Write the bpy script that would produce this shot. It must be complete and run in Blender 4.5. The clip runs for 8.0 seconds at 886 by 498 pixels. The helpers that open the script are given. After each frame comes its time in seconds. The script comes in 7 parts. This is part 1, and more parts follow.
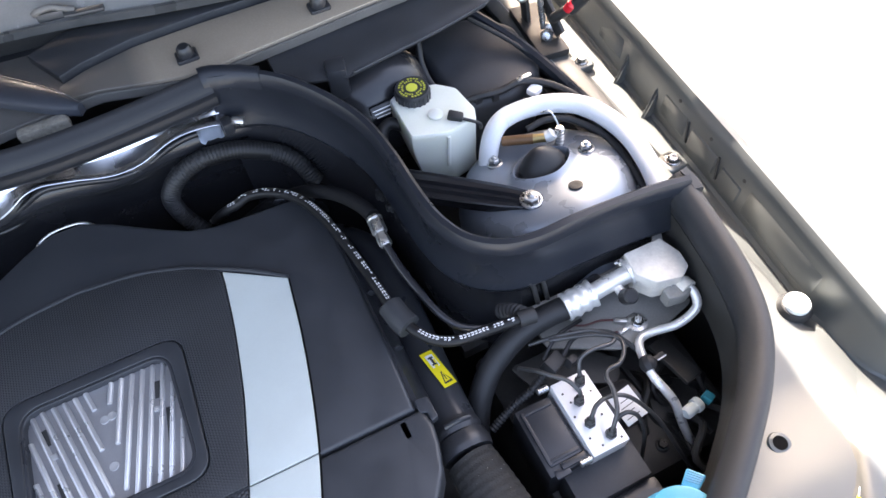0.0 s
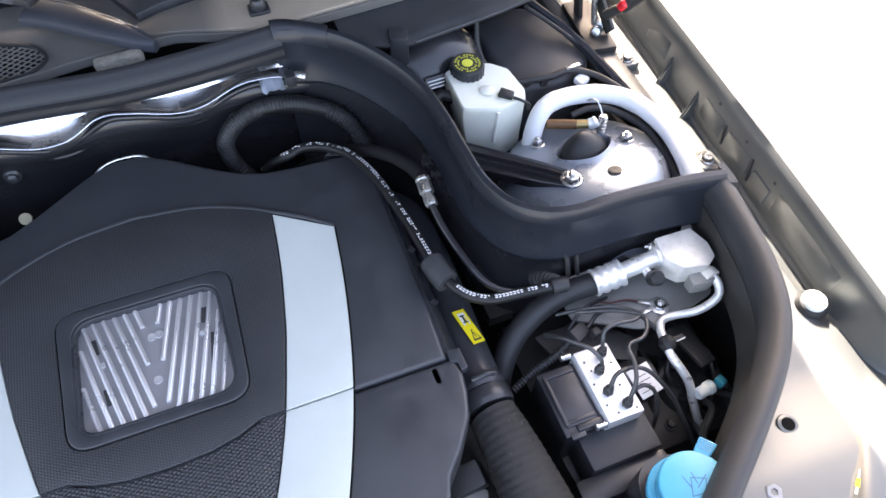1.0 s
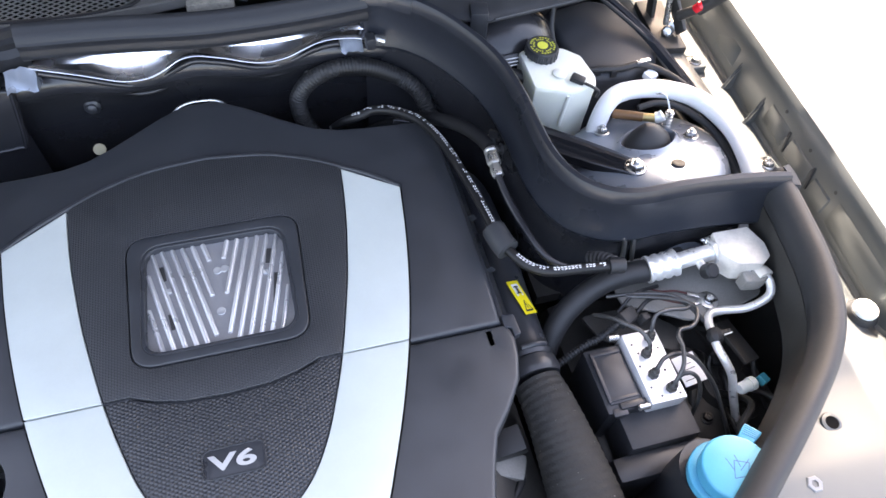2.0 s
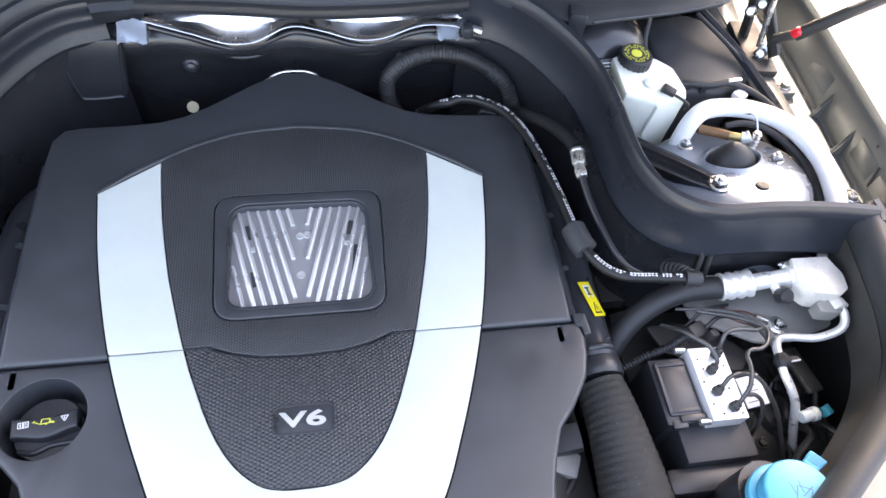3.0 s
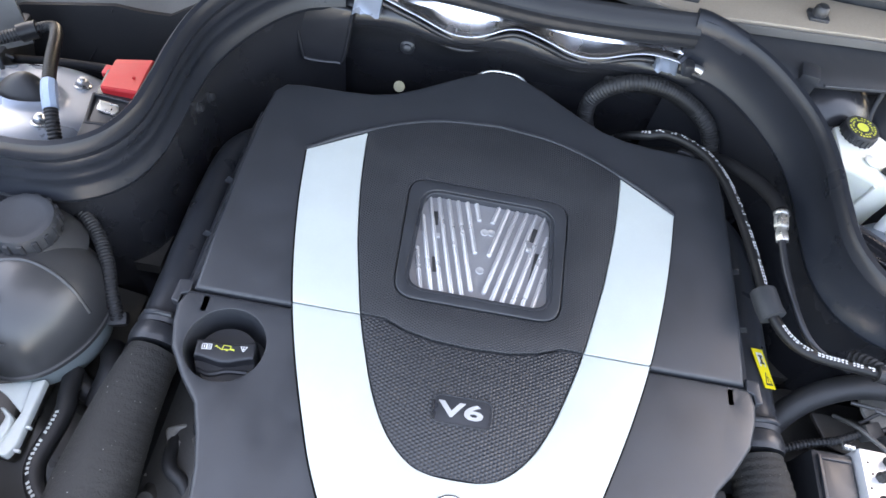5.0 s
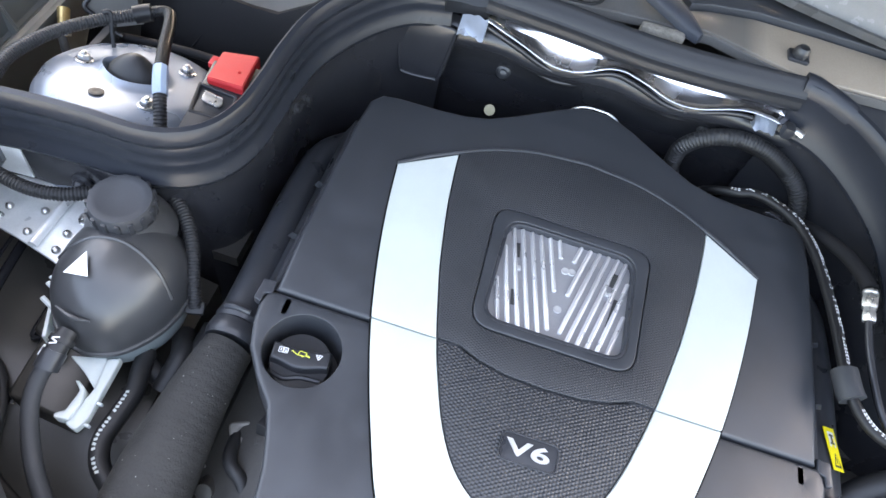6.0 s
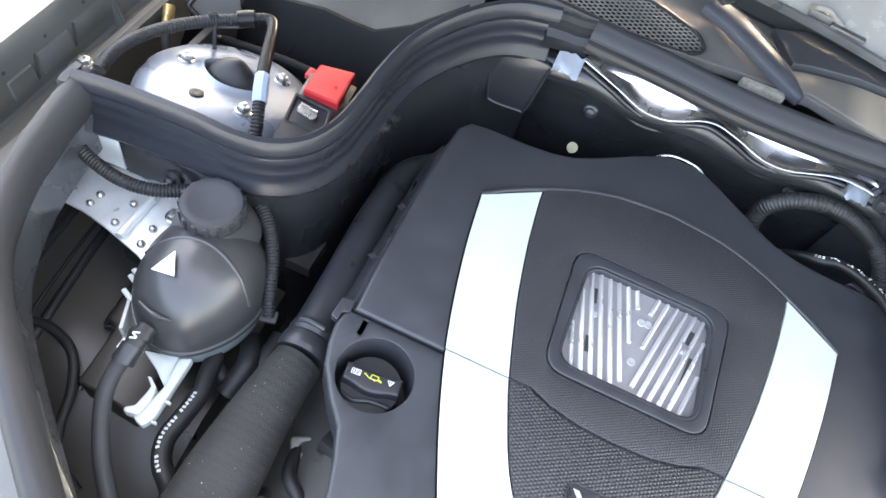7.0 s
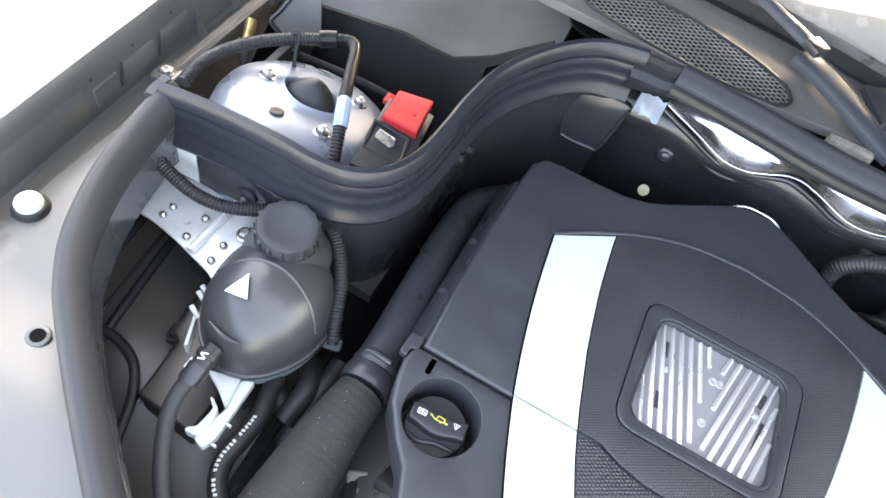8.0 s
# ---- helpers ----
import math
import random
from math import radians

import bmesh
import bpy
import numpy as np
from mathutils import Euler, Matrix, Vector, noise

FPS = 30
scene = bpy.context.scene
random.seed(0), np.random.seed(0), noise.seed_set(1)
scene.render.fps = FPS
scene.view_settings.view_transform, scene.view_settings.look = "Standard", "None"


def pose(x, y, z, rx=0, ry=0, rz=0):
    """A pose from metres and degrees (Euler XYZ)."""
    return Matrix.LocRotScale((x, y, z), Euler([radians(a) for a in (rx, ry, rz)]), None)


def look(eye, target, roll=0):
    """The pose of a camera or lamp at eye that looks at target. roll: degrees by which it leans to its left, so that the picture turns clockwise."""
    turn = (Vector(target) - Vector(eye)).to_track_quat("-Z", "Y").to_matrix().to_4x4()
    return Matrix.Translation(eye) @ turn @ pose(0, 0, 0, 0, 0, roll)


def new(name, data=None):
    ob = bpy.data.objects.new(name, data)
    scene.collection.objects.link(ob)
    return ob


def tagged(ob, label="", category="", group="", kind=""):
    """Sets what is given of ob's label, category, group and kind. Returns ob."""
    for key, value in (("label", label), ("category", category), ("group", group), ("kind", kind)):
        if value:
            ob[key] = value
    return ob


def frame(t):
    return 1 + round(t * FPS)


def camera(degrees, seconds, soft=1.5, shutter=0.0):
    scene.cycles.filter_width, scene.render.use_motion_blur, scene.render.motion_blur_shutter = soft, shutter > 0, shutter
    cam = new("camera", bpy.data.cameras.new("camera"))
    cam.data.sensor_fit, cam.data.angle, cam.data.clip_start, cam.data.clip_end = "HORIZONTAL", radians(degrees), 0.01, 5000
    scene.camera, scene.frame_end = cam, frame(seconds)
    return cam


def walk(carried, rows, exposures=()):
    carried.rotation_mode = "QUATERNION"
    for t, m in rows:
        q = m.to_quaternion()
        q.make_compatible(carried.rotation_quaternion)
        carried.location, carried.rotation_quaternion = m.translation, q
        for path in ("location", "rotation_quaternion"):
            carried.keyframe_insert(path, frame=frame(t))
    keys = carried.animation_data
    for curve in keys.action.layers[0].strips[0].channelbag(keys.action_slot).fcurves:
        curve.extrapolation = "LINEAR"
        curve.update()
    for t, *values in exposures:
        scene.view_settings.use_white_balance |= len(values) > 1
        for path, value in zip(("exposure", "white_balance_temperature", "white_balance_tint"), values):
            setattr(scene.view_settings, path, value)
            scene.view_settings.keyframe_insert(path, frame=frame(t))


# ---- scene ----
cam = camera(66.8, 8.0, soft=1.55)
PATH = [
    (0, (0.248, -0.247, 1.514), (0.65, 0.787, -0.15), -5.7),
    (0.5, (0.213, -0.266, 1.521), (0.605, 0.776, -0.141), -3.1),
    (1, (0.175, -0.287, 1.52), (0.591, 0.759, -0.133), 1.0),
    (1.2, (0.159, -0.295, 1.517), (0.590, 0.752, -0.132), 2.9),
    (2.3, (0.083, -0.318, 1.505), (0.451, 0.760, -0.138), 7.1),
    (2.5, (0.069, -0.316, 1.506), (0.421, 0.759, -0.144), 7.9),
    (3, (0.042, -0.323, 1.5), (0.352, 0.769, -0.147), 9.5),
    (3.5, (0.017, -0.325, 1.492), (0.278, 0.781, -0.153), 10.5),
    (4, (-0.008, -0.323, 1.489), (0.189, 0.79, -0.16), 11.3),
    (4.5, (-0.037, -0.325, 1.486), (0.09, 0.795, -0.166), 12.0),
    (5, (-0.061, -0.327, 1.483), (-0.02, 0.801, -0.168), 12.0),
    (5.2, (-0.073, -0.325, 1.484), (-0.059, 0.798, -0.172), 12.6),
    (6.3, (-0.145, -0.318, 1.486), (-0.206, 0.813, -0.162), 17.5),
    (6.5, (-0.155, -0.32, 1.485), (-0.244, 0.812, -0.162), 17.6),
    (7, (-0.192, -0.317, 1.483), (-0.321, 0.813, -0.162), 19.2),
    (7.5, (-0.224, -0.316, 1.482), (-0.393, 0.81, -0.162), 19.9),
    (8, (-0.259, -0.309, 1.477), (-0.455, 0.813, -0.167), 20.9),
]
walk(cam, [(t, look(eye, target, roll)) for t, eye, target, roll in PATH],
     exposures=[(0, 3.24, 7600, 17), (1, 3.38, 7700, 18), (2.5, 3.66, 8000, 18), (3.5, 3.86, 8100, 16), (5, 3.82, 8200, 15), (6.5, 4.18, 8500, 13), (8, 4.36, 8900, 13)])

# ---- light ----
world = bpy.data.worlds.new("sky")
scene.world = world
world.use_nodes = True
wn = world.node_tree
sky = wn.nodes.new("ShaderNodeTexSky")
sky.sky_type, sky.sun_disc = "NISHITA", False
sky.dust_density, sky.ozone_density = 5.0, 0.8
SUN_EL, SUN_AZ = 38, 13          # degrees: height, and turn from +y towards +x
sky.sun_elevation, sky.sun_rotation = radians(SUN_EL), radians(SUN_AZ)
wn.links.new(sky.outputs[0], wn.nodes["Background"].inputs[0])
wn.nodes["Background"].inputs[1].default_value = 0.15
sun = new("sun", bpy.data.lights.new("sun", "SUN"))
sun.data.energy, sun.data.angle, sun.data.color = 4.5, radians(0.6), (1.0, 0.995, 0.985)
sdir = Vector((math.sin(radians(SUN_AZ)) * math.cos(radians(SUN_EL)), math.cos(radians(SUN_AZ)) * math.cos(radians(SUN_EL)), math.sin(radians(SUN_EL))))
sun.matrix_world = look(sdir * 10, (0, 0, 0))


# ---- materials ----
def mat(name, base, rough=0.5, metal=0.0, vary=0.12, scale=30.0, fine=400.0, bump=0.0, rvary=0.1, island=0.0, spec=0.5, coat=0.0, trans=0.0, sss=0.0, dust=0.0, tint=(0.17, 0.17, 0.17), speck=0.0):
    """Surface with two scales of change in colour, roughness and relief, sizes in 1/metres."""
    m = bpy.data.materials.new(name)
    m.use_nodes = True
    nt = m.node_tree
    b = nt.nodes["Principled BSDF"]
    b.inputs["Metallic"].default_value = metal
    b.inputs["Specular IOR Level"].default_value = spec
    b.inputs["Coat Weight"].default_value = coat
    b.inputs["Transmission Weight"].default_value = trans
    if sss:
        b.inputs["Subsurface Weight"].default_value = sss
        b.inputs["Subsurface Radius"].default_value = (0.02, 0.02, 0.016)
        b.inputs["Subsurface Scale"].default_value = 0.6
    co = nt.nodes.new("ShaderNodeTexCoord")
    geo = nt.nodes.new("ShaderNodeNewGeometry")
    n1 = nt.nodes.new("ShaderNodeTexNoise")
    n1.inputs["Scale"].default_value, n1.inputs["Detail"].default_value = scale, 5
    n2 = nt.nodes.new("ShaderNodeTexNoise")
    n2.inputs["Scale"].default_value, n2.inputs["Detail"].default_value = fine, 3
    for n in (n1, n2):
        nt.links.new(geo.outputs["Position"], n.inputs["Vector"])
    mix = nt.nodes.new("ShaderNodeMath")
    mix.operation = "MULTIPLY_ADD"
    nt.links.new(n2.outputs["Fac"], mix.inputs[0])
    mix.inputs[1].default_value = 0.4
    nt.links.new(n1.outputs["Fac"], mix.inputs[2])
    ramp = nt.nodes.new("ShaderNodeMapRange")
    ramp.inputs["From Min"].default_value, ramp.inputs["From Max"].default_value = 0.45, 0.95
    ramp.inputs["To Min"].default_value, ramp.inputs["To Max"].default_value = 1 - vary, 1 + vary
    nt.links.new(mix.outputs[0], ramp.inputs["Value"])
    hs = nt.nodes.new("ShaderNodeVectorMath")
    hs.operation = "SCALE"
    hs.inputs[0].default_value = base
    nt.links.new(ramp.outputs[0], hs.inputs["Scale"])
    colour = hs.outputs[0]
    if dust:
        n3 = nt.nodes.new("ShaderNodeTexNoise")
        n3.inputs["Scale"].default_value, n3.inputs["Detail"].default_value, n3.inputs["Roughness"].default_value = 9, 5, 0.6
        nt.links.new(geo.outputs["Position"], n3.inputs["Vector"])
        dr = nt.nodes.new("ShaderNodeMapRange")
        dr.inputs["From Min"].default_value, dr.inputs["From Max"].default_value = 0.35, 0.80
        dr.inputs["To Min"].default_value, dr.inputs["To Max"].default_value = 0, dust
        nt.links.new(n3.outputs["Fac"], dr.inputs["Value"])
        mx = nt.nodes.new("ShaderNodeMix")
        mx.data_type = "RGBA"
        nt.links.new(dr.outputs[0], mx.inputs["Factor"])
        nt.links.new(colour, mx.inputs["A"])
        mx.inputs["B"].default_value = (*tint, 1)
        colour = mx.outputs["Result"]
    if speck:
        n4 = nt.nodes.new("ShaderNodeTexNoise")
        n4.inputs["Scale"].default_value, n4.inputs["Detail"].default_value = 330, 1
        nt.links.new(geo.outputs["Position"], n4.inputs["Vector"])
        sr = nt.nodes.new("ShaderNodeMapRange")
        sr.inputs["From Min"].default_value, sr.inputs["From Max"].default_value = 0.765, 0.80
        sr.inputs["To Min"].default_value, sr.inputs["To Max"].default_value = 0, speck
        nt.links.new(n4.outputs["Fac"], sr.inputs["Value"])
        ms = nt.nodes.new("ShaderNodeMix")
        ms.data_type = "RGBA"
        nt.links.new(sr.outputs[0], ms.inputs["Factor"])
        nt.links.new(colour, ms.inputs["A"])
        ms.inputs["B"].default_value = (0.45, 0.44, 0.41, 1)
        colour = ms.outputs["Result"]
    nt.links.new(colour, b.inputs["Base Color"])
    rr = nt.nodes.new("ShaderNodeMapRange")
    rr.inputs["From Min"].default_value, rr.inputs["From Max"].default_value = 0.3, 0.7
    rr.inputs["To Min"].default_value, rr.inputs["To Max"].default_value = max(0.03, rough - rvary), min(1, rough + rvary)
    nt.links.new(n1.outputs["Fac"], rr.inputs["Value"])
    nt.links.new(rr.outputs[0], b.inputs["Roughness"])
    if bump:
        bp = nt.nodes.new("ShaderNodeBump")
        bp.inputs["Strength"].default_value, bp.inputs["Distance"].default_value = 0.6, bump
        nt.links.new(n2.outputs["Fac"], bp.inputs["Height"])
        nt.links.new(bp.outputs[0], b.inputs["Normal"])
    return m


def mesh_panel_mat(name, pitch, depth):
    """Black plastic moulded with a fine honeycomb of dimples, their shade put into the colour."""
    m = mat(name, (0.03, 0.031, 0.034), 0.42, vary=0.2)
    nt = m.node_tree
    b = nt.nodes["Principled BSDF"]
    geo = nt.nodes.new("ShaderNodeNewGeometry")
    height = None
    for turn in (0, 60, 120):
        rot = nt.nodes.new("ShaderNodeMapping")
        rot.inputs["Rotation"].default_value = (0, 0, radians(turn))
        nt.links.new(geo.outputs["Position"], rot.inputs["Vector"])
        sep = nt.nodes.new("ShaderNodeSeparateXYZ")
        nt.links.new(rot.outputs[0], sep.inputs[0])
        k = nt.nodes.new("ShaderNodeMath")
        k.operation = "MULTIPLY"
        k.inputs[1].default_value = 2 * math.pi / pitch
        nt.links.new(sep.outputs[0], k.inputs[0])
        s = nt.nodes.new("ShaderNodeMath")
        s.operation = "COSINE"
        nt.links.new(k.outputs[0], s.inputs[0])
        if height:
            a = nt.nodes.new("ShaderNodeMath")
            nt.links.new(height, a.inputs[0])
            nt.links.new(s.outputs[0], a.inputs[1])
            height = a.outputs[0]
        else:
            height = s.outputs[0]
    bp = nt.nodes.new("ShaderNodeBump")
    bp.inputs["Strength"].default_value, bp.inputs["Distance"].default_value = 0.6, depth
    nt.links.new(height, bp.inputs["Height"])
    nt.links.new(bp.outputs[0], b.inputs["Normal"])
    # painted shading: base colour follows the relief, darker in the dimples, lighter between
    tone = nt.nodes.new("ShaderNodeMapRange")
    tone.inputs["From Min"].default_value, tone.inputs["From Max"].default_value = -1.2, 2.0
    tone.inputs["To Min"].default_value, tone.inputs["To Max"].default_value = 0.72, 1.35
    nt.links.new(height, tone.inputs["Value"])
    dimple_shade = nt.nodes.new("ShaderNodeVectorMath")
    dimple_shade.operation = "SCALE"
    dimple_shade.inputs[0].default_value = (0.0295, 0.0315, 0.0355)
    nt.links.new(tone.outputs[0], dimple_shade.inputs["Scale"])
    nt.links.new(dimple_shade.outputs[0], b.inputs["Base Color"])
    return m


M = {
    "cover": mat("cover_plastic", (0.0325, 0.0355, 0.0410), 0.40, vary=0.10, bump=0.0002, fine=900),
    "honeycomb": mesh_panel_mat("honeycomb_plastic", 0.0036, 0.00036),
    "fine_honeycomb": mesh_panel_mat("fine_honeycomb_plastic", 0.0028, 0.0002),
    "smooth": mat("smooth_black_plastic", (0.029, 0.0315, 0.037), 0.35, vary=0.12),
    "silver": mat("silver_paint", (0.50, 0.54, 0.515), 0.40, 0.1, vary=0.03, rvary=0.05),
    "ribs": mat("bright_ribbed_metal", (0.55, 0.55, 0.56), 0.30, 0.5, vary=0.04, scale=25, rvary=0.04),
    "chrome": mat("chrome", (0.8, 0.8, 0.8), 0.15, 1.0, vary=0.05),
    "rubber": mat("seal_rubber", (0.0165, 0.0192, 0.0250), 0.31, spec=0.31, vary=0.08, rvary=0.04, scale=14, fine=250, bump=0.0002, dust=0.03, tint=(0.07, 0.075, 0.09)),
    "rubber2": mat("side_seal_rubber", (0.028, 0.0305, 0.034), 0.58, spec=0.36, vary=0.08, rvary=0.04, scale=14, fine=250, bump=0.0002, dust=0.06, tint=(0.10, 0.105, 0.115)),
    "seal_dull": mat("weathered_seal_rubber", (0.016, 0.0175, 0.0205), 0.36, spec=0.28, vary=0.08, rvary=0.04, scale=14, bump=0.0002),
    "hose": mat("hose_rubber", (0.020, 0.0205, 0.022), 0.50, spec=0.4, vary=0.12, rvary=0.05, bump=0.0002),
    "duct": mat("fabric_duct", (0.025, 0.0245, 0.0235), 0.72, vary=0.30, scale=60, fine=420, bump=0.0016, spec=0.3, dust=0.05, speck=0.8),
    "black": mat("black_plastic", (0.022, 0.0236, 0.0275), 0.36, vary=0.12, rvary=0.05, bump=0.0002, dust=0.05),
    "dark": mat("dark_grimy_metal", (0.038, 0.037, 0.035), 0.5, 0.2, vary=0.35, scale=18, dust=0.25, tint=(0.11, 0.10, 0.09)),
    "firewall": mat("black_gloss_paint", (0.018, 0.0188, 0.022), 0.24, vary=0.12, rvary=0.05, scale=12, dust=0.08, tint=(0.10, 0.10, 0.11)),
    "body": mat("silver_body_paint", (0.103, 0.111, 0.110), 0.40, 0.38, vary=0.08, scale=8, coat=0.12, dust=0.28, tint=(0.094, 0.098, 0.095), fine=14, bump=0.0006),
    "body_grey": mat("primer_grey_paint", (0.22, 0.23, 0.24), 0.42, 0.35, vary=0.12, scale=10, dust=0.35),
    "tower": mat("tower_paint", (0.245, 0.28, 0.33), 0.31, 0.42, vary=0.12, scale=16, fine=13, bump=0.0014, dust=0.12, tint=(0.10, 0.11, 0.12)),
    "shield": mat("polished_heat_shield", (0.84, 0.84, 0.87), 0.24, 1.0, vary=0.06, scale=20, bump=0.0003, fine=60),
    "milky": mat("milky_plastic", (0.74, 0.76, 0.68), 0.4, vary=0.05, scale=10, sss=0.5),
    "pale": mat("pale_plastic", (0.58, 0.62, 0.60), 0.45, vary=0.06, sss=0.2),
    "tank_low": mat("pale_tank_plastic", (0.30, 0.36, 0.37), 0.4, vary=0.06),
    "white": mat("white_wrap", (0.78, 0.79, 0.80), 0.55, vary=0.05, bump=0.0004),
    "blue": mat("blue_plastic", (0.035, 0.30, 0.47), 0.42, vary=0.06),
    "print_hose": mat("printed_hose_rubber", (0.010, 0.0102, 0.011), 0.42, spec=0.3, vary=0.25),
    "soft_hose": mat("dull_soft_hose", (0.009, 0.009, 0.010), 0.75, spec=0.2, vary=0.3),
    "matte_black": mat("matte_black_plastic", (0.007, 0.007, 0.008), 0.6, spec=0.15, vary=0.3, scale=12),
    "teal": mat("teal_plastic", (0.02, 0.25, 0.30), 0.4),
    "red": mat("red_plastic", (0.62, 0.03, 0.035), 0.42, vary=0.06),
    "yellow": mat("yellow_film", (0.85, 0.68, 0.02), 0.4, vary=0.04),
    "capyellow": mat("yellow_print", (0.62, 0.62, 0.08), 0.5, vary=0.04),
    "print": mat("white_print", (0.75, 0.75, 0.75), 0.6, vary=0.05),
    "ink": mat("dark_print", (0.03, 0.03, 0.03), 0.6),
    # near-black that paints in the shade below openings; also colours the stripe joint
    "void": mat("recess_shade_and_joint", (0.004, 0.004, 0.004), 0.9, spec=0.1),
    "blueink": mat("dark_blue_print", (0.01, 0.08, 0.25), 0.5),
    "steel": mat("zinc_steel", (0.55, 0.55, 0.54), 0.3, 0.9, vary=0.15, scale=120),
    "pipe": mat("aluminium_pipe", (0.80, 0.79, 0.76), 0.34, 0.5, vary=0.12, scale=80, bump=0.0003),
    "cast": mat("cast_aluminium", (0.70, 0.665, 0.60), 0.45, 0.15, vary=0.15, scale=60, bump=0.0005, fine=300),
    "brakepipe": mat("coated_brake_pipe", (0.085, 0.085, 0.085), 0.4, 0.5, vary=0.3),
    "absblock": mat("machined_aluminium", (0.80, 0.80, 0.80), 0.40, 0.35, vary=0.05),
    "grime": mat("dusty_apron_paint", (0.28, 0.27, 0.25), 0.55, 0.2, vary=0.25, scale=14, dust=0.4),
    "brass": mat("brass", (0.50, 0.38, 0.18), 0.42, 0.9, vary=0.15),
    "amber": mat("amber_connector", (0.17, 0.085, 0.035), 0.4, vary=0.2),
    "ochre": mat("ochre_connector", (0.42, 0.38, 0.24), 0.45, vary=0.15),
    "lattice": mat("dusty_lattice_plastic", (0.13, 0.128, 0.122), 0.6, vary=0.2, dust=0.3),
    "cowl": mat("dusty_cowl_plastic", (0.125, 0.121, 0.117), 0.6, vary=0.15, scale=8, dust=0.45, spec=0.2, tint=(0.09, 0.085, 0.078)),
    "beige": mat("dust_covered_plastic", (0.34, 0.285, 0.225), 0.5, vary=0.22, scale=9, dust=0.5, tint=(0.17, 0.14, 0.11)),
    "foam": mat("beige_foam", (0.20, 0.185, 0.16), 0.9, vary=0.35, scale=160, bump=0.0015),
    "boxgrey": mat("grey_box_plastic", (0.034, 0.0365, 0.0415), 0.50, spec=0.35, vary=0.2, dust=0.08),
    "redwire": mat("red_wire", (0.10, 0.03, 0.03), 0.5),
    "concrete": mat("pale_concrete", (0.50, 0.525, 0.55), 0.85, vary=0.1, scale=1.5, fine=60),
    "insulation": mat("hood_insulation", (0.03, 0.03, 0.03), 0.9, vary=0.2),

    "apron": mat("inner_apron_paint", (0.085, 0.093, 0.105), 0.26, 0.4, vary=0.15, scale=14, coat=0.2, dust=0.2, tint=(0.06, 0.062, 0.065)),
    "zincplate": mat("zinc_coated_sheet", (0.76, 0.78, 0.77), 0.36, 0.35, vary=0.12, scale=30),
    "innershell": mat("faded_grey_plastic", (0.066, 0.065, 0.061), 0.5, vary=0.15, scale=6, dust=0.3),
    "ribplate": mat("grey_ribbed_plate", (0.35, 0.35, 0.365), 0.38, 0.5, vary=0.06, scale=25, rvary=0.04),
    "shroud": mat("dusty_shroud_plastic", (0.034, 0.0325, 0.0295), 0.30, vary=0.10, rvary=0.05, scale=6, dust=0.18, tint=(0.09, 0.084, 0.074)),
    "letter": mat("silver_lettering", (0.55, 0.55, 0.55), 0.35, 0.4, vary=0.05),
    "black_satin": mat("satin_black_tank", (0.043, 0.044, 0.046), 0.33, vary=0.05, rvary=0.03, scale=12, spec=0.6),
    "bluegrey": mat("blue_grey_sleeve", (0.28, 0.36, 0.46), 0.4, vary=0.08),
    "screen": mat("dusty_screen_glass", (0.24, 0.24, 0.235), 0.25, spec=0.6, coat=0.6, vary=0.1, rvary=0.05),
    "trim": mat("weathered_trim", (0.05, 0.053, 0.056), 0.35, vary=0.3, scale=20, dust=0.3),
    "wiperarm": mat("wiper_arm_paint", (0.038, 0.043, 0.054), 0.55, spec=0.2, vary=0.08, scale=20),
    "redlens": mat("red_lens", (0.6, 0.02, 0.03), 0.2),
}


# the dust on the deck thins out over bare grey plastic towards the grille
nt = M["beige"].node_tree
src = nt.nodes["Principled BSDF"].inputs["Base Color"].links[0].from_socket
geo, sep, fade, mixer = (nt.nodes.new(k) for k in ("ShaderNodeNewGeometry", "ShaderNodeSeparateXYZ", "ShaderNodeMapRange", "ShaderNodeMix"))
nt.links.new(geo.outputs["Position"], sep.inputs[0])
nt.links.new(sep.outputs["X"], fade.inputs["Value"])
fade.inputs["From Min"].default_value, fade.inputs["From Max"].default_value = 0.150, 0.182
mixer.data_type = "RGBA"
nt.links.new(fade.outputs[0], mixer.inputs["Factor"])
mixer.inputs["A"].default_value = (0.135, 0.122, 0.108, 1)
nt.links.new(src, mixer.inputs["B"])
nt.links.new(mixer.outputs["Result"], nt.nodes["Principled BSDF"].inputs["Base Color"])

# ---- shape helpers ----
BASE = {}


def thing(name, label, category, base, group="", kind=""):
    e = new(name)
    e.empty_display_size = 0.02
    e.location = base
    BASE[e] = Vector(base)
    return tagged(e, label, category, group, kind)


def finish(bm, name, material, sharp=40):
    bmesh.ops.remove_doubles(bm, verts=bm.verts, dist=1e-6)
    bmesh.ops.recalc_face_normals(bm, faces=bm.faces)
    me = bpy.data.meshes.new(name)
    bm.to_mesh(me)
    bm.free()
    me.shade_smooth()
    me.set_sharp_from_angle(angle=radians(sharp))
    me.materials.append(M[material])
    return me


def part(name, bm, material, parent, label="", sharp=40):
    base = BASE[parent]
    bmesh.ops.translate(bm, verts=bm.verts, vec=-base)
    ob = new(name, finish(bm, name, material, sharp))
    ob.parent = parent
    BASE[ob] = base
    return tagged(ob, label)


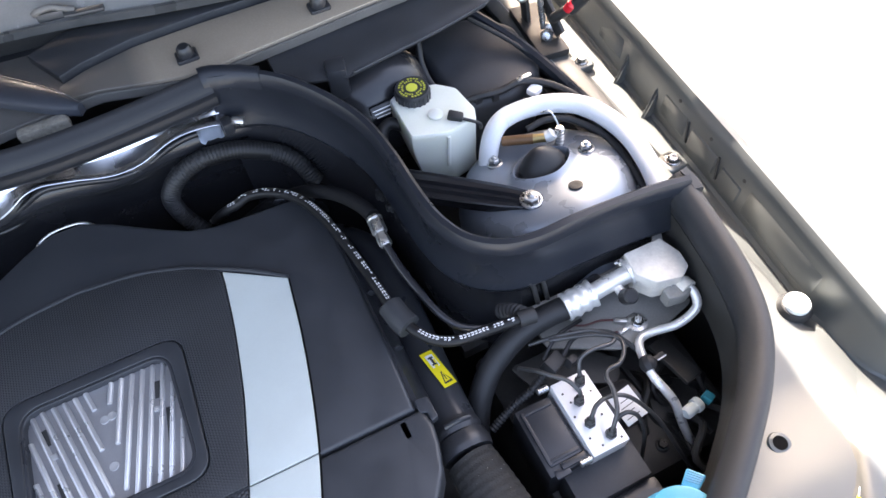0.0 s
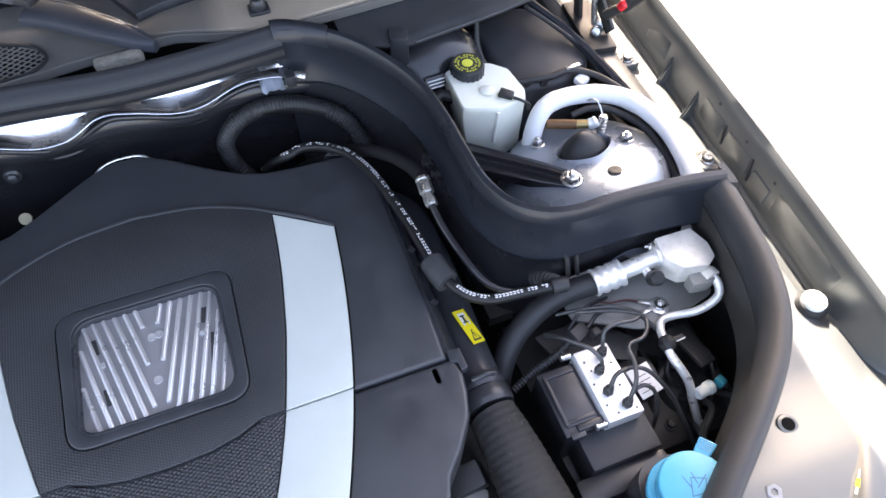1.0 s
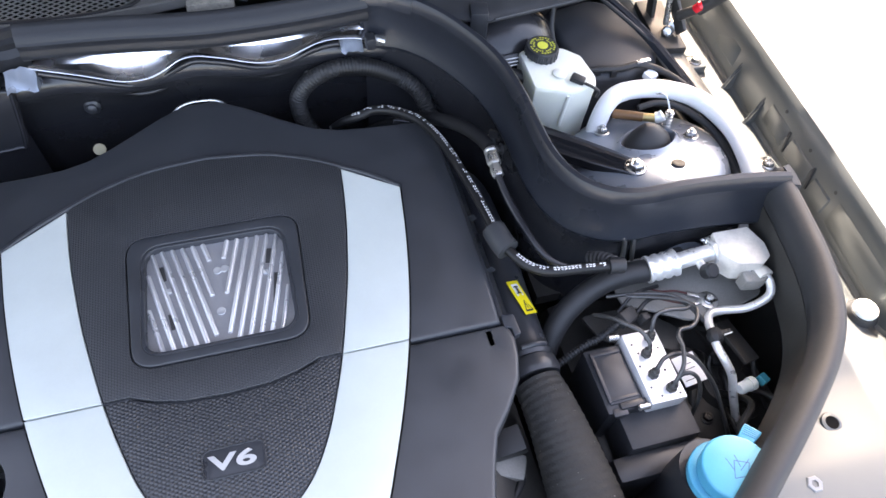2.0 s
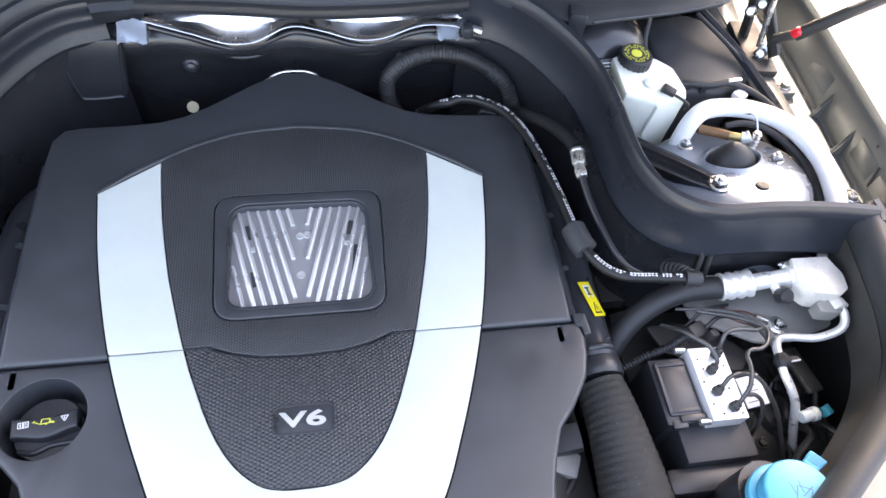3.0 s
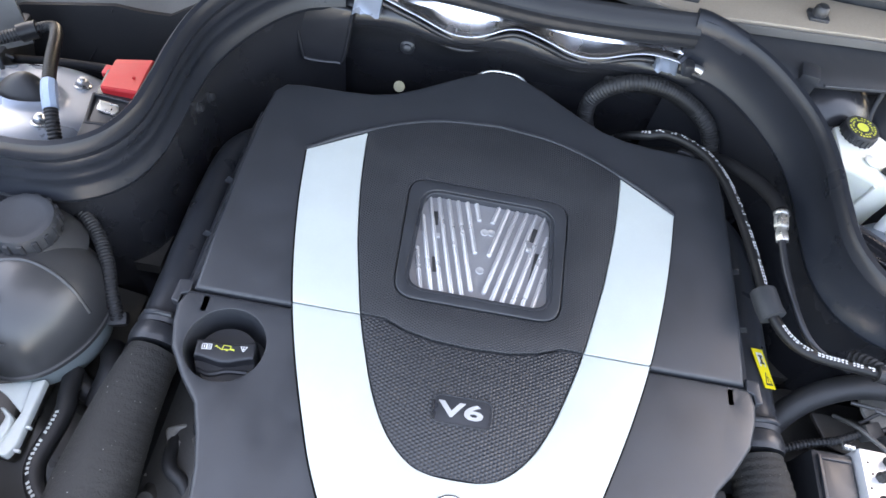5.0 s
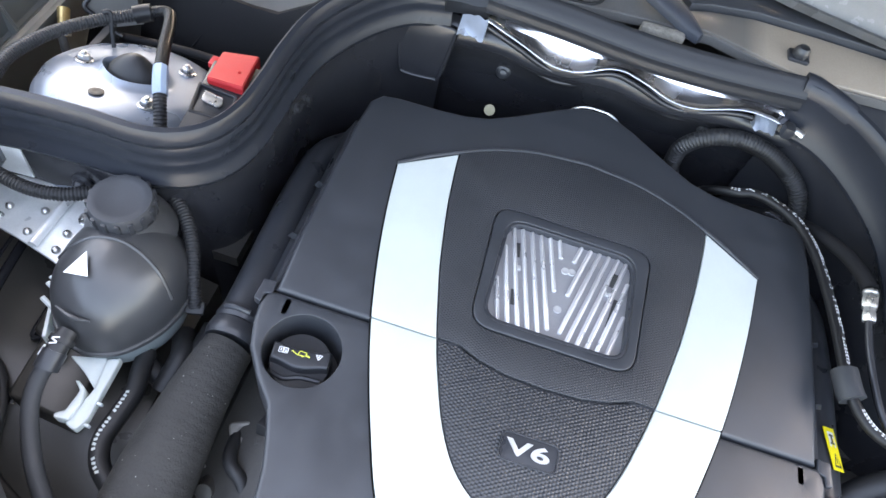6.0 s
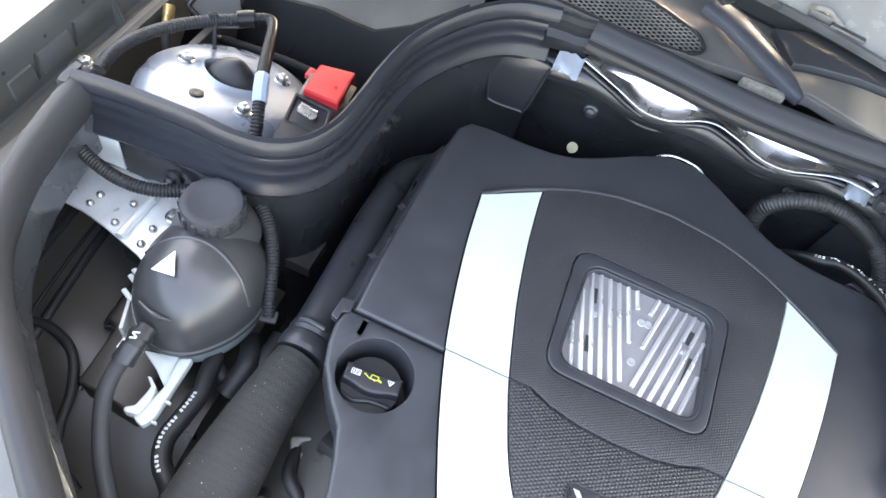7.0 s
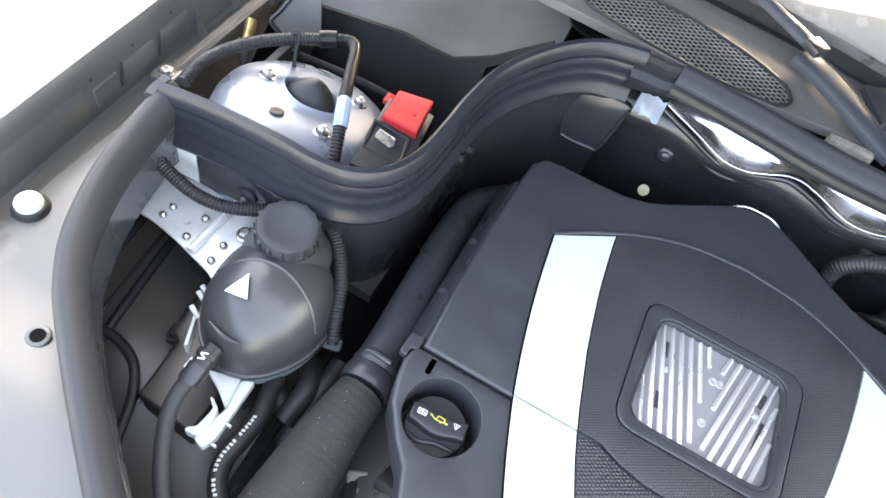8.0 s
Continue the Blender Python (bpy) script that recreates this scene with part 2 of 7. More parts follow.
def single(name, bm, material, label, category, group="", kind="", sharp=40):
    """A thing that is one mesh, its origin at its own base."""
    vs = [v.co for v in bm.verts]
    base = Vector((sum(v.x for v in vs) / len(vs), sum(v.y for v in vs) / len(vs), min(v.z for v in vs)))
    bmesh.ops.translate(bm, verts=bm.verts, vec=-base)
    ob = new(name, finish(bm, name, material, sharp))
    ob.location = base
    BASE[ob] = base
    return tagged(ob, label, category, group, kind)


def cr(pts, n=8):
    """Smooth curve through points."""
    p = [Vector(q) for q in pts]
    p = [2 * p[0] - p[1]] + p + [2 * p[-1] - p[-2]]
    out = []
    for i in range(1, len(p) - 2):
        for k in range(n):
            t = k / n
            a, b, c, d = p[i - 1], p[i], p[i + 1], p[i + 2]
            out.append(0.5 * (2 * b + (c - a) * t + (2 * a - 5 * b + 4 * c - d) * t * t + (3 * b - a - 3 * c + d) * t ** 3))
    out.append(p[-2])
    return out


def even(pts, step):
    """Points a step apart along a polyline."""
    out, need = [pts[0].copy()], step
    for a, b in zip(pts, pts[1:]):
        d = (b - a).length
        while d >= need and d > 0:
            a = a + (b - a) * (need / d)
            out.append(a.copy())
            d, need = (b - a).length, step
        need -= d
    return out


def skin(bm, rings, closed=True, caps=True):
    rows = [[bm.verts.new(v) for v in r] for r in rings]
    n = len(rows[0])
    for a, b in zip(rows, rows[1:]):
        for i in range(n if closed else n - 1):
            bm.faces.new((a[i], a[(i + 1) % n], b[(i + 1) % n], b[i]))
    if caps and closed:
        bm.faces.new(rows[0])
        bm.faces.new(rows[-1][::-1])
    return bm


def tube(pts, r, seg=12, n=8, pitch=0.0, depth=0.0, radii=None, bm=None, smooth=True):
    """A round hose or pipe; with pitch and depth it is corrugated."""
    bm = bm or bmesh.new()
    path = cr(pts, n) if smooth else [Vector(p) for p in pts]
    if pitch:
        path = even(path, pitch / 4)
    rings, up = [], Vector((0.12, 0.31, 0.94))
    for i, p in enumerate(path):
        t = (path[min(i + 1, len(path) - 1)] - path[max(i - 1, 0)]).normalized()
        if i == 0 and abs(t.dot(up)) > 0.9:
            up = Vector((1, 0.1, 0))
        s = t.cross(up).normalized()
        up = s.cross(t).normalized()
        rad = r
        if radii:
            f = i / (len(path) - 1) * (len(radii) - 1)
            k = min(int(f), len(radii) - 2)
            rad = radii[k] + (radii[k + 1] - radii[k]) * (f - k)
        if pitch:
            rad += depth * (0.5, 0.5, -0.5, -0.5)[i % 4]
        rings.append([p + rad * (math.cos(a) * s + math.sin(a) * up) for a in (2 * math.pi * j / seg for j in range(seg))])
    return skin(bm, rings)


def sweep(path, profile, n=6, smooth=True, side=1, fade=None):
    """A profile (outwards, up) carried level along a path."""
    bm = bmesh.new()
    path = cr(path, n) if smooth else [Vector(p) for p in path]
    rings = []
    for i, p in enumerate(path):
        a, b = path[max(i - 1, 0)], path[min(i + 1, len(path) - 1)]
        t = Vector((b.x - a.x, b.y - a.y, 0)).normalized()
        s = Vector((-t.y, t.x, 0)) * side
        f = fade(i / (len(path) - 1)) if fade else 1
        rings.append([p + s * u * f + Vector((0, 0, v)) for u, v in profile])
    return skin(bm, rings)


def lathe(profile, centre=(0, 0, 0), seg=24, turn=None, bm=None, squash=(1, 1)):
    """Rings (radius, height) about an axis."""
    bm = bm or bmesh.new()
    m = Matrix.Translation(centre) @ (turn or Matrix())
    rings = [[m @ Vector((r * squash[0] * math.cos(2 * math.pi * j / seg), r * squash[1] * math.sin(2 * math.pi * j / seg), z)) for j in range(seg)] for r, z in profile]
    return skin(bm, rings, caps=False)


def rounded(poly, r, k=4):
    """A polygon with rounded corners."""
    out, n = [], len(poly)
    for i in range(n):
        a, b, c = (Vector(poly[(i + j) % n][:2]) for j in (-1, 0, 1))
        ra = min(r, (a - b).length * 0.45, (c - b).length * 0.45)
        p, q = b + (a - b).normalized() * ra, b + (c - b).normalized() * ra
        for j in range(k + 1):
            t = j / k
            out.append((1 - t) ** 2 * p + 2 * t * (1 - t) * b + t * t * q)
    return [(v.x, v.y) for v in out]


def area2(poly):
    return sum(a[0] * b[1] - b[0] * a[1] for a, b in zip(poly, poly[1:] + poly[:1]))


def inset(poly, d):
    """A polygon moved inwards by d."""
    if area2(poly) < 0:
        poly = poly[::-1]
    out, n = [], len(poly)
    for i in range(n):
        a, b, c = (Vector(poly[(i + j) % n]) for j in (-1, 0, 1))
        u, v = (b - a).normalized(), (c - b).normalized()
        m = Vector((-(u.y + v.y), u.x + v.x))
        m = m / max(0.5, m.length_squared / 2)
        out.append(tuple(b + m * d))
    return out


def plate(outline, z0, z1, edge=0.002, holes=(), bm=None, steps=3, shape=None, hole_edge=None):
    """A slab with rounded upper edges, holes right through it and an optional bend in height."""
    bm = bm or bmesh.new()
    if area2(outline) < 0:
        outline = outline[::-1]
    f = shape or (lambda x, y: 0.0)

    def wall(loop, sign, edge=edge):
        rings = []
        for k in range(steps + 1):
            a = math.pi / 2 * k / steps
            ring = inset(loop, sign * edge * (1 - math.sin(a))) if edge else loop
            rings.append([bm.verts.new((x, y, z1 - edge * (1 - math.cos(a)) + f(x, y))) for x, y in (ring if area2(ring) * area2(loop) > 0 else ring[::-1])])
            if not edge:
                break
        rings.append([bm.verts.new((x, y, z0 + f(x, y))) for x, y in loop])
        n = len(loop)
        for a, b in zip(rings, rings[1:]):
            for i in range(n):
                bm.faces.new((a[i], a[(i + 1) % n], b[(i + 1) % n], b[i]))
        return rings[0], rings[-1]

    loops = [wall(outline, 1)]
    for h in holes:
        if area2(h) < 0:
            h = h[::-1]
        loops.append(wall(h, -1, edge if hole_edge is None else hole_edge))
    for which in (0, 1):
        edges = []
        for lp in loops:
            vs = lp[which]
            for i in range(len(vs)):
                edges.append(bm.edges.get((vs[i], vs[(i + 1) % len(vs)])))
        bmesh.ops.triangle_fill(bm, edges=edges, use_beauty=True)
    return bm


def box(c, size, bevel=0.002, turn=None, bm=None, seg=2):
    bm = bm or bmesh.new()
    m = Matrix.Translation(c) @ (turn or Matrix()) @ Matrix.Diagonal((*size, 1))
    vs = bmesh.ops.create_cube(bm, size=1, matrix=m)["verts"]
    if bevel:
        es = list({e for v in vs for e in v.link_edges})
        bmesh.ops.bevel(bm, geom=es, offset=bevel, segments=seg, profile=0.6, affect="EDGES")
    return bm


def rot(rx=0, ry=0, rz=0):
    return pose(0, 0, 0, rx, ry, rz)


def aim(d):
    """A turn that lays the z axis along d."""
    return Vector(d).to_track_quat("Z", "Y").to_matrix().to_4x4()


def disc_poly(cx, cy, r, n=32, ry=None):
    return [(cx + r * math.cos(2 * math.pi * i / n), cy + (ry or r) * math.sin(2 * math.pi * i / n)) for i in range(n)]


def hexbolt(at, d=(0, 0, 1), r=0.008, material="steel", label="bright zinc-plated hexagon bolt", group="bolts", h=0.008, parent=None, stud=0.0):
    t = aim(d)
    bm = lathe([(0.0, 0), (r * 1.45, 0), (r * 1.45, h * 0.25), (r * 1.2, h * 0.35)], at, 20, t)
    for q in (lathe([(r, h * 0.3), (r, h * 0.9), (r * 0.85, h), (r * 0.45, h), (r * 0.42, h * 0.8), (0, h * 0.8)], at, 6, t),):
        me = bpy.data.meshes.new("t")
        q.to_mesh(me)
        q.free()
        bm.from_mesh(me)
        bpy.data.meshes.remove(me)
    if stud:
        lathe([(r * 0.45, 0), (r * 0.45, stud), (r * 0.3, stud + 0.001), (0, stud + 0.001)], at, 10, t, bm)
    if parent:
        return part("bolt", bm, material, parent, "", 30)
    return single("bolt", bm, material, label, "bolt", group, sharp=30)


def bars(parent, material, spots, name="printing", label=""):
    """Unreadable print as small flat bars: (centre, length, width, direction, normal)."""
    bm = bmesh.new()
    for c, ln, w, d, nn in spots:
        d, nn = Vector(d).normalized(), Vector(nn).normalized()
        s = nn.cross(d).normalized()
        c = Vector(c)
        bm.faces.new([bm.verts.new(c + d * a * ln / 2 + s * b * w / 2) for a, b in ((-1, -1), (1, -1), (1, 1), (-1, 1))])
    return tagged(part(name, bm, material, parent, label), kind="stuff")


def text(body, size, at, turn, material, parent, name="lettering", depth=0.0006, label="", bold=0.0):
    cu = bpy.data.curves.new("t", "FONT")
    cu.body, cu.size, cu.extrude, cu.align_x, cu.align_y, cu.offset = body, size, depth, "CENTER", "CENTER", bold
    tmp = bpy.data.objects.new("t", cu)
    me = bpy.data.meshes.new_from_object(tmp)
    bm = bmesh.new()
    bm.from_mesh(me)
    bmesh.ops.transform(bm, matrix=Matrix.Translation(at) @ turn, verts=bm.verts)
    bpy.data.objects.remove(tmp)
    bpy.data.curves.remove(cu)
    bpy.data.meshes.remove(me)
    return part(name, bm, material, parent, label)


def mirror(pts, s):
    return [(s * p[0], *p[1:]) for p in pts]


# ---- setting: ground, hood, body ----
bm = bmesh.new()
bmesh.ops.create_grid(bm, x_segments=20, y_segments=20, size=300)
single("ground", bm, "concrete", "pale sunlit concrete yard around the car", "ground", kind="structure")

HOOD = [(0.90, 0.99), (0.738, 1.046), (0.60, 1.14), (0.30, 1.52), (0.02, 1.84), (-0.04, 1.89)]
bm = bmesh.new()
rings = []
for x in (-0.80, -0.78, -0.4, 0.0, 0.4, 0.78, 0.80):
    drop = 0.02 if abs(x) > 0.79 else 0.0
    up = [(y, z - drop) for y, z in HOOD[1:]]
    rings.append([Vector((x, y, z)) for y, z in up] + [Vector((x, y + 0.03, z + 0.03)) for y, z in up[::-1]])
skin(bm, rings)
hd = thing("hood", "raised silver car hood with dark insulation underneath", "hood", (0, 0.35, 1.4), kind="structure")
part("insulation", bm, "insulation", hd)
bm = bmesh.new()
skin(bm, [[Vector((x, y + 0.031 + b, z + 0.031 + b)) for b in (0, 0.012) for y, z in (HOOD[1:] if b == 0 else HOOD[:0:-1])] for x in (-0.80, -0.5, 0.0, 0.5, 0.80)])
part("outer_skin", bm, "body", hd, "silver painted steel skin")


def edge_x(y, s=1):
    """Half width of the fender's outer lip; the two sides differ a little."""
    if s > 0:
        return float(np.interp(y, (-0.5, -0.14, 0.1, 0.42, 0.8), (0.71, 0.742, 0.764, 0.788, 0.80)))
    return float(np.interp(y, (-0.5, -0.14, 0.1, 0.3, 0.8), (0.76, 0.763, 0.771, 0.776, 0.78)))


SEAL_SIDE = [(0.672, 0.088, 0.925), (0.668, 0.03, 0.92), (0.657, -0.04, 0.917), (0.637, -0.095, 0.914), (0.603, -0.14, 0.911), (0.555, -0.181, 0.908), (0.50, -0.222, 0.904), (0.44, -0.265, 0.898), (0.36, -0.315, 0.89)]

SEAL_LEFT = [(0.672, 0.088, 0.925), (0.667, 0.03, 0.92), (0.653, -0.04, 0.917), (0.628, -0.104, 0.914), (0.599, -0.146, 0.911), (0.566, -0.178, 0.908), (0.508, -0.227, 0.904), (0.455, -0.270, 0.898), (0.38, -0.33, 0.89)]


def seal_x(y, s=1):
    """Inner edge of the rail beside the seal."""
    if s < 0 and y > 0.088:
        return float(np.interp(y, (0.088, 0.125, 0.15, 0.8), (0.672, 0.690, 0.742, 0.748)))
    pts = cr(SEAL_SIDE, 4)[::-1]
    return float(np.interp(y, [p.y for p in pts], [p.x for p in pts])) if y < 0.088 else float(np.interp(y, (0.088, 0.13, 0.24, 0.33, 0.45, 0.8), (0.672, 0.70, 0.70, 0.692, 0.685, 0.685)))


def ridge_x(y, s=1):
    """Where the shelf drops into the gutter."""
    return float(np.interp(y, (-0.125, -0.10, -0.05, 0.03, 0.1, 0.14, 0.22, 0.35, 0.8), (0.716, 0.712, 0.718, 0.716, 0.714, 0.717, 0.724, 0.722, 0.722))) + (0.0 if s > 0 else 0.012)


def fender(s, label):
    """Inner rail, gutter, upright flange and outer skin of one front fender."""
    bm = bmesh.new()
    rings = []
    for y in (0.80, 0.60, 0.45, 0.30, 0.18, 0.15, 0.125, 0.10, 0.08, 0.02, -0.04, -0.08, -0.095, -0.105, -0.115, -0.125, -0.14, -0.15, -0.175, -0.20, -0.22, -0.24, -0.30, -0.36, -0.45, -0.6):
        e, xi = edge_x(y, s), seal_x(y, s) - 0.012
        k = min(1, max(0, (y + 0.24) / 0.08))          # 1: gutter with upright flange, 0: flat front shelf
        low = 0.835 + (1 - k) * 0.02
        g, xr = min(1, max(0, (y + 0.122) / 0.027)), max(ridge_x(y, s), xi + 0.0165)
        g = g * g * (3 - 2 * g)
        fl = e - 0.010 + 0.03 * (1 - k)                # foot of the upright flange
        sec = [(xi + 0.062, 0.68), (xi + 0.055, low - 0.018), (xi, low - 0.004), (xi, low + 0.006), (xi + 0.006, low + 0.010), (xr - 0.012, low + 0.010), (xr - 0.002, low + 0.0095 - 0.001 * g), (xr + 0.004, low + 0.007 - 0.005 * g), (xr + 0.010, low + 0.006 - 0.009 * g),
               (fl - 0.003, low + 0.005 - 0.010 * g), (fl + 0.0005, low + 0.006 * k + 0.004 - 0.011 * g),
               (fl + 0.0045, low + 0.050 * k + 0.004), (fl + 0.0055, low + 0.066 * k + 0.003), (fl + 0.010, low + 0.074 * k + 0.002), (fl + 0.020 + 0.02 * (1 - k), low + 0.077 * k - 0.002),
               (e + 0.035 + 0.05 * (1 - k), low + 0.05 * k - 0.02), (e + 0.085, 0.74), (e + 0.11, 0.60), (e + 0.10, 0.25), (xi + 0.075, 0.25), (xi + 0.07, 0.5)]
        rings.append([Vector((s * x, y, z)) for x, z in sec])
    skin(bm, rings)
    ob = single("fender", bm, "body", label, "fender", "front fenders", "structure", sharp=35)
    return ob


for s in (1, -1):
    fen = fender(s, "silver painted car fender with inner gutter and flange")
    # pressed gussets between gutter and flange
    for y in (0.318, 0.243):
        f = edge_x(y, s) - 0.008
        bm = bmesh.new()
        pts = [(f - 0.022, 0.828), (f + 0.004, 0.828), (f + 0.006, 0.880), (f + 0.002, 0.874), (f - 0.003, 0.854), (f - 0.011, 0.837)]
        skin(bm, [[Vector((s * x, y + d + (z - 0.83) * 0.12, z)) for x, z in pts] for d in (-0.003, 0.003)])
        bmesh.ops.bevel(bm, geom=bm.edges[:], offset=0.0018, segments=2, affect="EDGES")
        part("gusset", bm, "body", fen)
    # shallow pressed fields of the flange, each with a rounded edge
    for y0, y1, z0, z1, d in ((0.232, 0.176, 0.846, 0.880, 0.0022), (0.168, 0.110, 0.844, 0.876, 0.0026), (0.102, 0.060, 0.843, 0.872, 0.0030), (0.052, -0.080, 0.842, 0.884, 0.0016), (0.40, 0.335, 0.850, 0.886, 0.0020)):
        xa, xb = edge_x(y0, s), edge_x(y1, s)
        bm = bmesh.new()
        ring = rounded([(y0, z0), (y1, z0), (y1, z1), (y0, z1)], 0.005, 3)
        outer = [Vector((s * (float(np.interp(y, (y1, y0), (xb, xa))) - 0.0088 + 0.09 * (z - 0.835)), y, z)) for y, z in ring]
        inner_r = [Vector((s * (float(np.interp(y, (y1, y0), (xb, xa))) - 0.0088 - d + 0.09 * (z - 0.835)), y, z)) for y, z in inset(ring, 0.003)]
        if area2(ring) < 0:
            inner_r = inner_r[::-1]
        vo, vi = [bm.verts.new(v) for v in outer], [bm.verts.new(v) for v in inner_r]
        for i in range(len(vo)):
            bm.faces.new((vo[i], vo[(i + 1) % len(vo)], vi[(i + 1) % len(vi)], vi[i]))
        bm.faces.new(vi)
        part("pressed_field", bm, "body", fen)
    # access slots in the flange
    for y, h in ((0.172, 0.030), (0.106, 0.032)):
        e = edge_x(y, s)
        part("slot", box((s * (e - 0.0080), y, 0.862), (0.003, 0.0026, h), 0.0, rot(-14, s * 5, 0)), "ink", fen)
    for y, z in ((0.202, 0.889), (0.133, 0.886), (0.064, 0.883)):
        e = edge_x(y, s)
        part("hole", lathe([(0, 0), (0.0026, 0), (0.0026, 0.001), (0, 0.001)], (s * (e - 0.0052), y, z), 12, rot(0, -s * 84, 0)), "ink", fen)
    # folded joint along the gutter
    if s > 0:
        part("seam", tube([(ridge_x(y, s) - 0.03, y, 0.8448) for y in (0.7, 0.4, 0.2, 0.1)], 0.0016, 8, 6), "body_grey", fen)
    # swage line that rises along the front shelf
    bm = bmesh.new()
    rings = []
    for i, p in enumerate(cr([(0.678, -0.127, 0.8450), (0.682, -0.156, 0.8455), (0.671, -0.185, 0.8515), (0.650, -0.214, 0.8590), (0.614, -0.257, 0.8650), (0.570, -0.300, 0.8650), (0.500, -0.370, 0.8650)], 6)):
        f = min(1, i / 14)
        o = Vector((0.9, 0.3 - 0.9 * min(1, i / 10), 0)).normalized() if i < 10 else Vector((0.80, -0.60, 0))
        rings.append([Vector((s * (p.x + o.x * u), p.y + o.y * u, p.z + v)) for u, v in ((0, -0.004), (0.001, -0.0003), (0.005, 0.0006 * f), (0.009, 0.0032 * f), (0.013, 0.0052 * f), (0.018, 0.0058 * f), (0.034, 0.0040 * f), (0.048, -0.004))])
    skin(bm, rings)
    part("swage", bm, "body", fen, sharp=60)
    # rubber buffer on the shelf
    c = (s * 0.716, -0.082, 0.846)
    bf = thing("hood_buffer", "round rubber hood buffer with a pale cap on the fender", "buffer", c, "hood buffers")
    part("collar", lathe([(0, -0.006), (0.018, -0.006), (0.019, 0.0), (0.016, 0.006), (0, 0.006)], c, 28), "hose", bf)
    part("cap", lathe([(0, 0.004), (0.0138, 0.004), (0.0140, 0.009), (0.0128, 0.0115), (0, 0.0125)], c, 28), "pale", bf, "pale sun-bleached cap")
    # drilled hole in the shelf with a raised edge
    c = (0.596, -0.192, 0.8565) if s > 0 else (-0.603, -0.186, 0.8565)
    g = thing("shelf_hole", "round drilled hole in the silver fender shelf", "hole", c, "shelf holes", "structure")
    part("rim", lathe([(0.0066, -0.004), (0.0115, -0.0035), (0.0105, -0.0018), (0.0072, -0.0010), (0.0066, -0.004)], c, 28), "body", g)
    # black disc paints the shade down the hole
    part("bottom", lathe([(0, -0.0024), (0.0070, -0.0024), (0.0070, -0.0016), (0, -0.0016)], c, 24), "void", g)
    # rail bolts
    for y in (0.154, 0.370):
        bx = s * (0.731 if s > 0 else 0.742)
        w = thing("rail_bolt", "zinc bolt on a square pad in the fender gutter", "bolt", (bx, y, 0.838), "rail bolts")
        part("pad", plate(rounded([(bx + a * 0.0155, y + b * 0.0155) for a, b in ((-1, -1), (1, -1), (1, 1), (-1, 1))], 0.008), 0.828, 0.8425, 0.003), "body", w)
        hexbolt((bx, y, 0.842), r=0.0068, parent=w)

# ---- bulkhead: the rubber dam and the wall under it ----
DAM = [(0.672, 0.076, 0.928), (0.63, 0.080, 0.932), (0.58, 0.082, 0.936), (0.53, 0.082, 0.94), (0.48, 0.082, 0.94), (0.445, 0.091, 0.94), (0.416, 0.115, 0.94), (0.400, 0.155, 0.94), (0.394, 0.205, 0.945), (0.391, 0.25, 0.95), (0.382, 0.305, 0.955), (0.36, 0.355, 0.96), (0.325, 0.405, 0.965), (0.285, 0.438, 0.968), (0.235, 0.453, 0.97)]
LIP = [(-0.004, -0.014), (-0.005, -0.003), (-0.001, 0.001), (0.005, 0.0), (0.009, -0.006), (0.010, -0.016), (0.0078, -0.023), (0.0098, -0.028), (0.0092, -0.034), (0.0078, -0.0395), (0.0096, -0.0445), (0.0108, -0.048), (0.0092, -0.053), (0.0108, -0.061), (0.0142, -0.067), (0.017, -0.074), (0.015, -0.080), (0.004, -0.080), (-0.002, -0.05)]
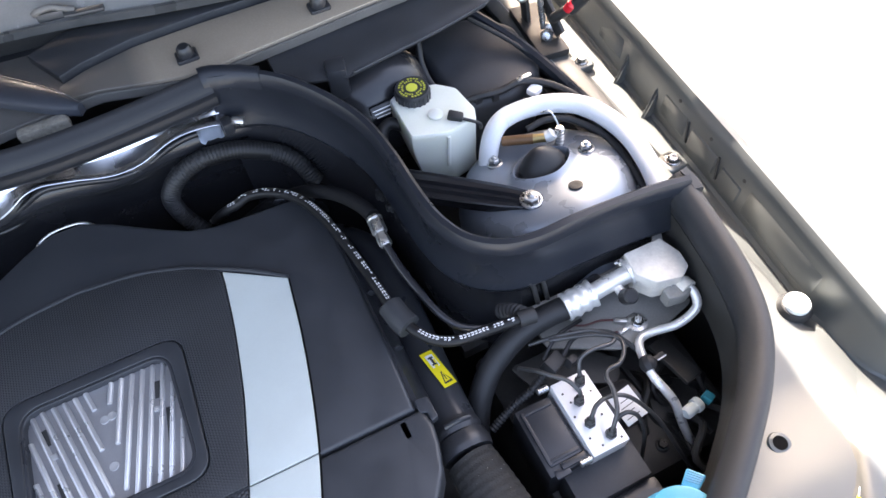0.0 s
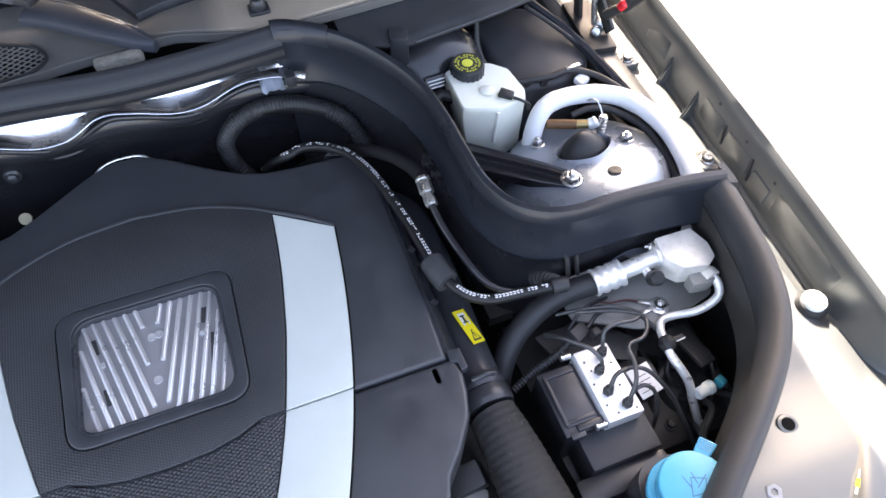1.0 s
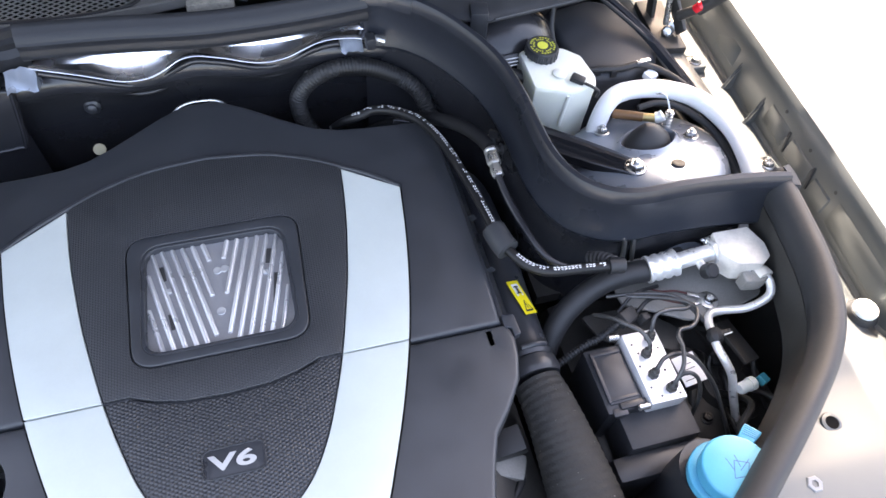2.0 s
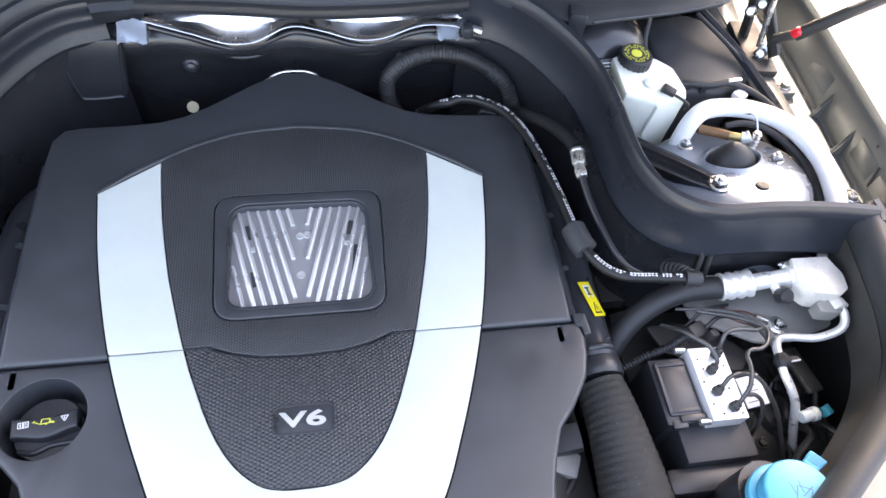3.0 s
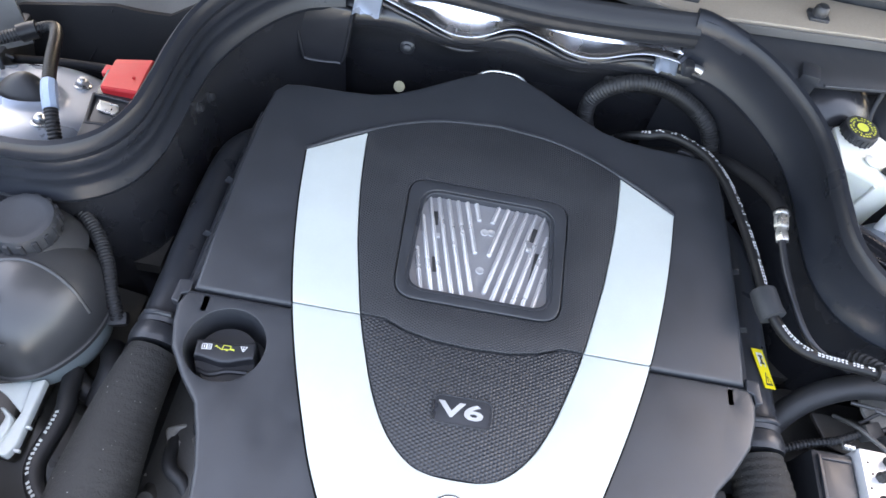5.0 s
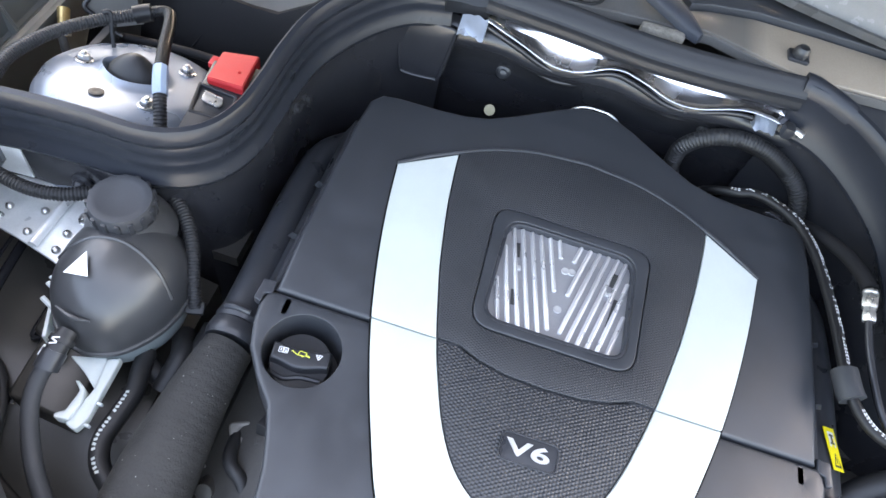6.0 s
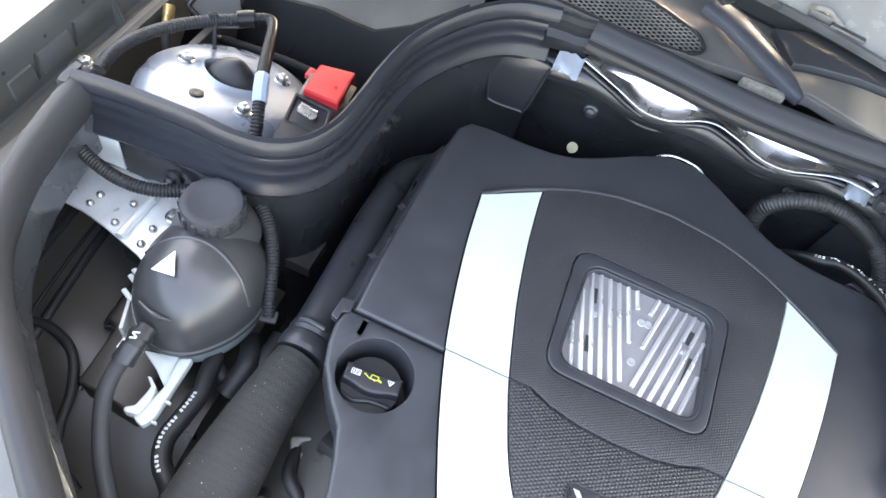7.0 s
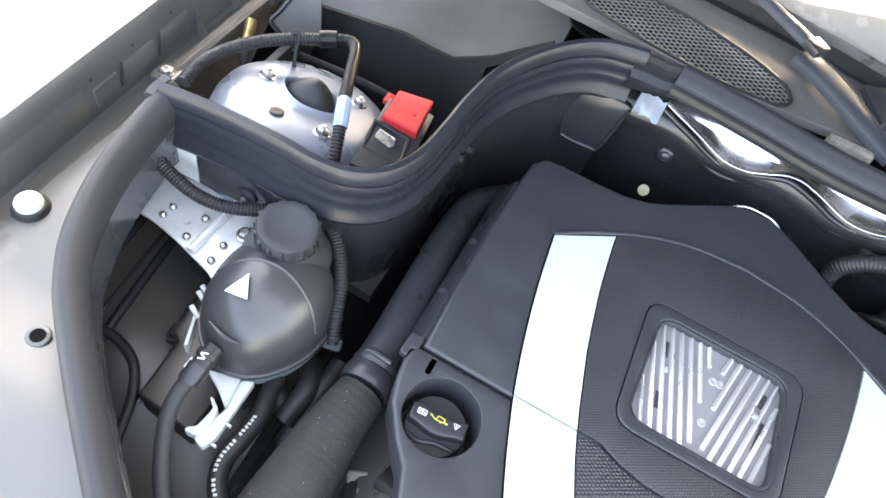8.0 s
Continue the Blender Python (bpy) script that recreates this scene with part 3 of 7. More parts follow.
for s in (1, -1):
    dam = thing("rubber_dam", "black moulded rubber seal dam curving round the strut tower", "seal", (s * 0.45, 0.2, 0.86), "bulkhead seals")
    part("lip", sweep(mirror(DAM, s), [(-0.004, -0.014), (-0.005, -0.003), (-0.001, 0.001), (0.005, 0.0), (0.009, -0.006), (0.010, -0.0155)], 8, side=s), "rubber", dam, sharp=38)
    folds = LIP[5:] if s < 0 else [(0.0092, -0.016), (0.0075, -0.026), (0.0078, -0.042), (0.0105, -0.058), (0.0145, -0.067), (0.017, -0.074), (0.015, -0.080), (0.004, -0.080), (-0.002, -0.05)]
    part("skirt", sweep(mirror(DAM, s), [(-0.003, -0.014)] + folds, 8, side=s), "rubber", dam, sharp=38)
    single("bulkhead", sweep(mirror(DAM, s), [(0.001, -0.07), (0.007, -0.07), (0.009, -0.13), (0.009, -0.55), (0.001, -0.55)], 12, side=s), "firewall", "black painted bulkhead under the rubber dam", "bulkhead", kind="structure")
    ss = thing("side_seal", "grey-black rubber bulb seal along the fender", "seal", (s * 0.58, -0.1, 0.86), "fender seals")
    part("bulb", sweep(mirror(SEAL_SIDE if s > 0 else SEAL_LEFT, s), [(0.008, -0.026), (0.009, -0.014), (0.006, -0.004), (-0.001, 0.001), (-0.010, -0.001), (-0.017, -0.009), (-0.020, -0.022), (-0.019, -0.030)], 8, side=s), "rubber2", ss, sharp=60)
    part("foot", sweep(mirror(SEAL_SIDE if s > 0 else SEAL_LEFT, s), [(0.0072, -0.025), (0.008, -0.048), (-0.011, -0.050), (-0.0165, -0.042), (-0.0178, -0.029)], 8, side=s), "rubber2", ss, sharp=60)
    single("apron", sweep(mirror(SEAL_SIDE if s > 0 else SEAL_LEFT, s), [(-0.0150, -0.046), (-0.0125, -0.046), (-0.0115, -0.098), (0.026, -0.124), (0.042, -0.14), (0.044, -0.52), (0.038, -0.52), (0.036, -0.142), (0.022, -0.128), (-0.0150, -0.102)], 10, side=s), "dark" if s > 0 else "apron", "dark inner apron below the fender seal", "apron", kind="structure")
# joint clip at each corner of the dam
for s in (1, -1):
    c = Vector((s * 0.668, 0.070, 0.915))
    bm = sweep([(s * 0.676, 0.088, 0.928), (s * 0.680, 0.073, 0.924), (s * 0.679, 0.060, 0.9215)], [(0.002, -0.02), (0.0025, -0.002), (0.0, 0.001), (-0.010, 0.002), (-0.010, 0.0), (-0.003, -0.002), (-0.001, -0.02)], 4, side=s)
    single("seal_clip", bm, "rubber2", "rubber end clip joining the two seals", "clip", "seal clips")

CENTRE = [(0.236, 0.453, 0.972), (0.178, 0.446, 0.972), (0.12, 0.440, 0.972), (0.05, 0.437, 0.972), (0.0, 0.439, 0.972), (-0.08, 0.447, 0.972), (-0.188, 0.453, 0.972)]
cs = thing("cowl_seal", "long black rubber seal across the cowl edge", "seal", (0.02, 0.455, 0.92))
part("lip", sweep(CENTRE, [(-0.008, -0.02), (-0.008, -0.003), (-0.005, 0.001), (-0.002, 0.0005), (0.001, -0.003), (0.005, -0.007), (0.009, -0.011), (0.012, -0.017)], 6), "seal_dull", cs, sharp=50)
part("skirt", sweep(CENTRE, [(-0.006, -0.018), (0.0112, -0.0165), (0.0138, -0.0195), (0.0128, -0.0245), (0.0132, -0.0285), (0.0152, -0.0325), (0.0150, -0.037), (0.0135, -0.0405), (0.008, -0.044), (-0.004, -0.042)], 6), "seal_dull", cs, sharp=50)
# folded rubber boots that join the three seals
bm = bmesh.new()
rings = []
for x, y, z, drop, lead in ((0.296, 0.431, 0.9695, 0.024, 0.0105), (0.276, 0.4435, 0.9715, 0.030, 0.0115), (0.258, 0.4515, 0.9735, 0.045, 0.0125), (0.246, 0.4560, 0.9750, 0.066, 0.0135), (0.236, 0.4580, 0.9755, 0.074, 0.0145), (0.2285, 0.4580, 0.9755, 0.074, 0.0150)):
    d = Vector((-0.42 * max(0, (x - 0.236) / 0.06), -1, 0)).normalized()
    p = Vector((x, y, z))
    rings.append([p - d * 0.007 + Vector((0, 0, -0.02)), p - d * 0.006, p + d * 0.001 + Vector((0, 0, 0.0018)), p + d * 0.007 + Vector((0, 0, -0.001)), p + d * lead + Vector((0, 0, -0.012)), p + d * (lead + 0.0008) + Vector((0, 0, -0.022)), p + d * (lead - 0.001) + Vector((0, 0, -0.5 * drop - 0.004)), p + d * (lead - 0.004) + Vector((0, 0, -drop)), p + Vector((0, 0, -drop + 0.004))])
skin(bm, rings)
single("seal_boot", bm, "rubber", "folded black rubber boot joining two seals", "seal", sharp=50)
single("seal_boot", sweep([(-0.184, 0.458, 0.968), (-0.205, 0.457, 0.964), (-0.222, 0.455, 0.965), (-0.246, 0.448, 0.966)], [(-0.007, -0.02), (-0.006, -0.001), (-0.002, 0.0015), (0.002, -0.001), (0.003, -0.009), (0.009, -0.013), (0.007, -0.022), (0.014, -0.03), (0.010, -0.05), (-0.004, -0.05)], 4), "seal_dull", "recessed black rubber joint between two seals", "seal")

# firewall and its heat shield
def smooth_at(x, xs, zs):
    """Smooth height at x through given heights."""
    c = cr([(a, b, 0) for a, b in zip(xs, zs)], 10)
    return float(np.interp(x, [p.x for p in c], [p.y for p in c]))


bm = bmesh.new()
rings = []
for i in range(61):
    x = -0.32 + 0.64 * i / 60
    wv = 0.012 * math.cos((x + 0.002) / 0.166 * 2 * math.pi) * float(np.interp(abs(x), (0.14, 0.26), (1, 0.1)))
    rings.append([Vector((x, 0.470, 0.89)), Vector((x, 0.458, 0.903)), Vector((x, 0.447, 0.893 + wv * 0.6)), Vector((x, 0.438, 0.880 + wv * 0.6)), Vector((x, 0.440, 0.866 + wv * 0.5)), Vector((x, 0.453, 0.85)), Vector((x, 0.462, 0.80)), Vector((x, 0.468, 0.40)), Vector((x, 0.50, 0.40)), Vector((x, 0.50, 0.89))])
skin(bm, rings)
single("firewall", bm, "firewall", "glossy black stamped firewall behind the engine", "firewall", kind="structure", sharp=120)
bm = bmesh.new()
rings, hem = [], []
for i in range(177):
    x = -0.182 + 0.42 * i / 176
    low = smooth_at(x, (-0.182, -0.126, -0.084, -0.046, -0.001, 0.044, 0.082, 0.12, 0.172, 0.215, 0.24), (0.931, 0.910, 0.894, 0.897, 0.920, 0.911, 0.898, 0.899, 0.919, 0.918, 0.910))
    d = (0.931 - low)
    hem.append((x, 0.4245, low + 0.0005))
    rings.append(cr([(x, 0.456, 0.926), (x, 0.450, 0.925 - d * 0.25), (x, 0.440, 0.925 - d * 0.75), (x, 0.431, low + 0.002), (x, 0.426, low + 0.0015)], 4) + [ Vector((x, 0.426, low - 0.001)), Vector((x, 0.431, low - 0.002)), Vector((x, 0.455, 0.918))])
skin(bm, rings)
PRESS = hem[::11]
for down, back, r in ((0.022, 0.006, 0.0045), (0.045, 0.016, 0.004)):
    fw = [ob for ob in bpy.data.objects if ob.name == "firewall"][0]
    part("pressed_ridge", tube([(x, y + 0.012 + back, z - down) for x, y, z in PRESS], r, 10, 4), "firewall", fw)
hs = thing("heat_shield", "polished wavy aluminium heat shield under the cowl seal", "heat shield", (0.03, 0.44, 0.89))
part("sheet", bm, "shield", hs, sharp=60)
part("rolled_edge", tube(hem[::8], 0.0009, 8, 4), "shield", hs)
for x, y, z, sx in ((-0.200, 0.426, 0.914, 0.036), (0.212, 0.430, 0.908, 0.03)):
    bm = bmesh.new()
    rr = random.Random(int(x * 1000))
    skin(bm, [[Vector((x - sx / 2 + sx * i / 7, y + 0.016 - 0.006 * j + rr.uniform(-0.002, 0.002), z + 0.006 - 0.004 * j + rr.uniform(-0.0025, 0.0025))) for j in range(5)] + [Vector((x - sx / 2 + sx * i / 7, y + 0.02, z - 0.02))] for i in range(8)])
    single("shield_bracket", bm, "tower", "bright crumpled metal end of the heat shield", "bracket", "shield brackets")
bm = box((0.236, 0.420, 0.914), (0.014, 0.018, 0.018), 0.004)
single("shield_clip", bm, "black", "black plastic clip on the shield", "clip")
bm = tube([(0.243, 0.424, 0.914), (0.249, 0.421, 0.914), (0.256, 0.418, 0.913)], 0.0058, 12)
single("shield_stud", bm, "steel", "short bright stud beside the shield clip", "stud")

# firewall fittings
for x, y, z in ((-0.144, 0.455, 0.834), (0.155, 0.455, 0.845)):
    bm = lathe([(0, 0), (0.011, 0), (0.011, 0.002), (0.007, 0.004), (0.007, 0.008), (0.0045, 0.010), (0, 0.010)], (x, y, z), 16, rot(80, 0, 0))
    single("firewall_plug", bm, "black", "small black plug in the firewall", "plug", "firewall plugs")
bm = lathe([(0, 0), (0.008, 0), (0.008, 0.004), (0, 0.005)], (-0.146, 0.410, 0.797), 14, rot(40, 0, 0))
single("green_plug", bm, "ochre", "small pale green plug behind the engine cover", "plug")
bm = plate(rounded([(-0.286, -0.040), (-0.228, -0.036), (-0.216, 0.05), (-0.302, 0.05), (-0.300, 0.002)], 0.012), 0, 0.010, 0.003)
tube([(-0.298, 0.020, 0.010), (-0.289, -0.026, 0.010), (-0.280, -0.0355, 0.010), (-0.240, -0.033, 0.010), (-0.231, -0.026, 0.010), (-0.220, 0.045, 0.010)], 0.0026, 8, 5, bm=bm)
bmesh.ops.transform(bm, matrix=Matrix.Translation((0, 0.432, 0.846)) @ rot(78, 0, 0), verts=bm.verts)
single("insulation_flap", bm, "firewall", "black plastic flap hanging below the rubber dam", "flap")
bm = bmesh.new()
ring = rounded([(0.247, -0.026), (0.300, -0.026), (0.300, 0.024), (0.247, 0.024)], 0.008)
plate(ring, 0, 0.006, 0.002, holes=[inset(ring, 0.007)], bm=bm)
bmesh.ops.transform(bm, matrix=Matrix.Translation((0.02, 0.437, 0.815)) @ rot(75, 0, -22), verts=bm.verts)
single("firewall_cover", bm, "firewall", "black rectangular access cover on the firewall", "cover")
for s in (1, -1):
    bm = lathe([(0, 0), (0.012, 0), (0.012, 0.003), (0.007, 0.005), (0.007, 0.010), (0.004, 0.013), (0, 0.013)], (s * 0.552 if s > 0 else -0.560, 0.0605 if s > 0 else 0.066, 0.818 if s > 0 else 0.826), 18, rot(78, 0, 0))
    w = thing("wall_bolt", "black washer with a bright stud on the bulkhead", "bolt", (s * 0.552, 0.0605, 0.818 if s > 0 else 0.848), "wall bolts")
    part("washer", bm, "black", w)
    part("stud", lathe([(0, 0.012), (0.0035, 0.012), (0.0035, 0.02), (0, 0.021)], (s * 0.552 if s > 0 else -0.560, 0.0605 if s > 0 else 0.066, 0.818 if s > 0 else 0.826), 12, rot(78, 0, 0)), "steel", w)
    for y, z in ((0.288, 0.833), (0.26, 0.840)):
        bm = lathe([(0, 0), (0.008, 0), (0.008, 0.002), (0.005, 0.003), (0.005, 0.007), (0, 0.008)], (s * (0.379 if y > 0.27 else 0.382), y, z), 14, rot(0, -s * 80, 0))
        single("wall_plug", bm, "black", "small black plug in the side of the bulkhead", "plug", "wall plugs")

# bay floor and closing walls
single("bay_floor", box((0, 0.15, 0.33), (1.5, 1.3, 0.02), 0.0), "dark", "dark grimy floor of the engine bay", "floor", kind="structure")
single("bay_front_wall", box((0, -0.62, 0.55), (1.5, 0.04, 0.44), 0.01), "dark", "dark front panel of the engine bay", "wall", kind="structure")
single("cowl_wall", box((0, 0.74, 0.66), (1.56, 0.03, 0.54), 0.0), "dark", "dark wall behind the cowl", "wall", kind="structure")
for s in (1, -1):
    single("tower_floor", box((s * 0.545, 0.36, 0.71), (0.30, 0.54, 0.02), 0.0), "dark", "dark floor around the strut tower", "floor", kind="structure")


# ---- strut towers ----
def tower_z(x, y):
    """Height of the tower's sloping top, which leans back."""
    return 0.8645 - 0.32 * (y - 0.19) + 0.05 * (abs(x) - 0.568)


def tower(s):
    c = Vector((s * 0.572, 0.213, tower_z(0.572, 0.213)))
    n = Vector((-0.05 * s, 0.32, 1)).normalized()
    t = thing("strut_tower", "silver-blue painted strut tower with a central opening", "strut tower", (c.x, c.y, 0.72), "strut towers", "structure")
    u = Vector((s, 0.12, 0))
    u = (u - n * u.dot(n)).normalized()
    v = n.cross(u) * s
    prof = [(0.98, -0.045, 0), (1.0, 0.002, 0), (1.03, 0.0066, 0), (1.07, 0.0082, 0), (1.13, 0.0070, 0), (1.23, 0.0022, 0.05), (1.42, 0.0006, 0.3), (0.062, 0.0, 1), (0.080, -0.001, 1), (0.094, -0.005, 1), (0.105, -0.013, 1), (0.113, -0.027, 1), (0.119, -0.05, 1), (0.125, -0.15, 1)]
    bm = bmesh.new()
    rings = []
    for r, w, k in prof:
        ring = []
        for a in (2 * math.pi * j / 64 for j in range(64)):
            m = (abs(math.cos(a)) / 0.0385) ** 1.65 + (abs(math.sin(a)) / 0.0275) ** 1.65
            lens = m ** (-1 / 1.65)
            rad = lens * r if k == 0 else (r if k == 1 else lens * r * (1 - k) + 0.052 * k)
            ring.append(c + u * rad * math.cos(a) + v * rad * math.sin(a) + n * w)
        rings.append(ring)
    skin(bm, rings, caps=False)
    part("shell", bm, "tower", t, sharp=50)
    cap = c + u * 0.002 + v * 0.002
    bm = bmesh.new()
    rings = []
    for r, w in ((1.0, -0.04), (1.0, -0.002), (0.97, 0.0045), (0.88, 0.0100), (0.72, 0.0162), (0.50, 0.0225), (0.30, 0.0268), (0.14, 0.0290), (0.01, 0.0296)):
        rings.append([cap + (u * 0.0325 * math.cos(a) + v * 0.0245 * math.sin(a)) * r + n * w - u * 0.004 * (1 - r) for a in (2 * math.pi * j / 36 for j in range(36))])
    part("strut_cap", skin(bm, rings), "hose", t, "black rubber cap of the damper", sharp=70)
    for x, y in ((0.526, 0.164), (0.529, 0.259), (0.634, 0.209)):
        hexbolt((s * x, y, tower_z(x, y) - 0.0005), n, r=0.0072, h=0.009, parent=t, stud=0.012)
    g = Vector((s * 0.583, 0.156, tower_z(0.583, 0.156)))
    part("grommet", lathe([(0, 0), (0.0085, 0), (0.009, 0.0018), (0.0065, 0.0028), (0.003, 0.0018), (0, 0.0018)], g, 18, aim(n)), "hose", t)
    return t


for s in (1, -1):
    tower(s)


# ---- engine cover ----
Z = 0.85
cover = thing("engine_cover", "black plastic V6 engine cover with two silver stripes", "engine cover", (0, 0.05, 0.76))
R_REAR = [(0.296, 0.0016), (0.300, 0.08), (0.301, 0.18), (0.299, 0.27), (0.296, 0.305), (0.284, 0.322), (0.262, 0.326), (0.21, 0.328), (0.172, 0.332), (0.142, 0.341), (0.115, 0.357), (0.089, 0.375), (0.055, 0.399), (0.03, 0.413), (0.014, 0.418)]
rear = R_REAR + [(-x, y) for x, y in R_REAR[::-1]]
WIN = rounded([(0.0765, 0.1815), (-0.0765, 0.1815), (-0.078, 0.0475), (0.078, 0.0475)], 0.020, 6)
part("rear_shell", plate(rear, 0.80, Z, 0.005, holes=[inset(WIN, -0.003)], hole_edge=0.0), "cover", cover)
R_FRONT = [(0.010, -0.345), (0.08, -0.34), (0.15, -0.325), (0.205, -0.29), (0.228, -0.22), (0.236, -0.173), (0.244, -0.147), (0.256, -0.117), (0.275, -0.096), (0.296, -0.066), (0.304, -0.04), (0.307, -0.02), (0.3045, -0.008), (0.300, -0.0005)]
front = R_FRONT + [(-x, y) for x, y in R_FRONT[::-1]]
slots = [rounded([(s * 0.279 - 0.0022, -0.0225), (s * 0.279 + 0.0022, -0.0225), (s * 0.279 + 0.0022, -0.004), (s * 0.279 - 0.0022, -0.004)], 0.001, 2) for s in (1, -1)]
WELL = (-0.245, -0.0545)
part("front_shell", plate(front, 0.80, Z - 0.001, 0.005, holes=slots + [disc_poly(*WELL, 0.0402, 48)], hole_edge=0.0008), "cover", cover)
part("filler_well", lathe([(0.0399, 0.845), (0.0412, 0.8435), (0.0385, 0.815), (0.0375, 0.790), (0, 0.789), (0, 0.785), (0.0427, 0.785), (0.0437, 0.842)], (*WELL, 0), 48), "cover", cover)
for s in (1, -1):
    part("slot_floor", box((s * 0.279, -0.013, 0.835), (0.008, 0.022, 0.004), 0.0), "ink", cover)
    # stepped side skirt with its corner tab
    bm = bmesh.new()
    skin(bm, [[Vector((s * x, y, z)) for x, z in ((0.296, 0.842), (0.303, 0.843), (0.309, 0.830), (0.318, 0.812), (0.316, 0.80), (0.296, 0.80))] for y in (0.004, 0.10, 0.20, 0.27)])
    part("side_skirt", bm, "smooth", cover)
    part("corner_tab", plate(rounded([(s * x, y) for x, y in ((0.299, 0.012), (0.314, 0.010), (0.315, -0.015), (0.3065, -0.017), (0.3065, -0.006), (0.299, -0.004))], 0.002, 2), 0.838, 0.848, 0.0015), "smooth", cover)
    for y in (0.08, 0.16):
        part("skirt_rib", box((s * 0.309, y, 0.833), (0.012, 0.0015, 0.012), 0.0004, rot(0, s * 60, 0)), "smooth", cover)

OUT = cr([(0.2295, 0.2135, 0), (0.2285, 0.205, 0), (0.220, 0.140, 0), (0.2075, 0.071, 0), (0.1915, 0.0035, 0), (0.172, -0.059, 0), (0.150, -0.118, 0), (0.129, -0.167, 0), (0.10, -0.214, 0), (0.058, -0.246, 0), (0.0, -0.256, 0)], 6)
INN = cr([(0.163, 0.2595, 0), (0.1615, 0.235, 0), (0.155, 0.173, 0), (0.144, 0.105, 0), (0.1365, 0.07, 0), (0.1205, 0.005, 0), (0.106, -0.041, 0), (0.089, -0.085, 0), (0.069, -0.119, 0), (0.0455, -0.141, 0), (0.024, -0.1485, 0), (0.0, -0.150, 0)], 6)
ARC = cr([(0.0, 0.311, 0), (0.069, 0.303, 0), (0.122, 0.285, 0), (0.163, 0.263, 0), (0.198, 0.241, 0), (0.2305, 0.2155, 0)], 6)


def cut(curve, lo, hi):
    """The stretch of a curve between two depths, with exact ends."""
    pts = [(p.x, p.y) for p in curve]
    pts = pts[::-1] if pts[0][1] > pts[-1][1] else pts
    xs, ys = [p[0] for p in pts], [p[1] for p in pts]
    mid = [p for p in pts if lo < p[1] < hi]
    return [(float(np.interp(lo, ys, xs)), lo)] + mid + [(float(np.interp(hi, ys, xs)), hi)]


for s in (1, -1):
    o, i = cut(OUT, 0.0039, 0.2130), cut(INN, 0.0039, 0.2575)
    poly = o + i[::-1]
    part("upper_stripe", plate(rounded([(s * x, y) for x, y in poly], 0.0012, 1), Z - 0.002, Z + 0.0036, 0.0009), "silver", cover, "silver painted stripe")
o, i = cut(OUT, -0.2559, 0.0022), cut(INN, -0.1499, 0.0022)
u_shape = [(x, y) for x, y in o] + [(x, y) for x, y in i[::-1]] + [(-x, y) for x, y in i] + [(-x, y) for x, y in o[::-1]]
part("lower_stripe", plate(u_shape, Z - 0.002, Z + 0.0034, 0.0009), "silver", cover, "silver painted horseshoe-shaped stripe")

# dark joint round the outside of the stripes
for s in (1, -1):
    for lo, hi in ((0.0042, 0.2130), (-0.2559, 0.0022)):
        run = cut(OUT, lo, hi)
        part("joint", tube([(s * (x + 0.0007), y, Z + 0.0004) for x, y in run[::2] + run[-1:]], 0.0014, 6, 2), "void", cover)

LIPX = [(0.121, 0.0045), (0.094, 0.0045), (0.088, 0.002), (0.071, -0.005), (0.041, -0.0115), (0.0, -0.0135)]
lip = LIPX + [(-x, y) for x, y in LIPX[-2::-1]]
inn_up = [(x - 0.0018, y) for x, y in cut(INN, 0.0045, 0.258)]
arc_in = [(p.x, p.y - 0.0035) for p in ARC if p.x < 0.160]
upper = [(x, y) for x, y in inn_up] + arc_in[::-1] + [(-x, y) for x, y in arc_in[1:]] + [(-x, y) for x, y in inn_up[::-1]] + lip[::-1][1:-1]
frame_out = rounded([(0.098, 0.200), (-0.098, 0.200), (-0.0925, 0.031), (0.0925, 0.031)], 0.026, 6)
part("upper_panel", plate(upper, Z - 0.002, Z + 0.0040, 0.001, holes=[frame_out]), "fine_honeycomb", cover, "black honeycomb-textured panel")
low_in = [(x - 0.0018, y) for x, y in cut(INN, -0.1482, 0.0022)]
low_lip = [(x, y - 0.0022) for x, y in lip if abs(x) < 0.118]
lower = low_in + low_lip + [(-x, y) for x, y in low_in[::-1]]
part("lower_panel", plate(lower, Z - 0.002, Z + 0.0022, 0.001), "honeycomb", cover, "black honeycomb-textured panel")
win = WIN
frame_in = inset(frame_out, 0.0015)
fr = part("window_frame", plate(frame_in, Z - 0.002, Z + 0.0052, 0.0015, holes=[inset(win, -0.004)]), "cover", cover)
part("window_lip", plate(inset(win, -0.0042), Z - 0.006, Z + 0.0044, 0.001, holes=[inset(win, 0.0)]), "smooth", fr)
ins = part("window_insert", plate(inset(win, -0.002), Z - 0.010, Z - 0.0045, 0.0), "ribplate", cover, "bright ribbed metal plate")
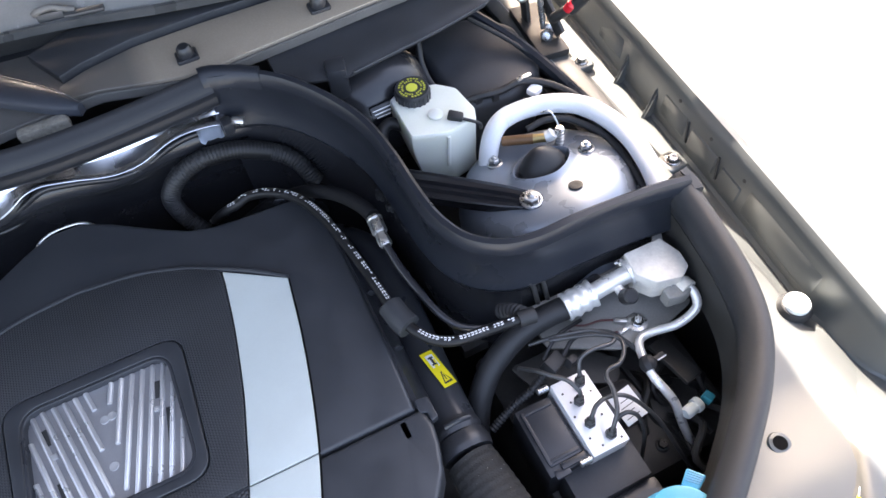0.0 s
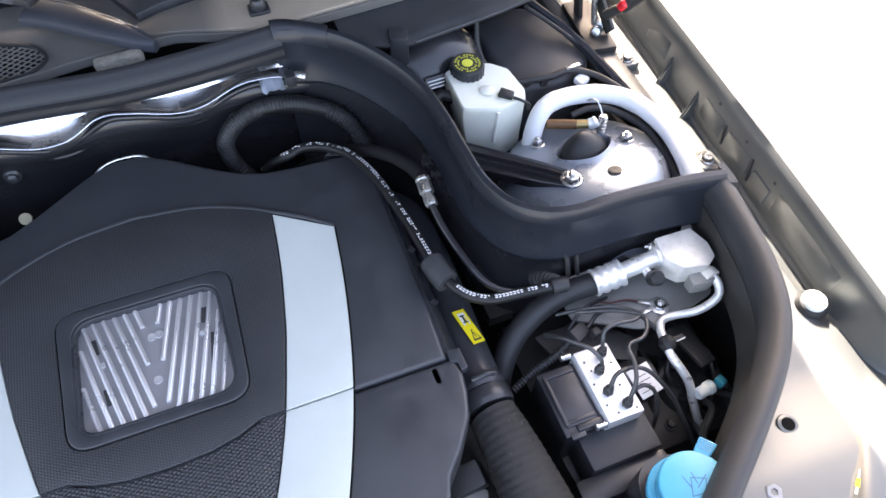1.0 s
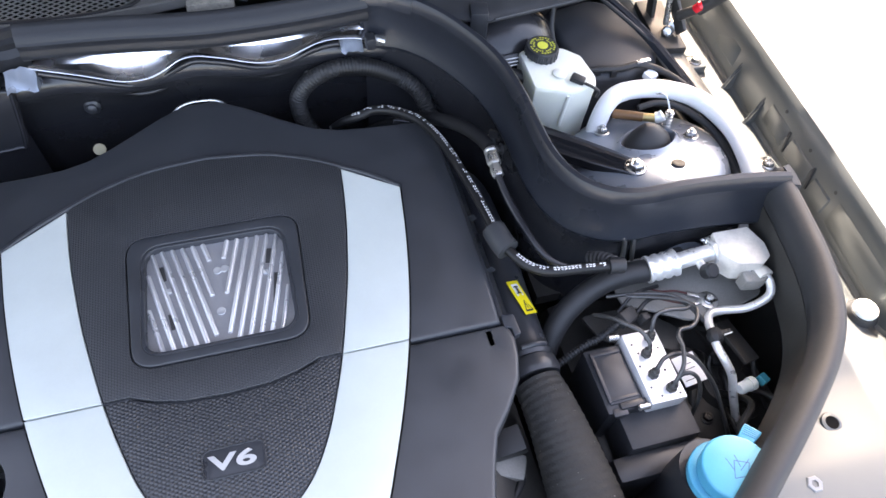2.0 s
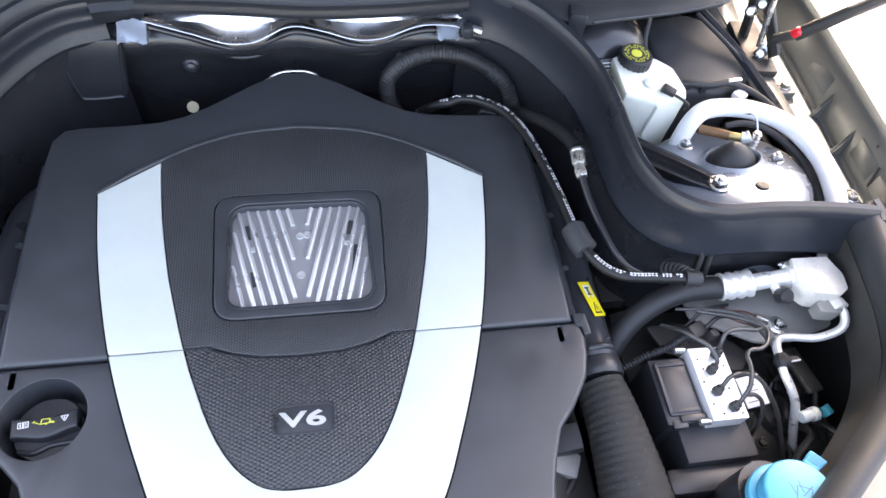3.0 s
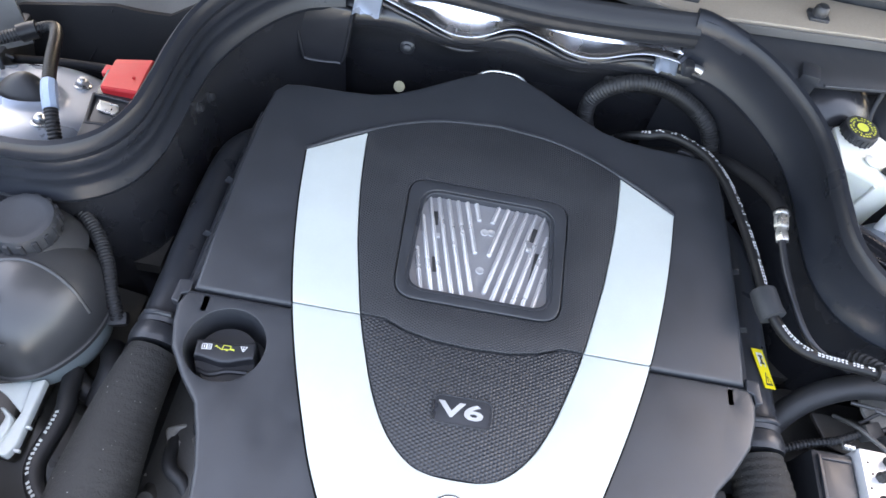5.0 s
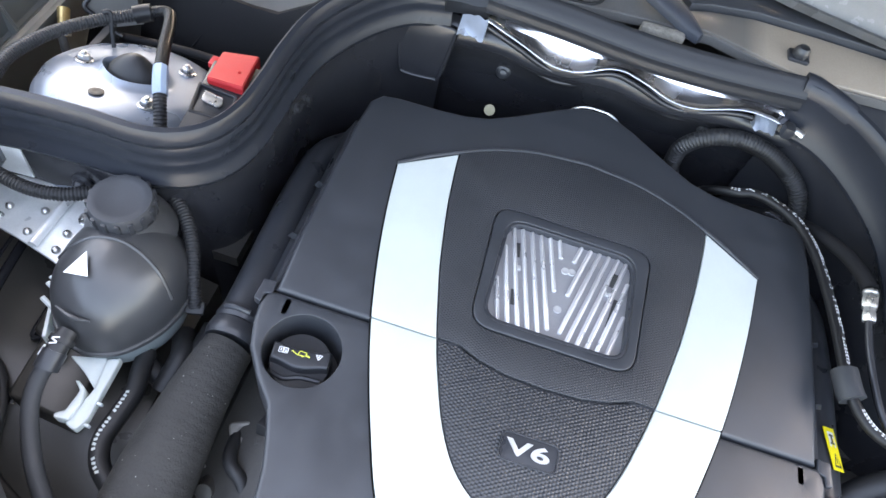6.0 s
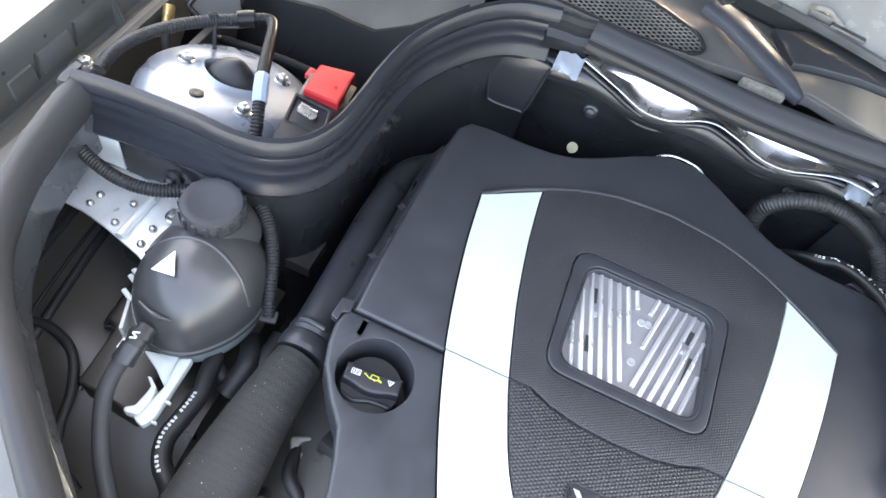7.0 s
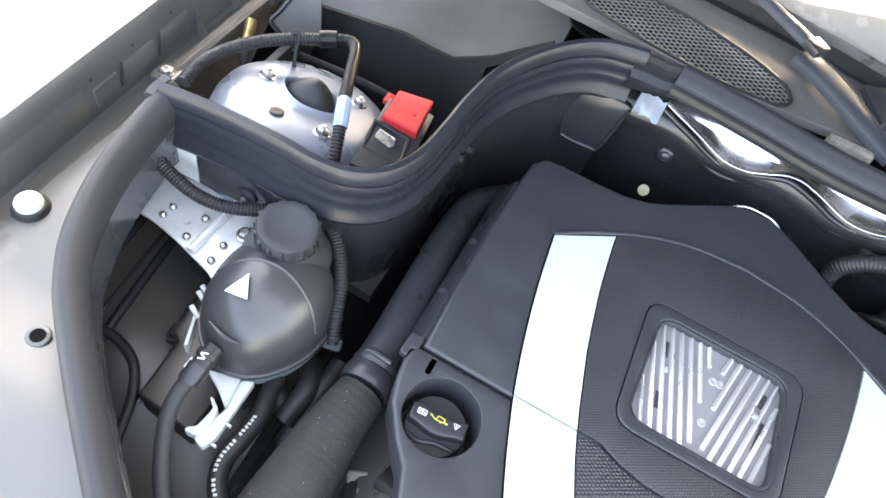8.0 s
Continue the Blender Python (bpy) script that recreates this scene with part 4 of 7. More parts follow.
# ribs that form a V
for s in (1, -1):
    for k in range(10):
        top_x, slope = 0.0131 + 0.0115 * k, -0.245
        y1, y0 = 0.1812, 0.0478
        bottom_x = lambda y: top_x + slope * (0.178 - y)
        ends = {0: 0.157, 1: 0.109, 2: 0.058}
        y0 = ends.get(k, y0)
        y1r = y1
        while y1r > y0 and bottom_x(y1r) > 0.0758:
            y1r -= 0.002
        if y1r - y0 < 0.01:
            continue
        bm = bmesh.new()
        rr = 0.0028
        pts = [(s * bottom_x(y1r), y1r), (s * bottom_x(y0), y0)]
        d = Vector((pts[1][0] - pts[0][0], pts[1][1] - pts[0][1])).normalized()
        nrm = Vector((-d.y, d.x))
        rings = []
        for f, sc in ((0.0, 0.2), (0.004, 0.8), (0.01, 1.0), (0.985, 1.0), (0.996, 0.75), (1.0, 0.15)):
            c = Vector(pts[0]) + (Vector(pts[1]) - Vector(pts[0])) * f
            rings.append([Vector((c.x + nrm.x * rr * sc * math.cos(a), c.y + nrm.y * rr * sc * math.cos(a), Z - 0.0048 + 0.0040 * sc * math.sin(a))) for a in (math.pi * j / 6 for j in range(7))])
        skin(bm, rings)
        part("rib", bm, "ribs", ins)
for x, y, w, h, t in ((-0.060, 0.150, 0.006, 0.020, 9), (0.0585, 0.150, 0.006, 0.020, -9), (-0.052, 0.086, 0.005, 0.020, 9), (0.062, 0.105, 0.006, 0.040, -8)):
    part("inset_slot", box((x, y, Z - 0.0042), (w, h, 0.001), 0.0003, rot(0, 0, t)), "ink", ins)
for x, y, t in ((-0.055, 0.125, 9), (0.054, 0.128, -9)):
    part("tab", box((x, y, Z - 0.0032), (0.008, 0.006, 0.003), 0.0008, rot(0, 0, t)), "ribs", ins)
for x, y in ((0.0, 0.142), (0.008, 0.143), (0.0, 0.088)):
    part("boss", lathe([(0, 0.001), (0.005, 0.001), (0.0045, 0.0025), (0.002, 0.0022), (0, 0.0018)], (x, y, Z - 0.0057), 14), "ribs", ins)

# raised ridge round the top of the panels
bm = tube([(p.x, p.y, Z + 0.0014) for p in ([Vector((-q.x, q.y, 0)) for q in ARC[::-1]] + ARC[1:])][::2], 0.0032, 8, 3)
part("arc_ridge", bm, "cover", cover)

bd = rounded([(-0.0305, -0.0675), (0.0295, -0.0675), (0.0295, -0.0975), (-0.0305, -0.0975)], 0.009, 5)
badge = part("badge", plate(bd, Z, Z + 0.0038, 0.0012, holes=[inset(bd, 0.0016)]), "smooth", cover)
part("badge_plate", plate(inset(bd, 0.0017), Z, Z + 0.0028, 0.0004), "smooth", badge)
text("V6", 0.0225, (-0.0012, -0.0832, Z + 0.0032), Matrix.Diagonal((1.78, 0.93, 1, 1)), "letter", badge, depth=0.0008, label="silver raised V6 lettering", bold=0.00055)
# round emblem with plain spokes
emb = part("emblem", lathe([(0.0, 0.003), (0.020, 0.003), (0.020, 0.0046), (0.0185, 0.0054), (0.0168, 0.0046), (0.0160, 0.0042), (0, 0.0042)], (0.0, -0.183, Z), 40), "chrome", cover, "round silver emblem")
for a in (90, 210, 330):
    d = Vector((math.cos(radians(a)), math.sin(radians(a)), 0))
    part("spoke", box(Vector((0, -0.183, Z + 0.0046)) + d * 0.008, (0.016, 0.0022, 0.0012), 0.0004, rot(0, 0, a)), "ink", emb)
# bright clip at the rear tip
single("cover_clip", tube([(-0.040, 0.407, 0.845), (-0.030, 0.4145, 0.848), (-0.014, 0.4205, 0.849), (0.012, 0.4205, 0.849), (0.026, 0.4165, 0.847), (0.034, 0.411, 0.844)], 0.0016, 8), "steel", "bright wire clip at the rear tip of the cover", "clip")

# ---- oil filler cap ----
oc = thing("oil_filler_cap", "black oil filler cap with a waisted grip and printed symbols", "cap", (*WELL, 0.789), "caps")
WX, WY = -0.2455, -0.0582
part("body", lathe([(0, 0.789), (0.030, 0.789), (0.0315, 0.80), (0.0325, 0.828), (0.031, 0.832), (0, 0.832)], (WX, WY, 0), 48), "black", oc)
grip = []
for i in range(25):
    x = -0.030 + 0.060 * i / 24
    grip.append((x, 0.0135 - 0.0022 * math.cos(x / 0.030 * math.pi)))
low = [(x, -0.006 - 0.0028 * math.cos(x / 0.030 * math.pi)) for x, y in grip[::-1]]
bm = plate([(WX + x * 0.999, WY + y - 0.004) for x, y in grip + low], 0.830, 0.845, 0.003)
bmesh.ops.rotate(bm, cent=(WX, WY, 0.83), matrix=Matrix.Rotation(radians(6), 3, "Z"), verts=bm.verts)
part("grip", bm, "black", oc)
bm = sweep([(WX - 0.024, WY - 0.0195, 0.833), (WX - 0.010, WY - 0.0225, 0.8335), (WX + 0.006, WY - 0.0165, 0.8335), (WX + 0.026, WY - 0.0145, 0.833)], [(-0.003, -0.002), (-0.002, 0.001), (0.0, 0.002), (0.002, 0.001), (0.003, -0.002)], 6)
part("grip_ridge", bm, "black", oc)
zt = 0.8453
tilt = rot(0, 0, 6)
bmk = Matrix.Translation((WX, WY + 0.0005, zt)) @ tilt


def flat(polys):
    bm = bmesh.new()
    for p in polys:
        bm.faces.new([bm.verts.new(bmk @ Vector((x, y, 0))) for x, y in p])
    return bm


def rect(x, y, w, h):
    return [(x - w / 2, y - h / 2), (x + w / 2, y - h / 2), (x + w / 2, y + h / 2), (x - w / 2, y + h / 2)]


page = lambda x: [rect(x, 0, 0.0046, 0.0007), rect(x, 0.0054, 0.0046, 0.0007), rect(x - 0.0021, 0.0027, 0.0007, 0.0054), rect(x + 0.0021, 0.0027, 0.0007, 0.0054)]
part("book_symbol", flat(page(-0.0207) + page(-0.0159) + [rect(-0.0207, 0.0027, 0.0011, 0.0032)] + [rect(-0.0159, 0.0014 + 0.0013 * k, 0.0026, 0.0005) for k in range(3)]), "print", oc)
part("oilcan_symbol", flat([[(-0.0035, 0.0002), (0.0052, 0.0002), (0.0052, 0.0011), (-0.0035, 0.0011)], [(-0.0022, 0.0050), (0.0058, 0.0040), (0.0060, 0.0048), (-0.0020, 0.0058)], [(0.0044, 0.0004), (0.0053, 0.0004), (0.0060, 0.0046), (0.0051, 0.0046)], [(-0.0036, 0.0004), (-0.0027, 0.0004), (-0.0012, 0.0054), (-0.0021, 0.0054)], [(-0.0032, 0.0008), (-0.0086, 0.0040), (-0.0090, 0.0032), (-0.0036, 0.0002)], [(-0.0098, 0.0028), (-0.0080, 0.0046), (-0.0086, 0.0050), (-0.0104, 0.0034)], [(0.0052, 0.0006), (0.0092, -0.0004), (0.0096, 0.0012), (0.0056, 0.0024)], [(0.0010, -0.0008), (0.0030, -0.0008), (0.0030, 0.0004), (0.0010, 0.0004)]]), "capyellow", oc)
part("warning_symbol", flat([[(0.0145, 0.0052), (0.0155, 0.0052), (0.0185, 0.0), (0.0180, -0.0006)], [(0.0212, 0.0052), (0.0222, 0.0052), (0.0187, -0.0006), (0.0180, 0.0)], rect(0.0183, 0.0049, 0.007, 0.0007), rect(0.0183, 0.003, 0.001, 0.0022)]), "print", oc)

for ob in oc.children:
    ob.location += Vector((0, 0, -0.004))


# ---- air ducts on both sides ----
for s in (1, -1):
    d = thing("air_duct", "black ribbed fabric air duct with a moulded collar", "air duct", (s * 0.333, -0.15, 0.72), "air ducts")
    part("sleeve", tube([(s * 0.330, -0.056, 0.792), (s * 0.333, -0.085, 0.793), (s * 0.336, -0.13, 0.790), (s * 0.338, -0.20, 0.782), (s * 0.338, -0.28, 0.765), (s * 0.335, -0.38, 0.735)], 0.034, 28, 8, 0.0085, 0.0007 if s > 0 else 0.0003, radii=[0.0275, 0.033, 0.039, 0.0425, 0.044, 0.044]), "duct", d)
    part("collar", tube([(s * 0.331, -0.050, 0.7925), (s * 0.331, -0.044, 0.7925), (s * 0.331, -0.038, 0.7925), (s * 0.331, -0.030, 0.7925)], 0.0285, 28, 3, radii=[0.0285, 0.030, 0.030, 0.0285]), "black", d)
    part("inner_ring", tube([(s * 0.331, -0.028, 0.7925), (s * 0.331, -0.022, 0.7925), (s * 0.331, -0.012, 0.7925)], 0.0285, 28, 3, radii=[0.0265, 0.0285, 0.0265]), "black", d)
    part("pipe", tube([(s * 0.331, -0.03, 0.7925), (s * 0.333, 0.03, 0.788), (s * 0.338, 0.10, 0.782), (s * 0.343, 0.18, 0.775), (s * 0.340, 0.26, 0.765), (s * 0.31, 0.32, 0.745)], 0.0262, 24, 8, radii=[0.0262, 0.0262, 0.025, 0.023, 0.021, 0.02]), "smooth", d)
    bm = tube([(s * 0.318, -0.020, 0.820), (s * 0.335, -0.020, 0.8225), (s * 0.347, -0.020, 0.817)], 0.003, 8)
    part("latch", bm, "smooth", d)

# yellow warning label on the duct
lb = thing("warning_label", "yellow warning sticker with black symbols on the air duct", "label", (0.34, 0.046, 0.81))
q = [Vector((0.329, 0.070, 0.8125)), Vector((0.3445, 0.0725, 0.8075)), Vector((0.3535, 0.024, 0.8085)), Vector((0.3375, 0.0205, 0.8155))]
nn = (q[1] - q[0]).cross(q[2] - q[0]).normalized()
nn = nn if nn.z > 0 else -nn
bm = bmesh.new()
skin(bm, [[v + nn * 0.0012 for v in q], [v + nn * 0.0022 for v in q]])
part("film", bm, "yellow", lb)


def on(u, v):
    return (q[0] * (1 - u) + q[1] * u) * (1 - v) + (q[3] * (1 - u) + q[2] * u) * v + nn * 0.0025


def quad(u0, u1, v0, v1):
    return [on(u0, v0), on(u1, v0), on(u1, v1), on(u0, v1)]


def quads(ps):
    bm = bmesh.new()
    for p in ps:
        bm.faces.new([bm.verts.new(v) for v in p])
    return bm


part("symbol_panel", quads([quad(0.22, 0.80, 0.10, 0.46)]), "print", lb)
bm = quads([quad(0.42, 0.6, 0.16, 0.40), quad(0.3, 0.72, 0.17, 0.21), quad(0.3, 0.72, 0.36, 0.40)])
bmesh.ops.translate(bm, verts=bm.verts, vec=nn * 0.0003)
part("symbol", bm, "ink", lb)
part("hazard_triangle", quads([[on(0.2, 0.9), on(0.28, 0.9), on(0.55, 0.62), on(0.5, 0.56)], [on(0.5, 0.56), on(0.55, 0.62), on(0.76, 0.9), on(0.84, 0.9)], quad(0.2, 0.84, 0.88, 0.93), quad(0.48, 0.56, 0.70, 0.84)]), "ink", lb)


# ---- hoses behind and beside the cover ----
HOSE = [(0.172, 0.372, 0.812), (0.186, 0.361, 0.832), (0.205, 0.352, 0.847), (0.225, 0.353, 0.853), (0.252, 0.338, 0.860), (0.277, 0.310, 0.866), (0.294, 0.270, 0.869), (0.304, 0.225, 0.871), (0.312, 0.175, 0.872), (0.317, 0.135, 0.872), (0.321, 0.100, 0.871), (0.327, 0.082, 0.870), (0.342, 0.058, 0.868), (0.365, 0.044, 0.867), (0.40, 0.039, 0.867), (0.445, 0.034, 0.867)]
vh = thing("vapour_hose", "thin black rubber hose with white print and a foam collar", "hose", (0.33, 0.1, 0.85))
part("hose", tube(HOSE, 0.0062, 14, 8), "print_hose", vh)
path = even(cr(HOSE, 12), 0.0042)
spots = []
random.seed(3)
for i in range(11, len(path) - 3):
    p, d = path[i], (path[i + 1] - path[i - 1]).normalized()
    if (p - Vector((0.323, 0.093, 0.871))).length < 0.024 or random.random() < 0.16:
        continue
    side = d.cross(Vector((0, 0, 1))).normalized()
    nn = (Vector((0, 0, 1)) - side * 0.25 + Vector((0, -0.35, 0))).normalized()
    nn = (nn - d * nn.dot(d)).normalized()
    w = d.cross(nn)
    for k in (-1, 1):
        if random.random() < 0.8:
            spots.append((p + nn * 0.0067 + w * k * 0.0012, random.uniform(0.0018, 0.0036), 0.0014, d + w * random.uniform(-0.5, 0.5), nn))
bars(vh, "print", spots)
part("collar", tube([(0.3195, 0.112, 0.871), (0.3215, 0.100, 0.871), (0.3235, 0.091, 0.8705), (0.3275, 0.080, 0.870)], 0.0145, 10, 3), "rubber2", vh, "soft grey foam collar")
t = part("end_fitting", tube([(0.436, 0.035, 0.867), (0.445, 0.034, 0.867), (0.454, 0.033, 0.866)], 0.0095, 14, 3), "hose", vh)
part("end_stub", tube([(0.446, 0.034, 0.868), (0.443, 0.044, 0.862), (0.437, 0.056, 0.852), (0.430, 0.066, 0.84)], 0.008, 12, 4, 0.006, 0.002), "hose", vh)

fl = thing("fuel_line", "black fuel line with a steel union nut beside the dam", "pipe", (0.35, 0.18, 0.86))
part("rubber_end", tube([(0.205, 0.385, 0.770), (0.245, 0.368, 0.805), (0.290, 0.330, 0.848), (0.322, 0.285, 0.874), (0.340, 0.246, 0.886), (0.347, 0.222, 0.889)], 0.0088, 14, 6), "soft_hose", fl)
nut = part("union_nut", lathe([(0, 0), (0.0085, 0), (0.0092, 0.002), (0.0092, 0.016), (0.0085, 0.018), (0.007, 0.018), (0.007, 0.024), (0, 0.024)], (0.3465, 0.214, 0.889), 6, aim((-0.05, -1, -0.15))), "steel", fl, "bright hexagonal union nut", sharp=20)
part("ferrule", lathe([(0, 0), (0.0088, 0), (0.0095, 0.001), (0.0095, 0.004), (0.0088, 0.005), (0, 0.005)], (0.347, 0.2185, 0.8895), 18, aim((-0.05, -1, -0.15))), "steel", fl)
part("second_nut", lathe([(0, 0), (0.0072, 0), (0.0078, 0.002), (0.0078, 0.010), (0.007, 0.012), (0, 0.012)], (0.3452, 0.191, 0.8855), 6, aim((0.05, -1, -0.2))), "steel", fl, sharp=20)
part("pipe", tube([(0.3455, 0.180, 0.883), (0.3485, 0.15, 0.876), (0.356, 0.115, 0.868), (0.366, 0.082, 0.861), (0.379, 0.062, 0.856), (0.40, 0.052, 0.85), (0.425, 0.048, 0.842)], 0.0046, 12, 6), "firewall", fl)

lp = thing("wiring_loop", "thick taped black wiring loom looping behind the engine", "cable", (0.2, 0.42, 0.79))
LOOP = [(0.150, 0.400, 0.765), (0.134, 0.418, 0.786), (0.129, 0.422, 0.808), (0.131, 0.423, 0.832), (0.152, 0.423, 0.859), (0.190, 0.423, 0.874), (0.232, 0.422, 0.869), (0.272, 0.415, 0.852), (0.300, 0.400, 0.832), (0.315, 0.38, 0.80)]
part("loom", tube(LOOP, 0.0118, 18, 8, 0.0045, 0.0010), "hose", lp)
part("tape", tube(LOOP[5:8], 0.0122, 16, 8), "print_hose", lp)
single("wire_end", tube([(0.166, 0.372, 0.812), (0.177, 0.371, 0.817), (0.190, 0.366, 0.822)], 0.0035, 10), "dark", "short bright wire end by the loom", "wire")

# ---- air-conditioning pipework ----
ac = thing("ac_line", "air-conditioning line with a rubber hose and crimped aluminium sleeve", "pipe", (0.5, 0.02, 0.70))
part("hose", tube([(0.509, 0.0425, 0.823), (0.480, 0.0445, 0.820), (0.448, 0.043, 0.814), (0.420, 0.036, 0.804), (0.394, 0.024, 0.790), (0.372, 0.005, 0.768), (0.357, -0.020, 0.735), (0.350, -0.05, 0.68)], 0.0142, 20, 8), "hose", ac)
part("sleeve", tube([(0.503, 0.0430, 0.8235), (0.514, 0.0425, 0.8255), (0.526, 0.0420, 0.828), (0.540, 0.0415, 0.831)], 0.0165, 20, 6, 0.0115, 0.0018), "pipe", ac, "crimped aluminium sleeve")
part("pipe", tube([(0.538, 0.0415, 0.8305), (0.560, 0.041, 0.836), (0.585, 0.040, 0.841), (0.605, 0.039, 0.844)], 0.0105, 18, 6), "pipe", ac)
part("flange", tube([(0.583, 0.040, 0.8405), (0.588, 0.040, 0.8415), (0.593, 0.040, 0.8425)], 0.0155, 18, 3), "pipe", ac)
part("service_cap", lathe([(0, 0), (0.0085, 0), (0.0095, 0.002), (0.0095, 0.014), (0.0075, 0.016), (0, 0.016)], (0.566, 0.018, 0.836), 14, aim((0.1, -0.5, 0.85))), "hose", ac, "black knurled service cap", sharp=20)
part("service_port", tube([(0.566, 0.036, 0.836), (0.566, 0.028, 0.836), (0.566, 0.018, 0.837)], 0.0055, 12, 3), "pipe", ac)

blk = thing("expansion_valve", "cast aluminium connector block for the air-conditioning pipes", "valve block", (0.62, 0.03, 0.82))
bm = plate(rounded([(0.587, 0.057), (0.636, 0.056), (0.645, 0.030), (0.642, 0.010), (0.628, 0.001), (0.598, 0.008), (0.583, 0.028)], 0.002, 2), 0.824, 0.858, 0.0015)
part("body", bm, "cast", blk)
part("lower_flange", plate(rounded([(0.606, 0.004), (0.640, 0.008), (0.643, -0.008), (0.628, -0.014), (0.606, -0.010)], 0.003, 2), 0.822, 0.842, 0.002), "grime", blk, "dull tan lower flange")
part("boss", lathe([(0, 0), (0.011, 0), (0.012, 0.002), (0.012, 0.012), (0, 0.013)], (0.632, 0.004, 0.835), 18, aim((0.2, -1, 0.1))), "cast", blk)
hexbolt((0.587, 0.052, 0.846), (-1, 0.3, 0.2), 0.005, parent=blk, stud=0.012)
hexbolt((0.620, 0.004, 0.836), (-0.1, -1, 0.15), 0.005, parent=blk, stud=0.012)
part("weld_fin", plate([(0.628, 0.058), (0.650, 0.085), (0.655, 0.080), (0.640, 0.05)], 0.845, 0.849, 0.001), "grime", blk)

lp2 = thing("liquid_line", "bent bare aluminium pipe with a black clip", "pipe", (0.58, -0.06, 0.72))
part("pipe", tube([(0.634, 0.000, 0.838), (0.638, -0.014, 0.836), (0.632, -0.028, 0.828), (0.610, -0.030, 0.812), (0.584, -0.022, 0.802), (0.568, -0.022, 0.800), (0.559, -0.032, 0.802), (0.553, -0.050, 0.806), (0.551, -0.068, 0.805), (0.556, -0.086, 0.798), (0.562, -0.100, 0.785), (0.566, -0.115, 0.762), (0.573, -0.13, 0.735), (0.585, -0.142, 0.705)], 0.0052, 14, 8), "pipe", lp2)
part("clip", tube([(0.555, -0.046, 0.807), (0.5535, -0.054, 0.8075), (0.5525, -0.062, 0.807)], 0.0098, 9, 4, radii=[0.0075, 0.0100, 0.0100, 0.0075]), "hose", lp2, "black plastic clip", sharp=20)
part("clip_arm", box((0.569, -0.051, 0.803), (0.020, 0.006, 0.006), 0.002, rot(0, 0, 5)), "hose", lp2)
part("clip_mark", box((0.572, -0.0545, 0.8065), (0.012, 0.0015, 0.002), 0.0003, rot(0, 0, 5)), "print", lp2)

# dusty bracket plate under the pipes
bp = thing("bracket_plate", "dusty beige-grey sheet metal bracket", "bracket", (0.55, 0.02, 0.78))
part("sheet", plate(rounded([(0.470, 0.058), (0.60, 0.060), (0.664, 0.030), (0.655, -0.006), (0.592, -0.022), (0.545, -0.020), (0.50, 0.005), (0.47, 0.02)], 0.008, 3), 0.786, 0.790, 0.001), "grime", bp)
part("lower_sheet", plate(rounded([(0.425, 0.03), (0.50, 0.03), (0.55, -0.02), (0.53, -0.045), (0.50, -0.03), (0.44, -0.01)], 0.008, 3), 0.755, 0.759, 0.001), "dark", bp)
part("sheet_edge", box((0.562, 0.064, 0.80), (0.19, 0.004, 0.03), 0.001), "grime", bp)
hexbolt((0.580, 0.000, 0.7925), r=0.0050, parent=bp, material="steel", stud=0.008)
rt = thing("ring_terminal", "crimped ring terminals of two red-brown earth wires", "terminal", (0.575, 0.005, 0.79))
part("ring", plate(disc_poly(0.580, 0.000, 0.0125, 24), 0.7905, 0.7925, 0.0006), "steel", rt)
for k, (x, y, d) in enumerate(((0.563, 0.010, (-1, 0.55, 0)), (0.560, -0.002, (-1, -0.1, 0)))):
    part("crimp", box((x, y, 0.7935), (0.016, 0.006, 0.005), 0.0015, rot(0, 0, (-30, 6)[k])), "steel", rt)
part("wire", tube([(0.556, 0.0145, 0.794), (0.540, 0.020, 0.797), (0.520, 0.022, 0.80), (0.505, 0.030, 0.80)], 0.0012, 8), "redwire", rt)
part("wire", tube([(0.553, -0.0015, 0.794), (0.535, 0.003, 0.798), (0.515, 0.012, 0.80), (0.50, 0.024, 0.80)], 0.0012, 8), "redwire", rt)

# ---- brake control unit ----
ab = thing("brake_control_unit", "brake hydraulic unit with an aluminium valve block and black housing", "hydraulic unit", (0.45, -0.08, 0.66))
part("valve_block", box((0.4665, -0.0695, 0.784), (0.045, 0.089, 0.036), 0.0015, rot(0, 3, 0)), "absblock", ab, "machined aluminium valve block")
for x, y in ((0.452, -0.040), (0.455, -0.052), (0.482, -0.050), (0.450, -0.068), (0.478, -0.078), (0.452, -0.095), (0.460, -0.107), (0.483, -0.108)):
    part("drilled_hole", lathe([(0, 0.0), (0.0013, 0.0), (0.0013, 0.0006), (0, 0.0006)], (x, y, 0.8022 - 0.052 * (x - 0.4665)), 10), "ink", ab)
part("controller", box((0.4195, -0.0705, 0.752), (0.047, 0.080, 0.080), 0.003), "black", ab)
part("controller_lid", box((0.4205, -0.068, 0.792), (0.038, 0.066, 0.005), 0.002), "smooth", ab)
for y in (-0.040, -0.096):
    part("lid_rib", box((0.4205, y, 0.795), (0.036, 0.004, 0.003), 0.001), "smooth", ab)
part("lid_frame", box((0.4025, -0.068, 0.7945), (0.004, 0.062, 0.004), 0.001), "smooth", ab)
part("controller_step", box((0.4275, -0.105, 0.791), (0.032, 0.008, 0.010), 0.002), "black", ab)
part("latch", box((0.4105, -0.110, 0.789), (0.018, 0.010, 0.008), 0.002), "smooth", ab)
part("foot_box", box((0.4545, -0.130, 0.747), (0.086, 0.042, 0.064), 0.003), "boxgrey", ab, "grey-black plastic box")
